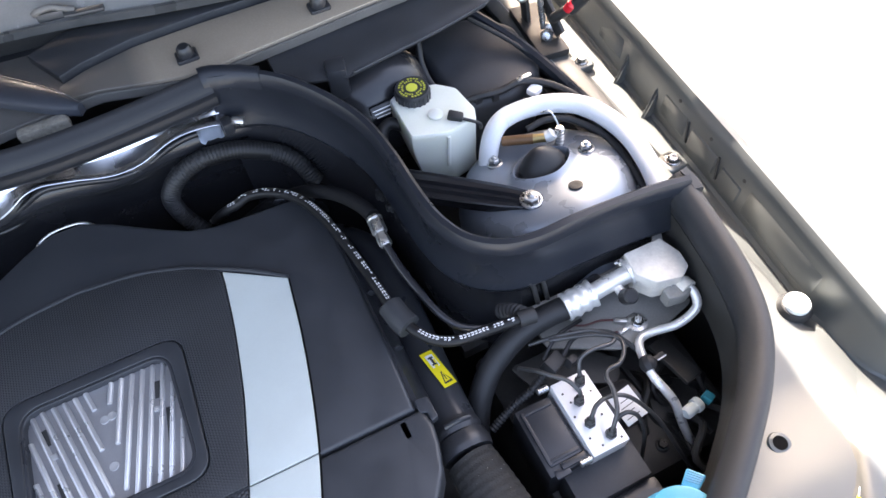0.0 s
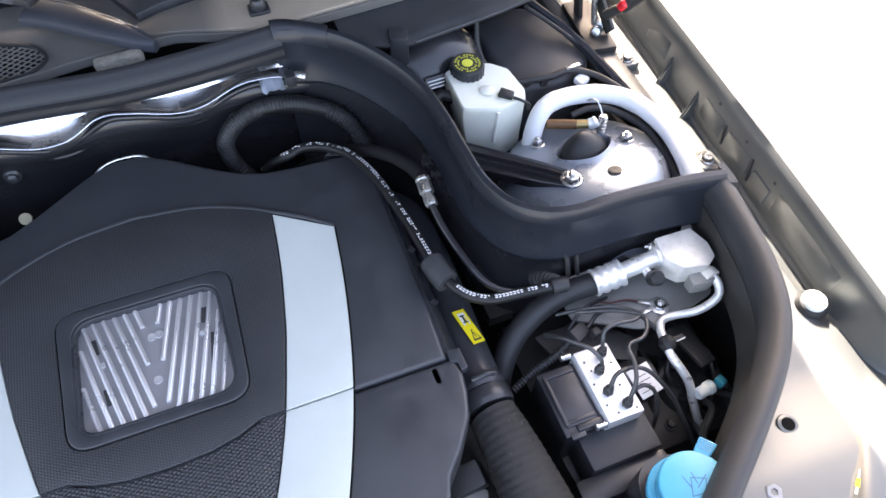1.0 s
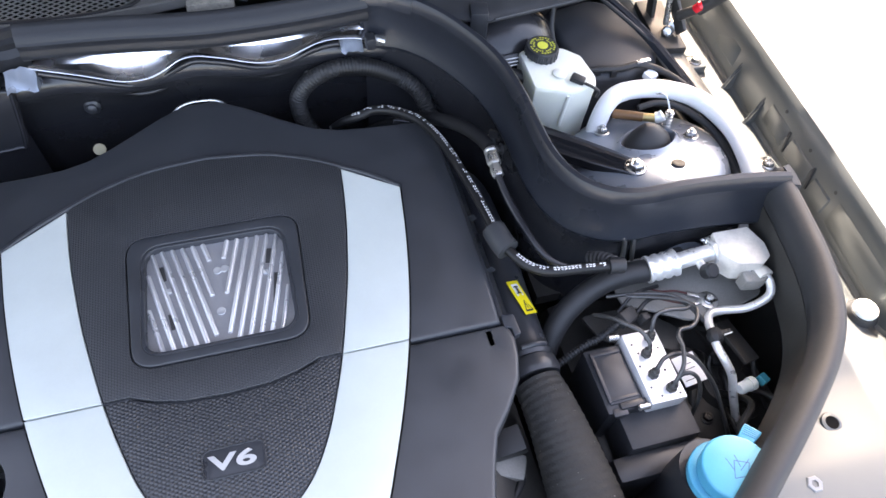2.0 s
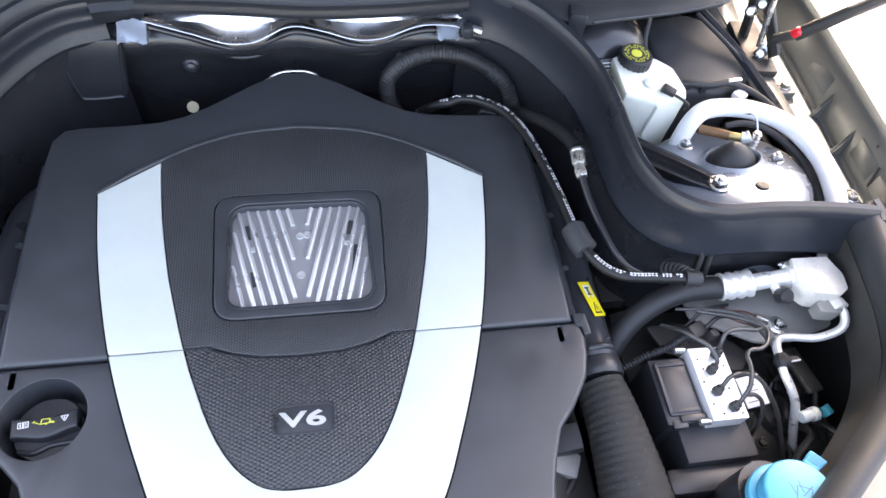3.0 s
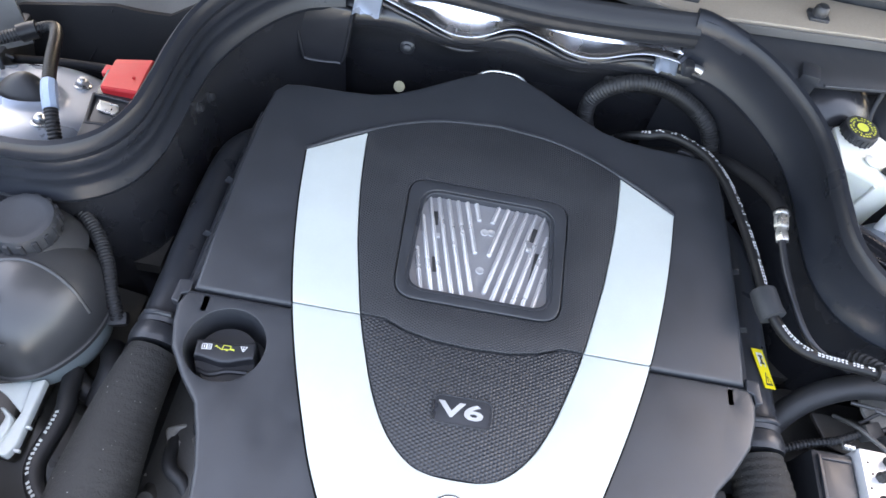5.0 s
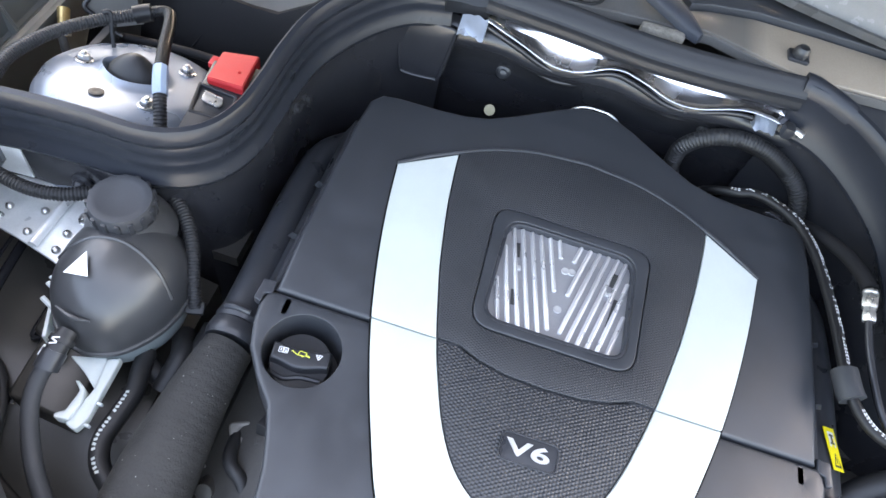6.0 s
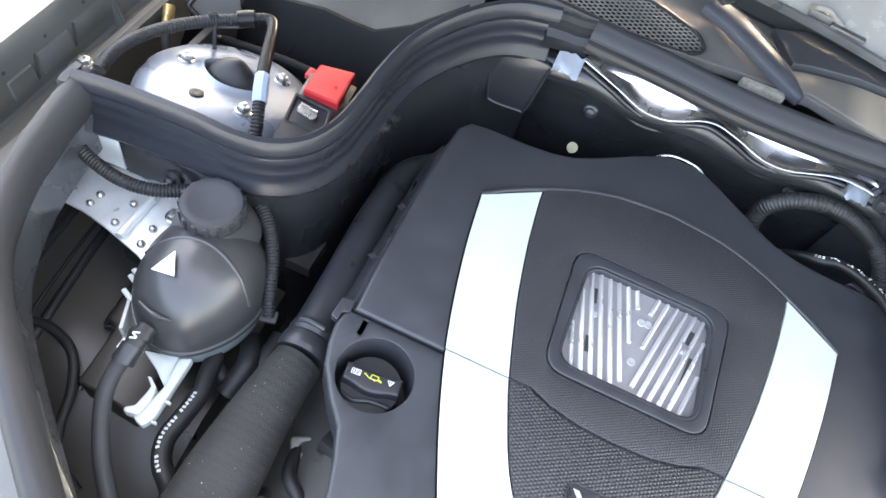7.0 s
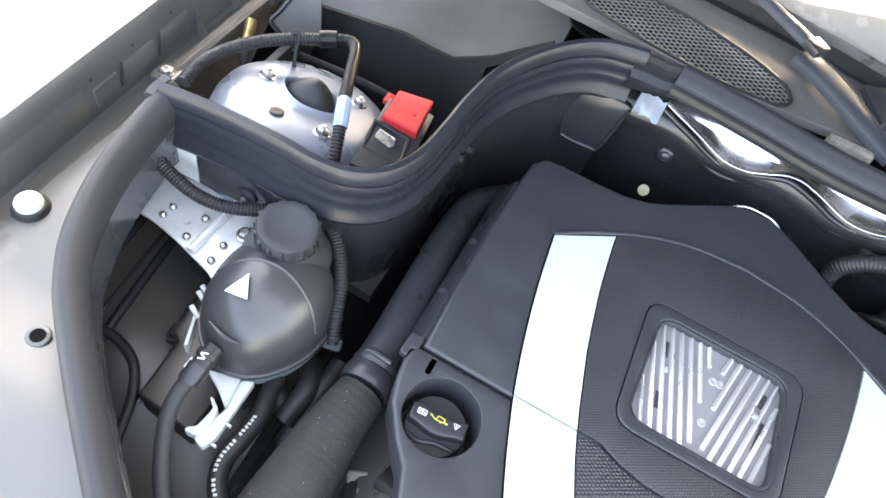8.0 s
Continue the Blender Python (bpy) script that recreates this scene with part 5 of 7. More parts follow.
part("cradle", box((0.447, -0.165, 0.715), (0.115, 0.03, 0.10), 0.008), "black", ab)
for y in (-0.026, -0.1145):
    part("screw", lathe([(0, 0), (0.0038, 0), (0.004, 0.013), (0.0025, 0.014), (0, 0.014)], (0.443, y + 0.002, 0.797), 12, aim((-1, 0, 0.1))), "steel", ab)
part("pump_motor", tube([(0.487, -0.070, 0.765), (0.500, -0.070, 0.765), (0.530, -0.070, 0.762)], 0.026, 24, 3), "black", ab)
part("motor_label", box((0.513, -0.080, 0.7895), (0.030, 0.036, 0.0016), 0.0004, rot(10, 0, 8)), "print", ab, "white printed label")
bars(ab, "ink", [((0.512, -0.092 + 0.006 * k, 0.7885 + 0.00106 * k), 0.018 - 0.006 * (k % 2), 0.0009, (1, 0.14, 0), (0, -0.17, 1)) for k in range(4)])
FIT = [(0.4765, -0.036), (0.4635, -0.055), (0.4605, -0.081), (0.474, -0.101)]
for x, y in FIT:
    part("union", lathe([(0, 0.800), (0.0062, 0.800), (0.0062, 0.808), (0.005, 0.810), (0.005, 0.815), (0.0028, 0.817), (0, 0.817)], (x, y, 0), 6), "dark", ab, sharp=20)
PIPES = [
    [(0.4765, -0.036, 0.812), (0.4765, -0.030, 0.826), (0.483, -0.022, 0.833), (0.500, -0.020, 0.834), (0.520, -0.022, 0.832), (0.529, -0.018, 0.830), (0.525, -0.009, 0.828), (0.512, 0.006, 0.822), (0.480, 0.020, 0.812), (0.45, 0.03, 0.80)],
    [(0.4635, -0.055, 0.812), (0.4640, -0.051, 0.823), (0.457, -0.036, 0.829), (0.444, -0.021, 0.826), (0.436, -0.009, 0.820), (0.425, 0.01, 0.80)],
    [(0.4605, -0.081, 0.812), (0.4625, -0.079, 0.821), (0.471, -0.073, 0.826), (0.487, -0.071, 0.826), (0.505, -0.077, 0.822), (0.520, -0.090, 0.808), (0.535, -0.110, 0.785), (0.550, -0.138, 0.745), (0.563, -0.158, 0.71)],
    [(0.474, -0.101, 0.812), (0.4755, -0.099, 0.823), (0.485, -0.088, 0.833), (0.4925, -0.068, 0.836), (0.4935, -0.055, 0.836), (0.500, -0.048, 0.836), (0.515, -0.047, 0.836), (0.527, -0.038, 0.835), (0.533, -0.024, 0.833), (0.526, -0.012, 0.829), (0.506, 0.003, 0.821), (0.47, 0.02, 0.81)],
    [(0.489, -0.092, 0.795), (0.493, -0.089, 0.803), (0.503, -0.090, 0.806), (0.512, -0.098, 0.800), (0.514, -0.112, 0.78), (0.513, -0.125, 0.73)],
]
for p in PIPES:
    part("brake_pipe", tube(p, 0.0025, 10, 8), "brakepipe", ab)
for x, k in ((0.474, 0.0), (0.487, 0.002)):
    single("thin_pipe", tube([(x + 0.012, 0.058, 0.785), (x + 0.009, 0.066, 0.812), (x, 0.068 + k, 0.858), (x - 0.006, 0.069, 0.868)], 0.003, 10), "brakepipe", "thin coated pipe rising against the bulkhead", "pipe", "thin pipes")
wl = thing("wiring_loom", "thin black wires and connector beside the brake unit", "cable", (0.47, 0.0, 0.79))
part("connector", box((0.462, -0.004, 0.803), (0.026, 0.018, 0.016), 0.003, rot(10, 15, 25)), "hose", wl)
part("connector", box((0.480, -0.012, 0.806), (0.012, 0.010, 0.014), 0.002, rot(0, 15, 15)), "hose", wl)
part("loom", tube([(0.475, -0.002, 0.806), (0.50, 0.010, 0.81), (0.535, 0.0, 0.808), (0.555, -0.03, 0.80), (0.56, -0.05, 0.79)], 0.0028, 8), "hose", wl)
part("loom", tube([(0.450, -0.008, 0.80), (0.425, -0.018, 0.795), (0.40, -0.022, 0.785), (0.37, -0.03, 0.77)], 0.0045, 10, 6, 0.004, 0.0012), "hose", wl)
part("loom", tube([(0.455, 0.006, 0.80), (0.48, 0.02, 0.812), (0.52, 0.03, 0.80)], 0.0022, 8), "hose", wl)

# fluid sensor connector and its cap
single("sensor_connector", lathe([(0, 0), (0.0075, 0), (0.0085, 0.001), (0.0085, 0.008), (0.0072, 0.009), (0.0072, 0.022), (0.006, 0.024), (0, 0.024)], (0.590, -0.110, 0.776), 20, rot(0, -84, 10)), "pale", "small pale round plastic sensor plug", "connector")
single("teal_clip", box((0.600, -0.110, 0.780), (0.010, 0.012, 0.012), 0.002, rot(0, 10, 20)), "teal", "small teal plastic clip", "clip")
single("inner_bracket", box((0.597, -0.055, 0.775), (0.028, 0.060, 0.006), 0.002, rot(0, 18, 12)), "dark", "dull dark sheet metal bracket in the bay", "bracket")
single("dark_canister", lathe([(0, 0), (0.034, 0), (0.036, 0.005), (0.036, 0.09), (0.03, 0.10), (0, 0.102)], (0.592, -0.085, 0.62), 24), "dark", "dark round canister low in the bay", "canister")

# ---- washer fluid cap ----
wc = thing("washer_fluid_filler", "bright blue washer fluid filler cap with a moulded tab", "cap", (0.474, -0.197, 0.80), "caps")
CX, CY, CZ = 0.4675, -0.2125, 0.860
tl = rot(-6, -6, -14)
tm = Matrix.Translation((CX, CY, CZ)) @ tl @ Matrix.Scale(0.93, 4)
out = disc_poly(0, 0, 0.0365, 56)
tabp = [(0.010, 0.034), (0.0245, 0.0255), (0.038, 0.0375), (0.0225, 0.0495)]
bm = plate(out, -0.010, 0.010, 0.003)
bmesh.ops.transform(bm, matrix=tm, verts=bm.verts)
lid = part("lid", bm, "blue", wc)
bm = plate(rounded(tabp, 0.002, 2), -0.002, 0.009, 0.0015)
bmesh.ops.transform(bm, matrix=tm, verts=bm.verts)
tab = part("tab", bm, "blue", wc)
for k in range(5):
    f = 0.35 + 0.13 * k
    a, b = Vector((0.010 + 0.0125 * f, 0.034 + 0.0155 * f, 0.0093)), Vector((0.0245 + 0.0135 * f, 0.0255 + 0.012 * f, 0.0093))
    part("grip_line", tube([tm @ (a + (b - a) * 0.08), tm @ (a + (b - a) * 0.92)], 0.0007, 6, 2), "blue", tab)
bm = plate(disc_poly(-0.006, 0.002, 0.0385, 40), -0.024, -0.012, 0.002)
bmesh.ops.transform(bm, matrix=tm, verts=bm.verts)
part("neck", bm, "blue", wc)
sy = []
for p in ([(-0.006, -0.012), (0.008, -0.010)], [(0.008, -0.010), (0.013, 0.004)], [(0.013, 0.004), (-0.002, 0.007)], [(-0.002, 0.007), (-0.006, -0.012)], [(-0.010, 0.010), (-0.004, -0.004)], [(0.0, 0.013), (0.003, 0.0)], [(0.014, 0.008), (0.002, -0.004)]):
    a, b = tm @ Vector((*p[0], 0.0103)), tm @ Vector((*p[1], 0.0103))
    sy.append(((a + b) / 2, (b - a).length, 0.0008, b - a, tm.to_3x3() @ Vector((0, 0, 1))))
bars(lid, "blueink", sy, "washer_symbol")
single("washer_neck_pipe", lathe([(0, 0), (0.03, 0), (0.033, 0.20), (0, 0.20)], (0.463, -0.200, 0.625), 24), "black", "black filler neck below the washer cap", "pipe")

# ---- right strut compartment ----
rs = thing("brake_fluid_reservoir", "milky white brake fluid reservoir with a black and yellow cap", "reservoir", (0.475, 0.33, 0.80))
top = [(0.434, 0.302), (0.436, 0.376), (0.456, 0.388), (0.505, 0.380), (0.526, 0.362), (0.531, 0.318), (0.524, 0.300), (0.480, 0.290)]
bm = bmesh.new()
rings = []
for z, k, dx, dy in ((0.785, 0.84, 0.012, 0.006), (0.820, 0.90, 0.006, 0.003), (0.845, 0.945, 0.003, 0.001), (0.874, 0.985, 0, 0), (0.888, 1.0, 0, 0), (0.8925, 0.992, 0, 0), (0.8945, 0.965, 0, 0)):
    rings.append([Vector((0.482 + (x - 0.482) * k + dx, 0.338 + (y - 0.338) * k + dy, z + (0.006 - (x - 0.434) * 0.09 if z > 0.88 else 0))) for x, y in rounded(top, 0.0035, 2)])
skin(bm, rings)
part("body", bm, "milky", rs, sharp=28)
part("moulded_edge", tube([(0.480, 0.2905, 0.890), (0.4795, 0.2925, 0.862), (0.480, 0.296, 0.83)], 0.003, 8, 4), "milky", rs)
part("filler_neck", lathe([(0.019, 0.885), (0.019, 0.900), (0, 0.900)], (0.467, 0.370, 0), 24), "milky", rs)
cp = part("cap", lathe([(0, 0.892), (0.0215, 0.892), (0.0228, 0.894), (0.0228, 0.909), (0.0212, 0.912), (0, 0.912)], (0.467, 0.370, 0), 40), "black", rs, "black ribbed screw cap")
for k in range(20):
    a = 2 * math.pi * k / 20
    part("knurl", box((0.467 + 0.0227 * math.cos(a), 0.370 + 0.0227 * math.sin(a), 0.901), (0.0022, 0.0032, 0.015), 0.0006, rot(0, 0, math.degrees(a))), "black", cp)
part("yellow_disc", lathe([(0, 0.9118), (0.0075, 0.9118), (0.0075, 0.9128), (0, 0.9128)], (0.467, 0.370, 0), 28), "capyellow", cp)
sp = []
for k in range(26):
    a = 2 * math.pi * k / 26
    for rr, ln in ((0.0125, 0.0018), (0.0165, 0.0026)):
        if (k * 7 + int(rr * 1000)) % 5:
            sp.append(((0.467 + rr * math.cos(a), 0.370 + rr * math.sin(a), 0.91225), ln, 0.0024, (-math.sin(a), math.cos(a), 0), (0, 0, 1)))
bars(cp, "capyellow", sp, "cap_print")
part("moulded_disc", lathe([(0, 0), (0.010, 0), (0.010, 0.001), (0.008, 0.002), (0, 0.002)], (0.478, 0.325, 0.8985), 20, rot(0, 4, 0)), "milky", rs)
pl = thing("level_sensor_plug", "black plug with a thin wire on the reservoir", "plug", (0.50, 0.31, 0.892))
part("plug", box((0.499, 0.310, 0.897), (0.020, 0.012, 0.012), 0.003, rot(10, 10, -35)), "hose", pl)
part("wire", tube([(0.506, 0.302, 0.897), (0.516, 0.294, 0.895), (0.526, 0.293, 0.886), (0.530, 0.30, 0.87)], 0.0022, 8), "hose", pl)

br = thing("tower_brace", "black pressed steel brace bolted to the strut tower", "brace", (0.46, 0.22, 0.84))
A, B = Vector((0.5365, 0.1545, 0.8745)), Vector((0.385, 0.300, 0.852))
d = (B - A).normalized()
w = Vector((-d.y, d.x, 0)).normalized()
bm = bmesh.new()
rings = []
for f, half in ((0.0, 0.005), (0.012, 0.0095), (0.035, 0.0125), (0.08, 0.0135), (0.14, 0.0145), (0.22, 0.017), (0.4, 0.019), (1.0, 0.021)):
    c = A + (B - A) * f
    up = 0.0045 * (f > 0.1)
    prof = [(-1, -0.012), (-1, 0.001), (-0.92, 0.002), (-0.8, 0), (-0.32, 0.0), (-0.2, up), (-0.08, 0.0), (0.22, 0.0), (0.36, up), (0.5, 0.0), (0.82, 0), (0.92, 0.002), (1, 0.001), (1, -0.012)]
    rings.append([c + w * u * half + Vector((0, 0, v)) for u, v in prof])
skin(bm, rings)
part("arm", bm, "firewall", br, sharp=30)
hexbolt((0.526, 0.164, 0.8735), r=0.0095, h=0.010, parent=br, stud=0.013)

WRAP = [(0.520, 0.262, 0.805), (0.530, 0.278, 0.842), (0.545, 0.291, 0.865), (0.567, 0.300, 0.871), (0.602, 0.300, 0.872), (0.634, 0.289, 0.874), (0.662, 0.266, 0.876), (0.676, 0.230, 0.879), (0.681, 0.187, 0.881), (0.677, 0.142, 0.878), (0.672, 0.11, 0.868)]
wh = thing("insulated_hose", "white foil-wrapped hose arching over the strut tower", "hose", (0.63, 0.25, 0.84))
part("wrap", tube(WRAP, 0.0128, 18, 8), "white", wh)
for k in (0.30, 0.62):
    p = cr(WRAP, 8)
    i = int(k * len(p))
    part("tape_band", tube([p[i - 2], p[i], p[i + 2]], 0.0132, 18, 3), "white", wh)
single("heater_cable", tube([(0.585, 0.275, 0.862), (0.612, 0.274, 0.867), (0.640, 0.260, 0.867), (0.662, 0.222, 0.867), (0.667, 0.187, 0.866), (0.663, 0.139, 0.864), (0.660, 0.10, 0.855)], 0.0045, 10), "hose", "thin black cable beside the white hose", "cable")
am = thing("amber_connector", "amber plastic connector with bright ends", "connector", (0.59, 0.29, 0.85))
part("barrel", tube([(0.550, 0.278, 0.855), (0.568, 0.267, 0.859), (0.584, 0.257, 0.862)], 0.0066, 12, 3), "amber", am)
part("ferrule", tube([(0.582, 0.258, 0.862), (0.590, 0.253, 0.864), (0.599, 0.248, 0.866)], 0.0058, 12, 3), "brass", am)
part("cap_nut", tube([(0.597, 0.249, 0.866), (0.602, 0.247, 0.868), (0.606, 0.246, 0.872)], 0.0078, 10, 3), "zincplate", am)
part("stud", tube([(0.613, 0.238, 0.850), (0.615, 0.243, 0.863), (0.616, 0.247, 0.878)], 0.0055, 10, 4, 0.005, 0.0018), "steel", am)
part("wire", tube([(0.616, 0.247, 0.876), (0.611, 0.262, 0.892), (0.602, 0.272, 0.888)], 0.0012, 6), "steel", am)

fb = thing("fuse_box", "dark blue-black plastic fuse box with a sloping lid", "fuse box", (0.6, 0.42, 0.72))
bm = plate(rounded([(0.525, 0.345), (0.600, 0.335), (0.660, 0.360), (0.672, 0.47), (0.610, 0.52), (0.520, 0.50)], 0.02, 4), 0.72, 0.868, 0.012)
part("lid", bm, "boxgrey", fb)
for x, y in ((0.552, 0.352), (0.575, 0.347)):
    part("clip", box((x, y - 0.004, 0.868), (0.010, 0.006, 0.014), 0.0015), "hose", fb)
part("cable", tube([(0.528, 0.356, 0.868), (0.555, 0.349, 0.873), (0.585, 0.344, 0.874), (0.612, 0.345, 0.876), (0.640, 0.335, 0.872), (0.665, 0.305, 0.868), (0.682, 0.26, 0.862)], 0.0048, 10), "hose", fb)
part("bright_tie", box((0.620, 0.346, 0.880), (0.022, 0.006, 0.004), 0.001, rot(0, 0, 5)), "steel", fb)
part("white_clip", box((0.628, 0.330, 0.866), (0.018, 0.016, 0.010), 0.003, rot(0, 0, 25)), "white", fb)
single("speed_cable", tube([(0.512, 0.455, 0.93), (0.512, 0.448, 0.91), (0.508, 0.430, 0.885), (0.512, 0.405, 0.865), (0.53, 0.37, 0.855)], 0.0042, 10), "hose", "thin black cable dropping behind the reservoir", "cable")

# brake booster and loose plumbing behind the reservoir
bb = thing("brake_booster", "black round brake booster behind the fluid reservoir", "brake booster", (0.44, 0.40, 0.72))
part("shell", lathe([(0, 0), (0.05, 0), (0.075, 0.02), (0.08, 0.05), (0.06, 0.075), (0.03, 0.085), (0, 0.085)], (0.432, 0.452, 0.835), 32, rot(62, 0, 10)), "firewall", bb)
part("label", box((0.423, 0.372, 0.892), (0.030, 0.002, 0.014), 0.0004, rot(-40, 0, 4)), "black", bb)
bars(bb, "print", [((0.423, 0.3715 - 0.003 * k, 0.8945 - 0.0035 * k), 0.026 - 0.003 * k, 0.0012, (1, 0.06, 0), (0, -0.75, 0.66)) for k in range(3)])
part("vacuum_pipe", tube([(0.405, 0.335, 0.86), (0.412, 0.350, 0.875), (0.425, 0.356, 0.88), (0.44, 0.35, 0.875)], 0.008, 12), "hose", bb)

# cowl end over the right compartment
ce = thing("cowl_end", "dark plastic cowl end panel above the compartment", "cowl panel", (0.5, 0.5, 0.92), kind="structure")
bm = bmesh.new()
rings = []
for x, yf in ((0.315, 0.432), (0.348, 0.416), (0.372, 0.408), (0.396, 0.401), (0.402, 0.402), (0.46, 0.411), (0.54, 0.424), (0.61, 0.440), (0.63, 0.452)):
    rings.append([Vector((x, yf, 0.935)), Vector((x, yf - 0.001, 0.939)), Vector((x, yf + 0.004, 0.9415)), Vector((x, yf + 0.020, 0.9425)), Vector((x, 0.49, 0.9425)), Vector((x, 0.52, 0.940)), Vector((x, 0.52, 0.92)), Vector((x, yf + 0.012, 0.930))])
skin(bm, rings)
part("panel", bm, "boxgrey", ce, sharp=45)
part("front_fold", tube([(0.404, 0.4015, 0.940), (0.46, 0.4105, 0.940), (0.54, 0.4235, 0.940), (0.61, 0.4395, 0.941)], 0.0022, 8, 5), "boxgrey", ce)
single("cowl_bracket", box((0.386, 0.418, 0.925), (0.026, 0.030, 0.05), 0.006, rot(0, 0, -12)), "smooth", "dark plastic bracket at the end of the cowl", "bracket")

# hood hinge on the fender rail
hg = thing("hood_support", "black hood support arm with bright pins on the rail", "hood support", (0.71, 0.45, 0.84))
part("base", box((0.706, 0.450, 0.85), (0.045, 0.12, 0.012), 0.003, rot(0, 0, -6)), "dark", hg)
part("arm", box((0.700, 0.50, 0.93), (0.007, 0.020, 0.19), 0.003, rot(-18, 0, 0)), "dark", hg)
part("link", box((0.716, 0.46, 0.90), (0.006, 0.022, 0.12), 0.002, rot(-55, 0, 4)), "dark", hg)
part("gas_strut", tube([(0.708, 0.440, 0.862), (0.700, 0.46, 0.96), (0.69, 0.48, 1.10), (0.68, 0.50, 1.25)], 0.0045, 12, 3), "steel", hg)
for x, y, z in ((0.705, 0.425, 0.860), (0.722, 0.440, 0.858), (0.690, 0.475, 0.90), (0.712, 0.485, 0.905)):
    part("pin", lathe([(0, 0), (0.008, 0), (0.009, 0.003), (0.006, 0.009), (0, 0.010)], (x, y, z), 14, aim((-0.6, -0.6, 0.5))), "steel", hg)
part("grease_cap", lathe([(0, 0), (0.007, 0), (0.007, 0.010), (0.004, 0.013), (0, 0.013)], (0.717, 0.399, 0.917), 14, rot(20, 20, 0)), "redlens", hg, "small red plastic cap")
part("link_rod", tube([(0.708, 0.418, 0.893), (0.722, 0.402, 0.914), (0.735, 0.390, 0.932)], 0.0075, 12, 4), "dark", hg)
part("damper", tube([(0.722, 0.400, 0.915), (0.765, 0.368, 0.985), (0.80, 0.34, 1.045), (0.84, 0.31, 1.11)], 0.0095, 14, 4), "hose", hg, "black gas damper tube")
for k in range(1):
    single("hinge_cable", tube([(0.60 + 0.02 * k, 0.47, 0.90), (0.635 + 0.015 * k, 0.42, 0.885), (0.665 + 0.008 * k, 0.36, 0.872), (0.685 + 0.004 * k, 0.29, 0.862), (0.698, 0.20, 0.856)], 0.0035, 8), "hose", "thin black cable running along the fender rail", "cable", "rail cables")
# dark painted inner wall beside the rail
for s in (1, -1):
    single("inner_rail", box((s * 0.674, 0.34, 0.75), (0.012, 0.50, 0.14), 0.003), "dark", "dark inner side of the fender rail", "rail", kind="structure")
# black weatherstrip along the inner edge of each rail
for s in (1,):
    st = sweep([(s * 0.60, 0.50, 0.905), (s * 0.645, 0.42, 0.885), (s * 0.672, 0.33, 0.870), (s * 0.684, 0.24, 0.860), (s * 0.690, 0.15, 0.854), (s * 0.690, 0.10, 0.850)], [(-0.008, -0.006), (-0.006, 0.002), (0.0, 0.004), (0.006, 0.001), (0.007, -0.006)], 6, side=s)
    single("rail_strip", st, "rubber", "black rubber strip along the fender rail", "seal", "rail strips")


# ---- coolant expansion tank ----
tk = thing("coolant_tank", "black rounded coolant expansion tank with a pale underside", "coolant tank", (-0.467, -0.03, 0.71))
TOUT = rounded([(-0.507, -0.092), (-0.532, -0.060), (-0.541, -0.010), (-0.530, 0.035), (-0.490, 0.062), (-0.440, 0.056), (-0.411, 0.030), (-0.397, -0.020), (-0.408, -0.062), (-0.435, -0.096), (-0.470, -0.108)], 0.03, 4)
TC = Vector((-0.468, -0.022))


def dome(outline, c, z0, rise, bulge=2.4, steps=9, close=True):
    rings = []
    for i in range(steps + 1):
        a = math.pi / 2 * i / steps
        k = max(0.02, math.cos(a)) ** (2 / bulge)
        rings.append([Vector((c.x + (x - c.x) * k, c.y + (y - c.y) * k, z0 + rise * math.sin(a) ** (2 / bulge))) for x, y in outline])
    return skin(bmesh.new(), rings)


part("upper_half", dome(TOUT, TC, 0.785, 0.078, 2.1), "black_satin", tk)
part("seam_flange", plate(inset(TOUT, -0.003), 0.7795, 0.7855, 0.0015), "black_satin", tk)
part("lower_half", dome(inset(TOUT, 0.002), TC, 0.779, -0.085, 2.3), "tank_low", tk, "pale grey-green translucent plastic")
part("filler_neck", lathe([(0.050, 0.822), (0.043, 0.840), (0.0375, 0.850), (0.036, 0.858), (0, 0.858)], (-0.482, 0.031, 0), 36, rot(0, 0, 0)), "black_satin", tk)
tcap = part("cap", lathe([(0, 0.852), (0.0325, 0.852), (0.0338, 0.855), (0.0338, 0.872), (0.0318, 0.877), (0.025, 0.878), (0.0235, 0.8772), (0, 0.8772)], (-0.482, 0.031, 0), 48), "boxgrey", tk, "black ribbed screw cap")
for k in range(16):
    a = 2 * math.pi * k / 16
    part("knurl", box((-0.482 + 0.0336 * math.cos(a), 0.031 + 0.0336 * math.sin(a), 0.8635), (0.0048, 0.0055, 0.020), 0.0012, rot(0, 0, math.degrees(a))), "black", tcap)
def on_dome(x, y):
    """Height of the tank's upper half over a point of the plan."""
    v = Vector((x, y)) - TC
    a = math.atan2(v.y, v.x)
    rim = sorted((math.atan2(q[1] - TC.y, q[0] - TC.x), (Vector(q) - TC).length) for q in TOUT)
    k = min(1, v.length / float(np.interp(a, [q[0] for q in rim], [q[1] for q in rim])))
    return 0.785 + 0.078 * math.sqrt(max(0, 1 - k ** 2.1)) ** 0.952


bm = tube([(x, y, on_dome(x, y) - 0.0008) for x, y in ((-0.524, -0.034), (-0.510, -0.023), (-0.494, -0.014), (-0.477, -0.009), (-0.459, -0.008), (-0.438, -0.012), (-0.418, -0.020), (-0.404, -0.030))], 0.0024, 12, 6)
part("moulded_ridge", bm, "black_satin", tk)
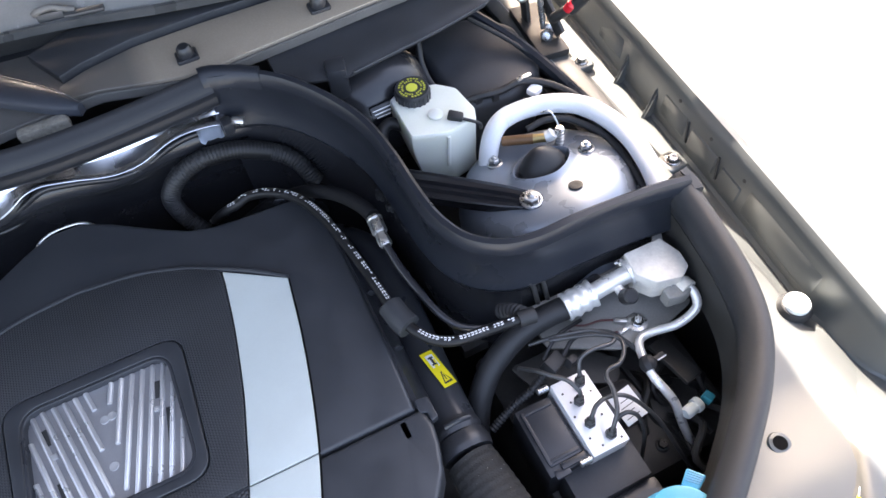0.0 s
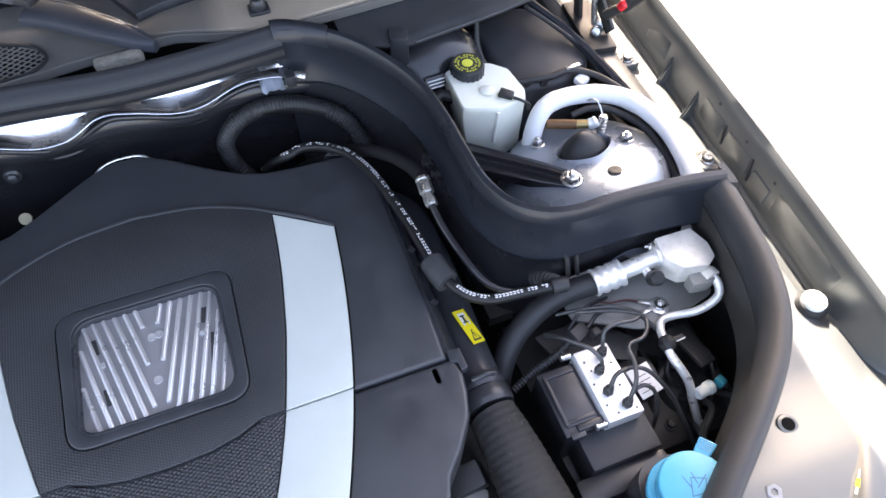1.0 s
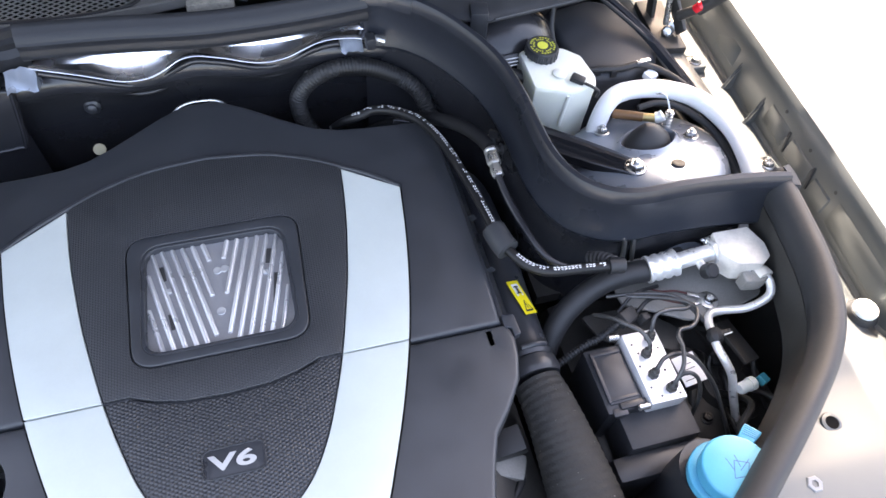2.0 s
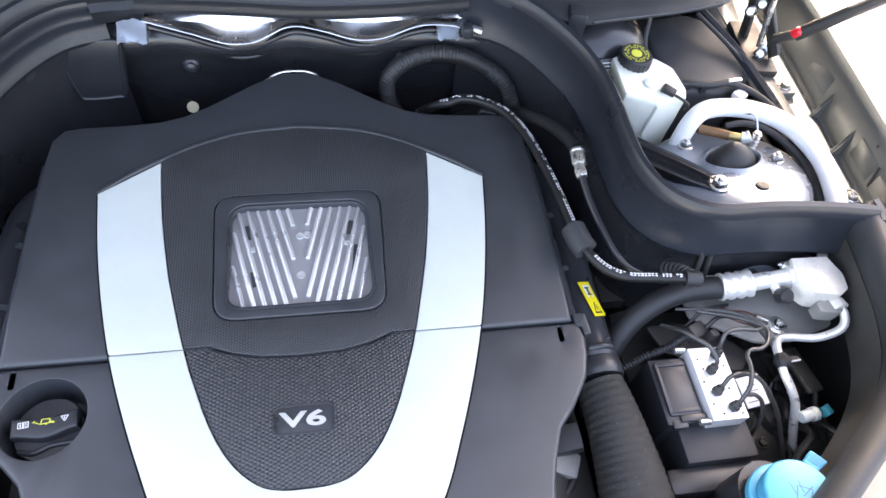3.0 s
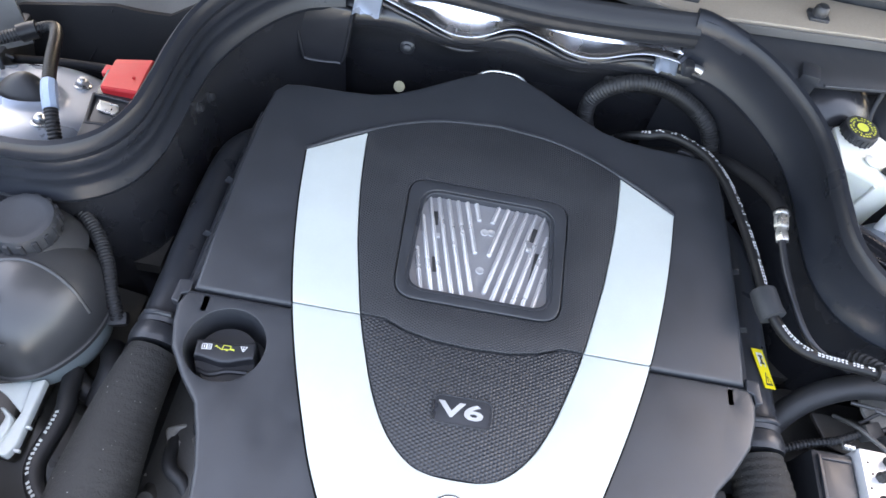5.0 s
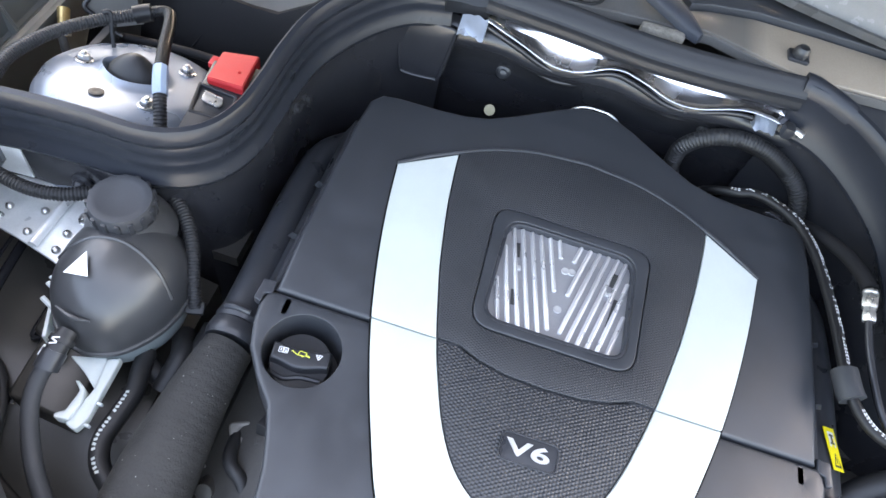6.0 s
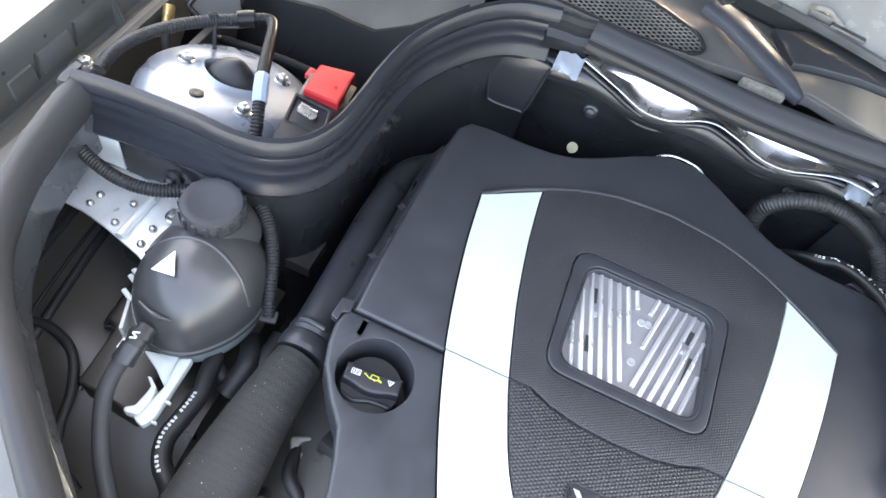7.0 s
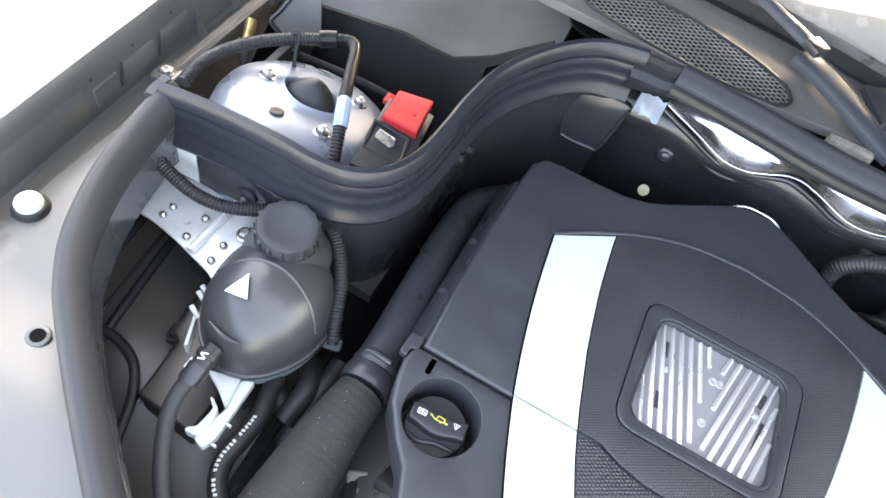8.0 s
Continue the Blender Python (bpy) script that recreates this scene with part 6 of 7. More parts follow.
bm = tube([(-0.495, -0.086, 0.834), (-0.474, -0.092, 0.835), (-0.456, -0.090, 0.834)], 0.0028, 8, 6, radii=[0.0008, 0.003, 0.0008])
part("moulded_ridge", bm, "black_satin", tk)
tri = [Vector((-0.4935, -0.0605, 0.8608)), Vector((-0.4690, -0.0575, 0.8624)), Vector((-0.4845, -0.0325, 0.8638))]
bm = bmesh.new()
skin(bm, [[v + Vector((0, 0, 0.0004)) for v in tri], [v + Vector((0, 0, 0.0014)) for v in tri]])
part("warning_triangle", bm, "print", tk, "white triangular warning mark")
bars(tk, "zincplate", [((-0.4830, -0.0545, 0.8637), 0.010, 0.0022, (1, 0.2, 0.06), (-0.05, -0.12, 1)), ((-0.4830, -0.0470, 0.8643), 0.006, 0.0030, (0.4, 1, 0), (-0.05, -0.12, 1))], "triangle_print")
port = part("hose_port", tube([(-0.478, -0.100, 0.815), (-0.479, -0.112, 0.814), (-0.480, -0.124, 0.811)], 0.0105, 16, 4), "hose", tk)
part("port_ring", tube([(-0.479, -0.108, 0.8145), (-0.4793, -0.114, 0.8135)], 0.0128, 18, 2), "hose", port)
bars(port, "print", [((-0.4795, -0.1135 - 0.003 * k, 0.8272 - 0.0004 * k), 0.007, 0.0015, (1, 0.4 * (-1) ** k, 0), (0, -0.15, 1)) for k in range(3)])

ov = thing("overflow_hose", "grey-black overflow hose from the coolant tank", "hose", (-0.46, -0.2, 0.68))
part("clamp", tube([(-0.4803, -0.122, 0.811), (-0.4810, -0.132, 0.808), (-0.4815, -0.140, 0.805)], 0.0122, 16, 4), "black", ov)
part("hose", tube([(-0.481, -0.130, 0.808), (-0.4835, -0.150, 0.802), (-0.480, -0.172, 0.795), (-0.467, -0.197, 0.788), (-0.447, -0.225, 0.780), (-0.418, -0.254, 0.770), (-0.385, -0.285, 0.750)], 0.0084, 16, 8), "rubber2", ov)
part("pale_mark", box((-0.4905, -0.126, 0.812), (0.003, 0.012, 0.008), 0.0008), "pale", ov)

wb = thing("hose_bracket", "white plastic hose bracket under the coolant tank", "bracket", (-0.45, -0.14, 0.745))
part("arm", plate(rounded([(-0.449, -0.100), (-0.436, -0.094), (-0.434, -0.142), (-0.433, -0.165), (-0.439, -0.179), (-0.452, -0.175), (-0.444, -0.134)], 0.003, 2), 0.758, 0.769, 0.002), "pale", wb)
part("web", plate(rounded([(-0.488, -0.108), (-0.450, -0.098), (-0.444, -0.134), (-0.466, -0.119)], 0.003, 2), 0.758, 0.765, 0.0015), "pale", wb)
part("jaw", plate(rounded([(-0.464, -0.133), (-0.460, -0.132), (-0.449, -0.139), (-0.4455, -0.152), (-0.448, -0.172), (-0.463, -0.174), (-0.464, -0.170), (-0.456, -0.164), (-0.454, -0.147), (-0.454, -0.141)], 0.0015, 2), 0.758, 0.774, 0.0015), "pale", wb)
for y in (-0.146, -0.170):
    part("nib", box((-0.4315, y, 0.764), (0.006, 0.003, 0.006), 0.001), "pale", wb)
for x, y in ((-0.538, -0.042), (-0.537, -0.050), (-0.532, -0.068)):
    part("pin", tube([(x + 0.008, y - 0.003, 0.782), (x, y, 0.786), (x - 0.007, y + 0.003, 0.788)], 0.003, 8, 3), "pale", wb)
part("side_strip", box((-0.528, -0.082, 0.762), (0.004, 0.04, 0.022), 0.001, rot(0, 0, 22)), "pale", wb)

# ---- wheel-house plate and conduits ----
ap = thing("apron_plate", "bare silver sheet metal plate with rivets behind the tank", "panel", (-0.61, 0.03, 0.78), kind="structure")
edge = [(-0.700, 0.000), (-0.700, 0.052), (-0.664, 0.074), (-0.545, 0.074), (-0.505, 0.060), (-0.505, 0.015), (-0.535, -0.034), (-0.545, -0.027), (-0.575, -0.018), (-0.607, -0.009), (-0.640, -0.002), (-0.665, 0.0)]
bm = plate(rounded(edge, 0.006, 3), 0.790, 0.794, 0.001)
bmesh.ops.rotate(bm, cent=(-0.6, 0.03, 0.80), matrix=Matrix.Rotation(radians(-5), 3, "Y"), verts=bm.verts)
part("sheet", bm, "zincplate", ap)
for x, y, z in ((-0.634, 0.024, 0.797), (-0.636, 0.009, 0.797), (-0.593, 0.030, 0.800), (-0.595, -0.001, 0.7995), (-0.553, 0.010, 0.803), (-0.552, -0.013, 0.803)):
    part("rivet", lathe([(0, 0), (0.005, 0), (0.004, 0.003), (0.002, 0.0045), (0, 0.0045)], (x, y, z - 0.003), 14), "steel", ap)
hexbolt((-0.540, 0.033, 0.8045), r=0.007, parent=ap, stud=0.006)
part("upturn", box((-0.667, 0.067, 0.828), (0.072, 0.003, 0.064), 0.001, rot(0, 0, 3)), "zincplate", ap)
part("fold", tube([(-0.576, 0.066, 0.8005), (-0.577, 0.03, 0.8005), (-0.578, -0.016, 0.8005)], 0.0055, 10, 3), "zincplate", ap)
bm = box((-0.565, 0.0745, 0.815), (0.13, 0.004, 0.066), 0.001)
part("upright", bm, "firewall", ap)
part("dark_flap", plate(rounded([(-0.634, 0.0765), (-0.628, 0.068), (-0.50, 0.068), (-0.50, 0.0765)], 0.001, 2), 0.796, 0.857, 0.001), "firewall", ap)

cd = thing("wiring_conduit", "black corrugated wiring conduit curving round the coolant tank", "conduit", (-0.55, 0.05, 0.78))
CON = [(-0.676, 0.062, 0.845), (-0.672, 0.050, 0.846), (-0.650, 0.037, 0.845), (-0.608, 0.030, 0.838), (-0.570, 0.036, 0.834), (-0.535, 0.056, 0.832), (-0.505, 0.082, 0.832), (-0.470, 0.088, 0.830), (-0.438, 0.068, 0.822), (-0.414, 0.036, 0.810), (-0.400, 0.005, 0.795), (-0.388, -0.018, 0.778)]
part("tube", tube(CON, 0.0076, 16, 8, 0.0038, 0.0010), "hose", cd)
part("clip", box((-0.389, -0.016, 0.776), (0.022, 0.016, 0.014), 0.005, rot(20, 0, 15)), "hose", cd)
part("grommet", box((-0.677, 0.062, 0.842), (0.024, 0.018, 0.020), 0.004), "hose", cd)
part("bright_tie", box((-0.475, 0.066, 0.838), (0.045, 0.006, 0.004), 0.001, rot(0, 0, -18)), "steel", cd)

# ribbed duct below the fender
du = thing("intake_shroud", "black plastic shroud with long ribs beside the tank", "shroud", (-0.60, -0.12, 0.60))
bm = bmesh.new()
skin(bm, [[Vector((x, y, float(np.interp(x, (-0.72, -0.68, -0.63, -0.57, -0.52, -0.42), (0.735, 0.728, 0.720, 0.708, 0.690, 0.66))) - 0.25 * max(0, -0.12 - y))) for y in (0.075, 0.0, -0.08, -0.12, -0.16, -0.24, -0.34)] + [Vector((x, y, 0.58)) for y in (-0.34, -0.24, -0.16, -0.12, -0.08, 0.0, 0.075)] for x in (-0.71, -0.68, -0.65, -0.63, -0.60, -0.57, -0.545, -0.52, -0.47, -0.42)])
part("body", bm, "shroud", du)
for a, b, r, h in (((-0.690, 0.07), (-0.668, -0.15), 0.0055, 0.729), ((-0.647, 0.07), (-0.619, -0.15), 0.0060, 0.7195), ((-0.660, 0.07), (-0.636, -0.15), 0.0022, 0.7235), ((-0.705, 0.07), (-0.688, -0.13), 0.003, 0.732)):
    p0, p1 = Vector((*a, h)), Vector((*b, h - 0.004))
    part("rib", tube([p0, p0 * 0.66 + p1 * 0.34 + Vector((0, 0, 0.005)), p0 * 0.33 + p1 * 0.67 + Vector((0, 0, 0.004)), p1], r, 12, 6), "firewall", du)
part("step", plate(rounded([(-0.566, -0.030), (-0.562, -0.082), (-0.548, -0.086), (-0.543, -0.158), (-0.470, -0.165), (-0.47, -0.02)], 0.005, 3), 0.68, 0.727, 0.004), "shroud", du)
part("step", tube([(-0.568, -0.028, 0.716), (-0.565, -0.084, 0.714), (-0.551, -0.089, 0.713), (-0.547, -0.160, 0.700)], 0.0035, 8, 4), "firewall", du)

single("shroud_cable", tube([(-0.675, -0.118, 0.726), (-0.642, -0.123, 0.724), (-0.616, -0.118, 0.723), (-0.586, -0.124, 0.721), (-0.565, -0.139, 0.718), (-0.547, -0.168, 0.712), (-0.535, -0.203, 0.706), (-0.516, -0.232, 0.700), (-0.480, -0.250, 0.695)], 0.0058, 12, 8), "hose", "thin black cable over the shroud", "cable")

ph = thing("coolant_hose", "black coolant hose with worn white print", "hose", (-0.42, -0.2, 0.68))
PH = [(-0.425, -0.070, 0.742), (-0.420, -0.095, 0.744), (-0.414, -0.118, 0.745), (-0.416, -0.148, 0.745), (-0.418, -0.175, 0.744), (-0.408, -0.197, 0.742), (-0.390, -0.212, 0.738), (-0.365, -0.235, 0.72)]
part("hose", tube(PH, 0.0105, 16, 8), "hose", ph)
pp = even(cr(PH, 10), 0.0045)
spots = []
for i in range(12, len(pp) - 12):
    d = (pp[i + 1] - pp[i - 1]).normalized()
    nn = Vector((-0.25, -0.2, 0.95))
    nn = (nn - d * nn.dot(d)).normalized()
    if i % 9:
        spots.append((pp[i] + nn * 0.0107, 0.0042, 0.0028, d.cross(nn) + d * 0.3 * (-1) ** i, nn))
bars(ph, "pale", spots)
for (a, b, c), r in ((((-0.405, -0.03, 0.72), (-0.39, -0.06, 0.735), (-0.395, -0.10, 0.72)), 0.014), (((-0.375, -0.015, 0.735), (-0.378, -0.06, 0.73), (-0.385, -0.12, 0.70)), 0.011), (((-0.45, -0.05, 0.70), (-0.42, -0.08, 0.725), (-0.39, -0.09, 0.70)), 0.012)):
    single("lower_hose", tube([a, b, c], r, 14, 6), "hose", "dark rubber hose low beside the engine", "hose", "lower hoses")

# ---- left strut compartment ----
rb = thing("jump_start_terminal", "black terminal box with a bright red cover", "terminal box", (-0.455, 0.23, 0.80))
Q = [Vector((-0.4885, 0.284, 0.874)), Vector((-0.4425, 0.293, 0.876)), Vector((-0.4305, 0.220, 0.890)), Vector((-0.4785, 0.222, 0.886))]
bm = bmesh.new()
ctr = sum(Q, Vector()) / 4
skin(bm, [[v + Vector((0, 0, -0.020)) for v in Q], [v + Vector((0, 0, -0.002)) for v in Q], [ctr + (v - ctr) * 0.965 for v in Q]])
bmesh.ops.bevel(bm, geom=bm.edges[:], offset=0.0012, segments=2, affect="EDGES")
rc = part("cover", bm, "red", rb, "bright red hinged plastic cover", sharp=30)
part("cover_nib", lathe([(0, 0), (0.002, 0), (0.0015, 0.002), (0, 0.002)], (-0.448, 0.247, 0.8845), 10), "red", rc)
for k in (0.3, 0.7):
    p = Q[1] * (1 - k) + Q[2] * k
    part("slot", box(p + Vector((0.0006, 0, -0.010)), (0.0015, 0.009, 0.002), 0.0003, rot(0, 0, 10)), "ink", rc)
part("hinge_tab", box((-0.492, 0.268, 0.866), (0.012, 0.016, 0.008), 0.002), "red", rb)
part("housing", box((-0.452, 0.205, 0.850), (0.062, 0.13, 0.055), 0.004, rot(-4, 0, 8)), "black", rb)
part("front_step", box((-0.447, 0.158, 0.855), (0.056, 0.05, 0.045), 0.004, rot(-4, 0, 10)), "black", rb)
part("well_rim", plate(rounded([(-0.486, 0.217), (-0.434, 0.214), (-0.424, 0.172), (-0.476, 0.168)], 0.003, 2), 0.872, 0.881, 0.001, holes=[rounded([(-0.482, 0.213), (-0.438, 0.210), (-0.429, 0.177), (-0.472, 0.173)], 0.002, 2)]), "black", rb)
part("contact", plate(rounded([(-0.472, 0.203), (-0.448, 0.199), (-0.444, 0.193), (-0.447, 0.186), (-0.470, 0.190)], 0.003, 3), 0.880, 0.8825, 0.0005), "steel", rb, "bright bent metal contact")
part("contact_leg", box((-0.460, 0.199, 0.876), (0.024, 0.0022, 0.016), 0.0006, rot(-25, 0, -8)), "steel", rb)

ch = thing("loom_conduit", "black corrugated loom bending over the strut tower", "conduit", (-0.6, 0.2, 0.86))
part("tube", tube([(-0.690, 0.126, 0.880), (-0.692, 0.160, 0.884), (-0.684, 0.200, 0.882), (-0.666, 0.238, 0.879), (-0.642, 0.268, 0.877), (-0.618, 0.290, 0.876), (-0.603, 0.300, 0.877)], 0.0076, 16, 8, 0.0038, 0.0010), "hose", ch)
part("joint", tube([(-0.613, 0.294, 0.876), (-0.604, 0.301, 0.877), (-0.595, 0.306, 0.878)], 0.0112, 16, 3), "print_hose", ch)
part("elbow", tube([(-0.598, 0.304, 0.878), (-0.584, 0.311, 0.880), (-0.571, 0.307, 0.884), (-0.556, 0.284, 0.893), (-0.535, 0.236, 0.904), (-0.521, 0.204, 0.909), (-0.514, 0.188, 0.910)], 0.0072, 16, 8, 0.0034, 0.0007), "print_hose", ch)
part("sleeve", tube([(-0.516, 0.193, 0.910), (-0.509, 0.177, 0.908), (-0.501, 0.160, 0.902)], 0.0086, 8, 4), "bluegrey", ch, "pale blue-grey plastic sleeve", sharp=30)
part("lower_tube", tube([(-0.503, 0.164, 0.904), (-0.496, 0.148, 0.896), (-0.489, 0.132, 0.884), (-0.483, 0.119, 0.865)], 0.0070, 16, 8, 0.0040, 0.0011), "hose", ch)
part("tie", tube([(-0.640, 0.271, 0.887), (-0.633, 0.276, 0.885), (-0.630, 0.266, 0.866), (-0.626, 0.256, 0.848)], 0.0028, 8, 5), "hose", ch)
bp2 = thing("bleed_pin", "small brass pin standing beside the rail", "pin", (-0.705, 0.258, 0.72))
part("pin", tube([(-0.710, 0.266, 0.826), (-0.714, 0.276, 0.832), (-0.718, 0.288, 0.838)], 0.0052, 12, 3, radii=[0.006, 0.006, 0.007]), "brass", bp2)
part("head", tube([(-0.717, 0.286, 0.837), (-0.722, 0.298, 0.844)], 0.0078, 12, 2), "brass", bp2)
part("collar", lathe([(0, 0), (0.011, 0), (0.011, 0.002), (0.007, 0.003), (0, 0.003)], (-0.7115, 0.270, 0.829), 18, rot(-40, 10, 0)), "steel", bp2, "bright steel collar")
part("stem", tube([(-0.711, 0.268, 0.830), (-0.708, 0.262, 0.80), (-0.705, 0.258, 0.715)], 0.006, 12, 4), "dark", bp2)

# rear box with a scooped front wall
lb2 = thing("cowl_box", "dark plastic cowl box with a scooped front wall", "cowl box", (-0.52, 0.45, 0.70), kind="structure")
xs = (-0.76, -0.70, -0.68, -0.61, -0.543, -0.502, -0.466, -0.415, -0.395, -0.376, -0.345)
zs = (0.775, 0.82, 0.829, 0.843, 0.856, 0.854, 0.856, 0.889, 0.908, 0.926, 0.955)
bm = bmesh.new()
skin(bm, [[Vector((x, 0.330 if x < -0.40 else 0.388, 0.70)), Vector((x, 0.392, z - 0.012)), Vector((x, 0.400, z)), Vector((x, 0.406, z)), Vector((x, 0.41, 0.70))] for x, z in zip(xs, zs)])
part("front_wall", bm, "matte_black", lb2)
bm = bmesh.new()
skin(bm, [[Vector((x, 0.404, min(z, 0.95) - 0.02)), Vector((x, 0.45, 0.846 + 0.05 * max(0, (x + 0.5)) * 4)), Vector((x, 0.56, 0.90 + 0.2 * max(0, x + 0.5))), Vector((x, 0.72, 0.955)), Vector((x, 0.72, 0.70)), Vector((x, 0.404, 0.70))] for x, z in zip(xs, zs)])
part("inner_shell", bm, "innershell", lb2, "dusty grey inner surface")
bm = bmesh.new()
Q4 = [Vector((-0.702, 0.316, 0.843)), Vector((-0.675, 0.319, 0.815)), Vector((-0.635, 0.336, 0.823)), Vector((-0.655, 0.361, 0.884)), Vector((-0.684, 0.346, 0.876))]
skin(bm, [Q4, [v + Vector((-0.002, 0.005, -0.001)) for v in Q4]])
part("side_shell", bm, "innershell", lb2, "grey side panel of the box")
part("side_edge", tube([(-0.686, 0.344, 0.878), (-0.696, 0.326, 0.856), (-0.7025, 0.314, 0.8435), (-0.690, 0.315, 0.830), (-0.675, 0.317, 0.814), (-0.660, 0.318, 0.806)], 0.0034, 10, 5), "firewall", lb2, "black edge strip")
part("fold", tube([(-0.545, 0.398, 0.852), (-0.56, 0.385, 0.82), (-0.585, 0.365, 0.78)], 0.0015, 8, 5), "matte_black", lb2)
part("side_trim", tube([(-0.672, 0.330, 0.795), (-0.664, 0.324, 0.799), (-0.592, 0.316, 0.816), (-0.526, 0.310, 0.826), (-0.47, 0.302, 0.83)], 0.0062, 10, 6), "matte_black", lb2)

# ---- cowl, grille, wiper, windscreen ----
cw = thing("cowl_panel", "dusty grey plastic cowl panel below the windscreen", "cowl panel", (0.1, 0.54, 0.93), kind="structure")
front_edge = [(-0.40, 0.478), (-0.25, 0.478), (-0.188, 0.478), (-0.116, 0.478), (-0.046, 0.487), (0.008, 0.495), (0.078, 0.499), (0.109, 0.502), (0.156, 0.488), (0.208, 0.474), (0.235, 0.471), (0.263, 0.472), (0.302, 0.476), (0.351, 0.480), (0.40, 0.484), (0.44, 0.488), (0.52, 0.494), (0.64, 0.502)]
back_edge = [(0.64, 0.58), (0.345, 0.58), (0.25, 0.60), (0.10, 0.625), (-0.07, 0.64), (-0.25, 0.645), (-0.40, 0.64)]
vent = rounded([(-0.040, 0.512), (-0.060, 0.490), (-0.15, 0.482), (-0.25, 0.489), (-0.345, 0.505), (-0.36, 0.56), (-0.30, 0.588), (-0.20, 0.588), (-0.11, 0.568), (-0.055, 0.543)], 0.02, 4)
part("panel", plate(front_edge + back_edge, 0.944, 0.954, 0.002, holes=[vent]), "cowl", cw)
part("front_lip", sweep([(x, y, 0.958) for x, y in front_edge], [(-0.0018, -0.012), (-0.0018, -0.001), (0.0, 0.0), (0.0018, -0.001), (0.0018, -0.012)], 6), "cowl", cw)
part("dusty_deck", plate(rounded([(0.060, 0.512), (0.110, 0.507), (0.156, 0.494), (0.208, 0.480), (0.235, 0.477), (0.263, 0.478), (0.302, 0.482), (0.351, 0.486), (0.40, 0.490), (0.44, 0.494), (0.52, 0.500), (0.62, 0.507), (0.62, 0.564), (0.40, 0.568), (0.257, 0.570), (0.165, 0.567), (0.100, 0.552), (0.068, 0.538)], 0.006, 3), 0.9545, 0.9595, 0.0015), "beige", cw, "thick beige dust on the plastic deck")
part("upper_deck", plate([(0.072, 0.548), (0.100, 0.560), (0.165, 0.575), (0.257, 0.578), (0.40, 0.576), (0.60, 0.572), (0.60, 0.612), (0.25, 0.618), (0.09, 0.636), (0.04, 0.610)], 0.952, 0.966, 0.002), "boxgrey", cw)
for x, y in ((0.224, 0.511), (0.405, 0.520)):
    f = thing("cowl_fastener", "black round fastener on a square base", "fastener", (x, y, 0.959), "cowl fasteners")
    part("base", plate(rounded([(x + a * 0.014, y + b * 0.012) for a, b in ((-1, -1), (1, -1), (1, 1), (-1, 1))], 0.004, 3), 0.958, 0.964, 0.0015), "black", f)
    part("head", lathe([(0, 0.962), (0.010, 0.962), (0.0105, 0.966), (0.0095, 0.974), (0.007, 0.977), (0, 0.978)], (x, y, 0), 24), "black", f)
single("foam_block", box((0.040, 0.477, 0.955), (0.060, 0.016, 0.018), 0.006, rot(0, 0, 2)), "foam", "beige crumbling foam block in the cowl gap", "foam")

gr = thing("air_intake_grille", "black lattice air intake grille in the cowl", "grille", (-0.2, 0.53, 0.938))
part("frame", plate(inset(vent, -0.001), 0.946, 0.957, 0.001, holes=[inset(vent, 0.003)]), "hose", gr)
# added near-black sheet: the shade behind the lattice, put in as colour
part("shade_sheet", plate(inset(vent, -0.004), 0.915, 0.920, 0.0), "void", gr)
inner = inset(vent, 0.002)


def inside(x, y):
    ok = False
    for (xa, ya), (xb, yb) in zip(inner, inner[1:] + inner[:1]):
        if (ya > y) != (yb > y) and x < (xb - xa) * (y - ya) / (yb - ya) + xa:
            ok = not ok
    return ok


for turn in (34, -34):
    bm = bmesh.new()
    d, nrm = Vector((math.cos(radians(turn)), math.sin(radians(turn)))), Vector((-math.sin(radians(turn)), math.cos(radians(turn))))
    for k in range(-38, 39):
        run = []
        for j in range(-130, 131):
            p = Vector((-0.2, 0.535)) + nrm * k * 0.0074 + d * j * 0.002
            if inside(p.x, p.y):
                run.append(p)
            if run and (not inside(p.x, p.y) or j == 130):
                a, b = run[0], run[-1]
                if (b - a).length > 0.003:
                    rg = []
                    for q in (a, b):
                        rg.append([Vector((*(q + nrm * u), z)) for u, z in ((-0.0006, 0.9522), (-0.0006, 0.9535), (0.0006, 0.9535), (0.0006, 0.9522))])
                    skin(bm, rg)
                run = []
    part("lattice", bm, "lattice", gr)

wp = thing("windscreen_wiper", "grey-black windscreen wiper arm resting on the cowl", "wiper", (0.05, 0.5, 0.96))
bm = bmesh.new()
mid = cr([(-0.054, 0.589, 0.977), (-0.016, 0.563, 0.979), (0.022, 0.529, 0.979), (0.058, 0.500, 0.975), (0.088, 0.480, 0.966)], 8)
rings = []
for i, p in enumerate(mid):
    t = (mid[min(i + 1, len(mid) - 1)] - mid[max(i - 1, 0)]).normalized()
    side = Vector((t.y, -t.x, 0)).normalized()
    f = i / (len(mid) - 1)
    half = float(np.interp(f, (0, 0.3, 0.6, 0.85, 1), (0.0215, 0.0205, 0.0175, 0.0125, 0.0055)))
    rings.append([p + side * half * u + Vector((0, 0, v)) for u, v in ((-1, -0.010), (-1, -0.001), (-0.93, 0.0012), (-0.5, 0.0035), (0.0, 0.0045), (0.5, 0.0040), (0.93, 0.0016), (1, -0.001), (1, -0.010))])
skin(bm, rings)
part("arm", bm, "wiperarm", wp, sharp=55)
part("joint", box((-0.048, 0.587, 0.994), (0.026, 0.026, 0.012), 0.003, rot(0, 0, 142)), "black", wp)
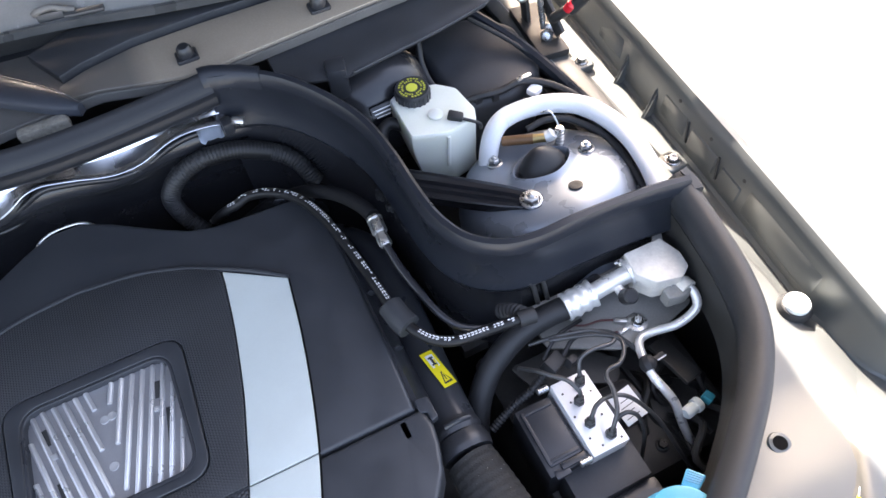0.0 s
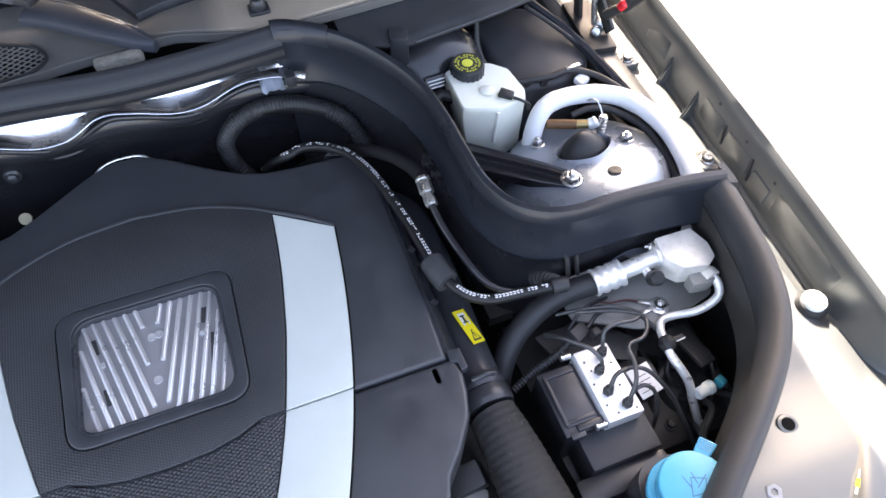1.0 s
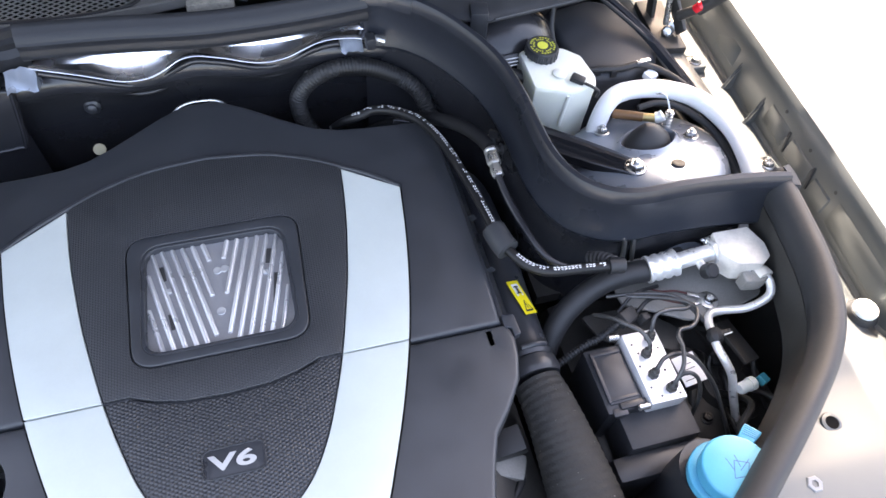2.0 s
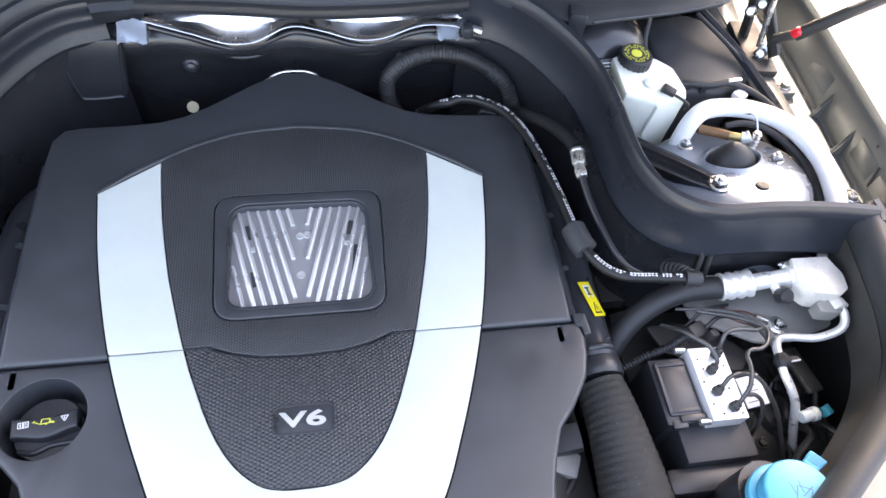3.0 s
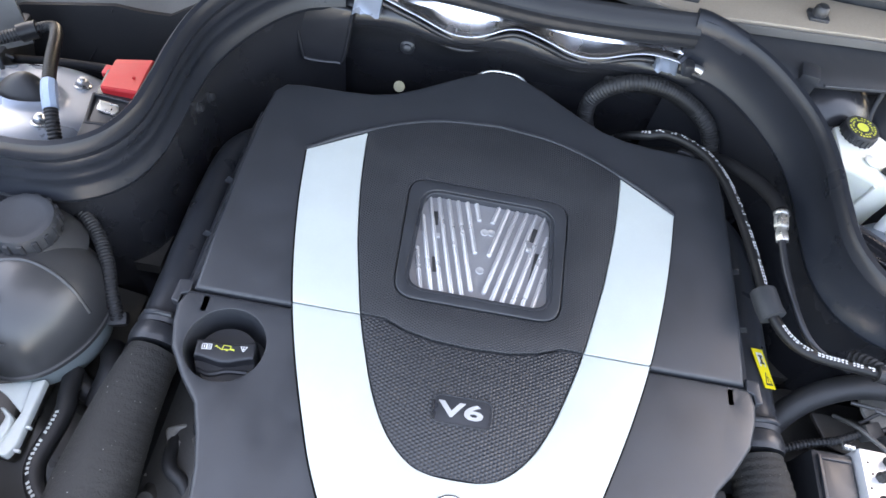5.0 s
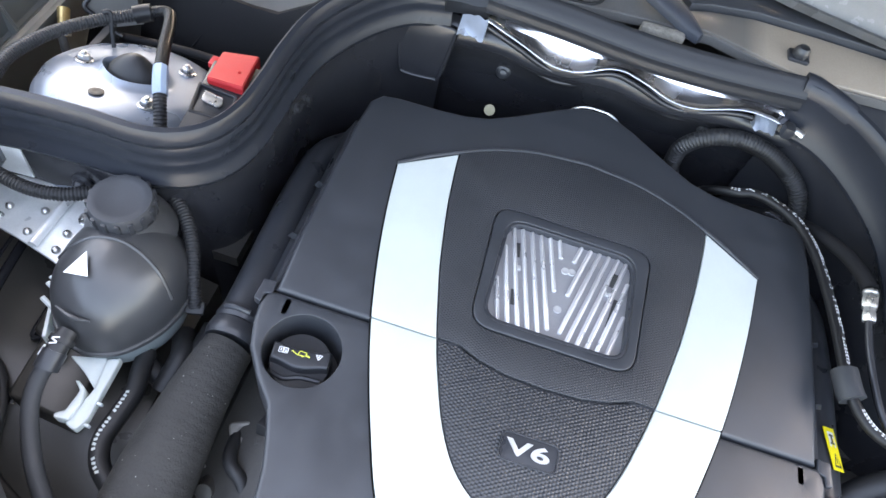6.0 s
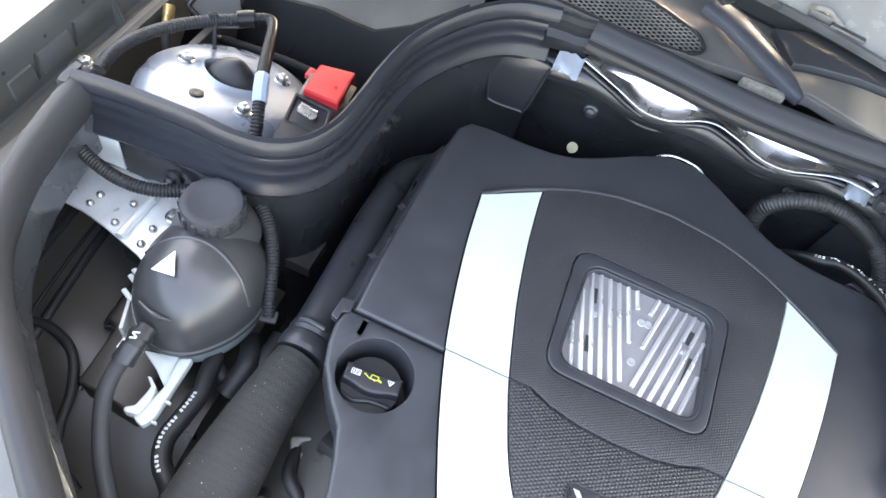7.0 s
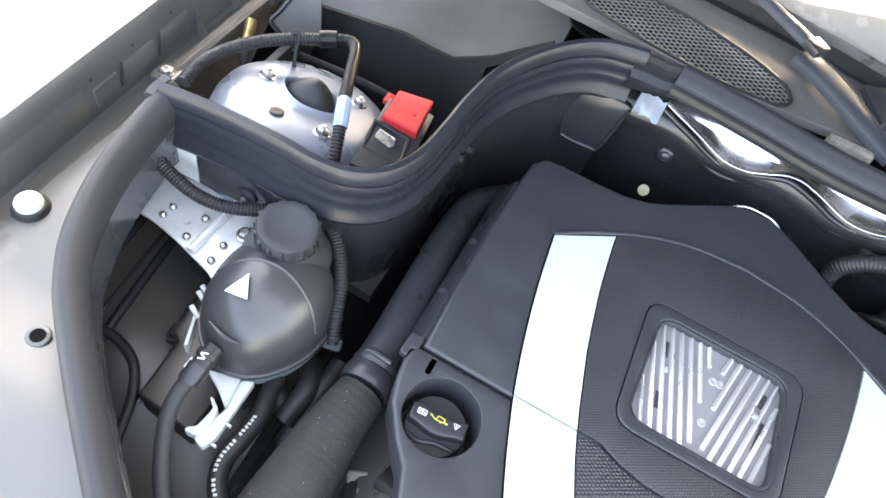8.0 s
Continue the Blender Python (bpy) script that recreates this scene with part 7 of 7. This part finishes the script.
part("blade_arm", sweep([(-0.047, 0.586, 0.994), (-0.10, 0.618, 0.996), (-0.16, 0.645, 1.001), (-0.28, 0.683, 1.012), (-0.45, 0.722, 1.022)], [(-0.011, -0.006), (-0.011, 0.002), (0.0, 0.004), (0.009, 0.002), (0.010, -0.006)], 6), "wiperarm", wp, sharp=75)
part("bright_edge", tube([p + Vector((0.0118, 0.0165, 0.0012)) * float(np.interp(i / (len(mid) - 1), (0, 0.3, 0.6, 0.85, 1), (1.05, 1, 0.86, 0.62, 0.28))) for i, p in enumerate(mid)][::4], 0.0010, 6, 4), "trim", wp)

ws = thing("windscreen", "raked windscreen glass under pale dust in full sun", "windscreen", (0, 0.66, 0.95), kind="structure")
WS = [(-0.75, 0.70), (-0.45, 0.675), (-0.25, 0.662), (-0.07, 0.652), (0.09, 0.630), (0.25, 0.588), (0.45, 0.56), (0.75, 0.60)]
bm = bmesh.new()
skin(bm, [[Vector((x, y, 0.985)), Vector((x, y + 0.30, 1.13)), Vector((x, y + 0.70, 1.33)), Vector((x, y + 0.70, 1.325)), Vector((x, y + 0.30, 1.125)), Vector((x, y, 0.980))] for x, y in WS])
part("glass", bm, "screen", ws)
bm = bmesh.new()
skin(bm, [[Vector((x, y + 0.02, 0.30)), Vector((x, y + 0.02, 0.982)), Vector((x, y + 0.30, 1.115)), Vector((x, y + 0.68, 1.305)), Vector((x, y + 0.68, 0.30))] for x, y in WS])
single("dashboard", bm, "insulation", "dark cabin front below the windscreen", "dashboard", kind="structure")
bm = sweep([(x, y - 0.004, 0.987) for x, y in WS], [(-0.003, -0.01), (-0.0035, 0.001), (0.0, 0.0025), (0.003, 0.001), (0.0035, -0.01)], 4)
part("lower_trim", bm, "trim", ws, "grey weathered trim strip")
tc = thing("trim_clip", "dull grey spring clip on the windscreen trim", "clip", (0.09, 0.645, 0.985))
part("body", box((0.088, 0.640, 0.992), (0.034, 0.016, 0.012), 0.003, rot(0, 0, -8)), "trim", tc)
part("loop", tube([(0.070, 0.640, 0.997), (0.078, 0.632, 1.004), (0.092, 0.632, 1.005), (0.104, 0.634, 0.998), (0.118, 0.632, 0.993)], 0.004, 10, 5), "lattice", tc)
part("leaf", box((0.128, 0.624, 0.991), (0.05, 0.010, 0.005), 0.002, rot(0, 0, -10)), "trim", tc)
part("scuttle", plate([(-0.75, 0.60), (-0.40, 0.60), (-0.25, 0.60), (0.05, 0.59), (0.35, 0.56), (0.75, 0.56), (0.75, 0.75), (-0.75, 0.75)], 0.935, 0.943, 0.0), "black", ws)

# ---- engine parts seen in the gaps ----
eng = thing("engine_block", "dark grimy engine and ancillaries below the cover", "engine", (0, 0.05, 0.36))
part("block", box((0, 0.05, 0.56), (0.52, 0.62, 0.36), 0.03), "dark", eng)
part("cylinder_head", box((-0.25, 0.05, 0.70), (0.10, 0.50, 0.12), 0.02, rot(0, -20, 0)), "dark", eng)
part("cylinder_head", box((0.25, 0.05, 0.70), (0.10, 0.50, 0.12), 0.02, rot(0, 20, 0)), "dark", eng)
random.seed(11)
for s in (1, -1):
    for k in range(9):
        x, y = s * random.uniform(0.235, 0.30), -0.10 - random.random() * 0.17
        kind = k % 3
        if kind == 0:
            bm = box((x, y, random.uniform(0.70, 0.77)), (random.uniform(0.02, 0.04), random.uniform(0.02, 0.035), 0.03), 0.004, rot(random.uniform(-25, 25), random.uniform(-25, 25), random.uniform(0, 90)))
            part("connector", bm, "hose", eng)
        elif kind == 1:
            bm = tube([(x, y, 0.71), (x + 0.02, y - 0.03, 0.75), (x - 0.01, y - 0.07, 0.74), (x + 0.01, y - 0.11, 0.69)], 0.005, 10, 6)
            part("hose", bm, "hose", eng)
        else:
            bm = lathe([(0, 0), (0.012, 0), (0.013, 0.004), (0.009, 0.012), (0.009, 0.02), (0, 0.021)], (x, y, 0.735), 16, rot(random.uniform(-40, 40), random.uniform(-40, 40), 0))
            part("fitting", bm, "dark", eng)
part("bracket", plate(rounded([(-0.305, -0.118), (-0.262, -0.100), (-0.248, -0.128), (-0.262, -0.150), (-0.292, -0.140)], 0.007, 3), 0.738, 0.752, 0.003, holes=[disc_poly(-0.284, -0.122, 0.006, 14)]), "grime", eng, "dull cast metal bracket")
hexbolt((-0.265, -0.128, 0.752), r=0.006, parent=eng, material="dark", stud=0.006)
part("hose", tube([(-0.295, -0.10, 0.73), (-0.285, -0.155, 0.758), (-0.262, -0.175, 0.755), (-0.245, -0.215, 0.735)], 0.0075, 12, 6), "hose", eng)
part("pipe", tube([(-0.31, -0.165, 0.735), (-0.283, -0.178, 0.748), (-0.262, -0.196, 0.746), (-0.25, -0.23, 0.73)], 0.003, 10, 6), "steel", eng)
part("bracket", box((0.272, -0.125, 0.750), (0.05, 0.030, 0.02), 0.006, rot(0, 0, -25)), "grime", eng)
part("wire_loom", tube([(-0.30, -0.16, 0.74), (-0.275, -0.19, 0.745), (-0.26, -0.24, 0.73)], 0.002, 8), "ochre", eng)
bm = box((0.44, -0.32, 0.55), (0.34, 0.20, 0.30), 0.02)
single("front_module", bm, "dark", "dark moulded front module of the engine bay", "module")
lm = thing("lower_module", "dark grimy subframe low in the bay", "module", (0.53, -0.03, 0.51))
part("body", box((0.53, -0.03, 0.61), (0.26, 0.24, 0.20), 0.03), "dark", lm)
for x in (0.565, 0.60, 0.635):
    part("rib", box((x, -0.04, 0.712), (0.006, 0.19, 0.012), 0.002, rot(0, 0, 6)), "dark", lm)
for x, y in ((0.55, -0.12), (0.64, -0.10), (0.61, 0.05)):
    hexbolt((x, y, 0.709), r=0.006, parent=lm, material="dark", stud=0.006)

# ---- small things low in the bay ----
random.seed(5)
for k in range(7):
    x, y = 0.555 + 0.085 * random.random(), -0.125 + 0.13 * random.random()
    z = random.uniform(0.715, 0.745)
    bm = tube([(x, y, z - 0.02), (x + random.uniform(-0.02, 0.02), y - 0.03, z + 0.01), (x + random.uniform(-0.03, 0.03), y - 0.06, z), (x + random.uniform(-0.03, 0.03), y - 0.10, z - 0.03)], random.uniform(0.003, 0.006), 8, 5)
    single("lower_cable", bm, "dark", "dusty dark cable low in the engine bay", "cable", "lower cables")
for x, y, z, a in ((0.61, -0.03, 0.735, 20), (0.585, -0.06, 0.735, -15), (0.63, -0.075, 0.725, 40), (0.545, 0.02, 0.74, 10)):
    bm = box((x, y, z), (0.022, 0.015, 0.016), 0.004, rot(10, 8, a))
    single("lower_connector", bm, "print_hose", "dusty dark plug connector low in the bay", "connector", "lower connectors")
hexbolt((0.535, -0.244, 0.8585), r=0.0085, label="dull steel bolt head on the fender shelf", group="shelf bolts", material="body_grey")
dc = thing("shelf_decal", "small white and yellow paper decal on the fender shelf", "decal", (0.620, -0.270, 0.866))
part("paper", box((0.6215, -0.2715, 0.8668), (0.026, 0.020, 0.0008), 0.0, rot(0, 0, 40)), "print", dc)
part("yellow_field", box((0.617, -0.268, 0.8674), (0.009, 0.011, 0.0008), 0.0, rot(0, 0, 40)), "yellow", dc)
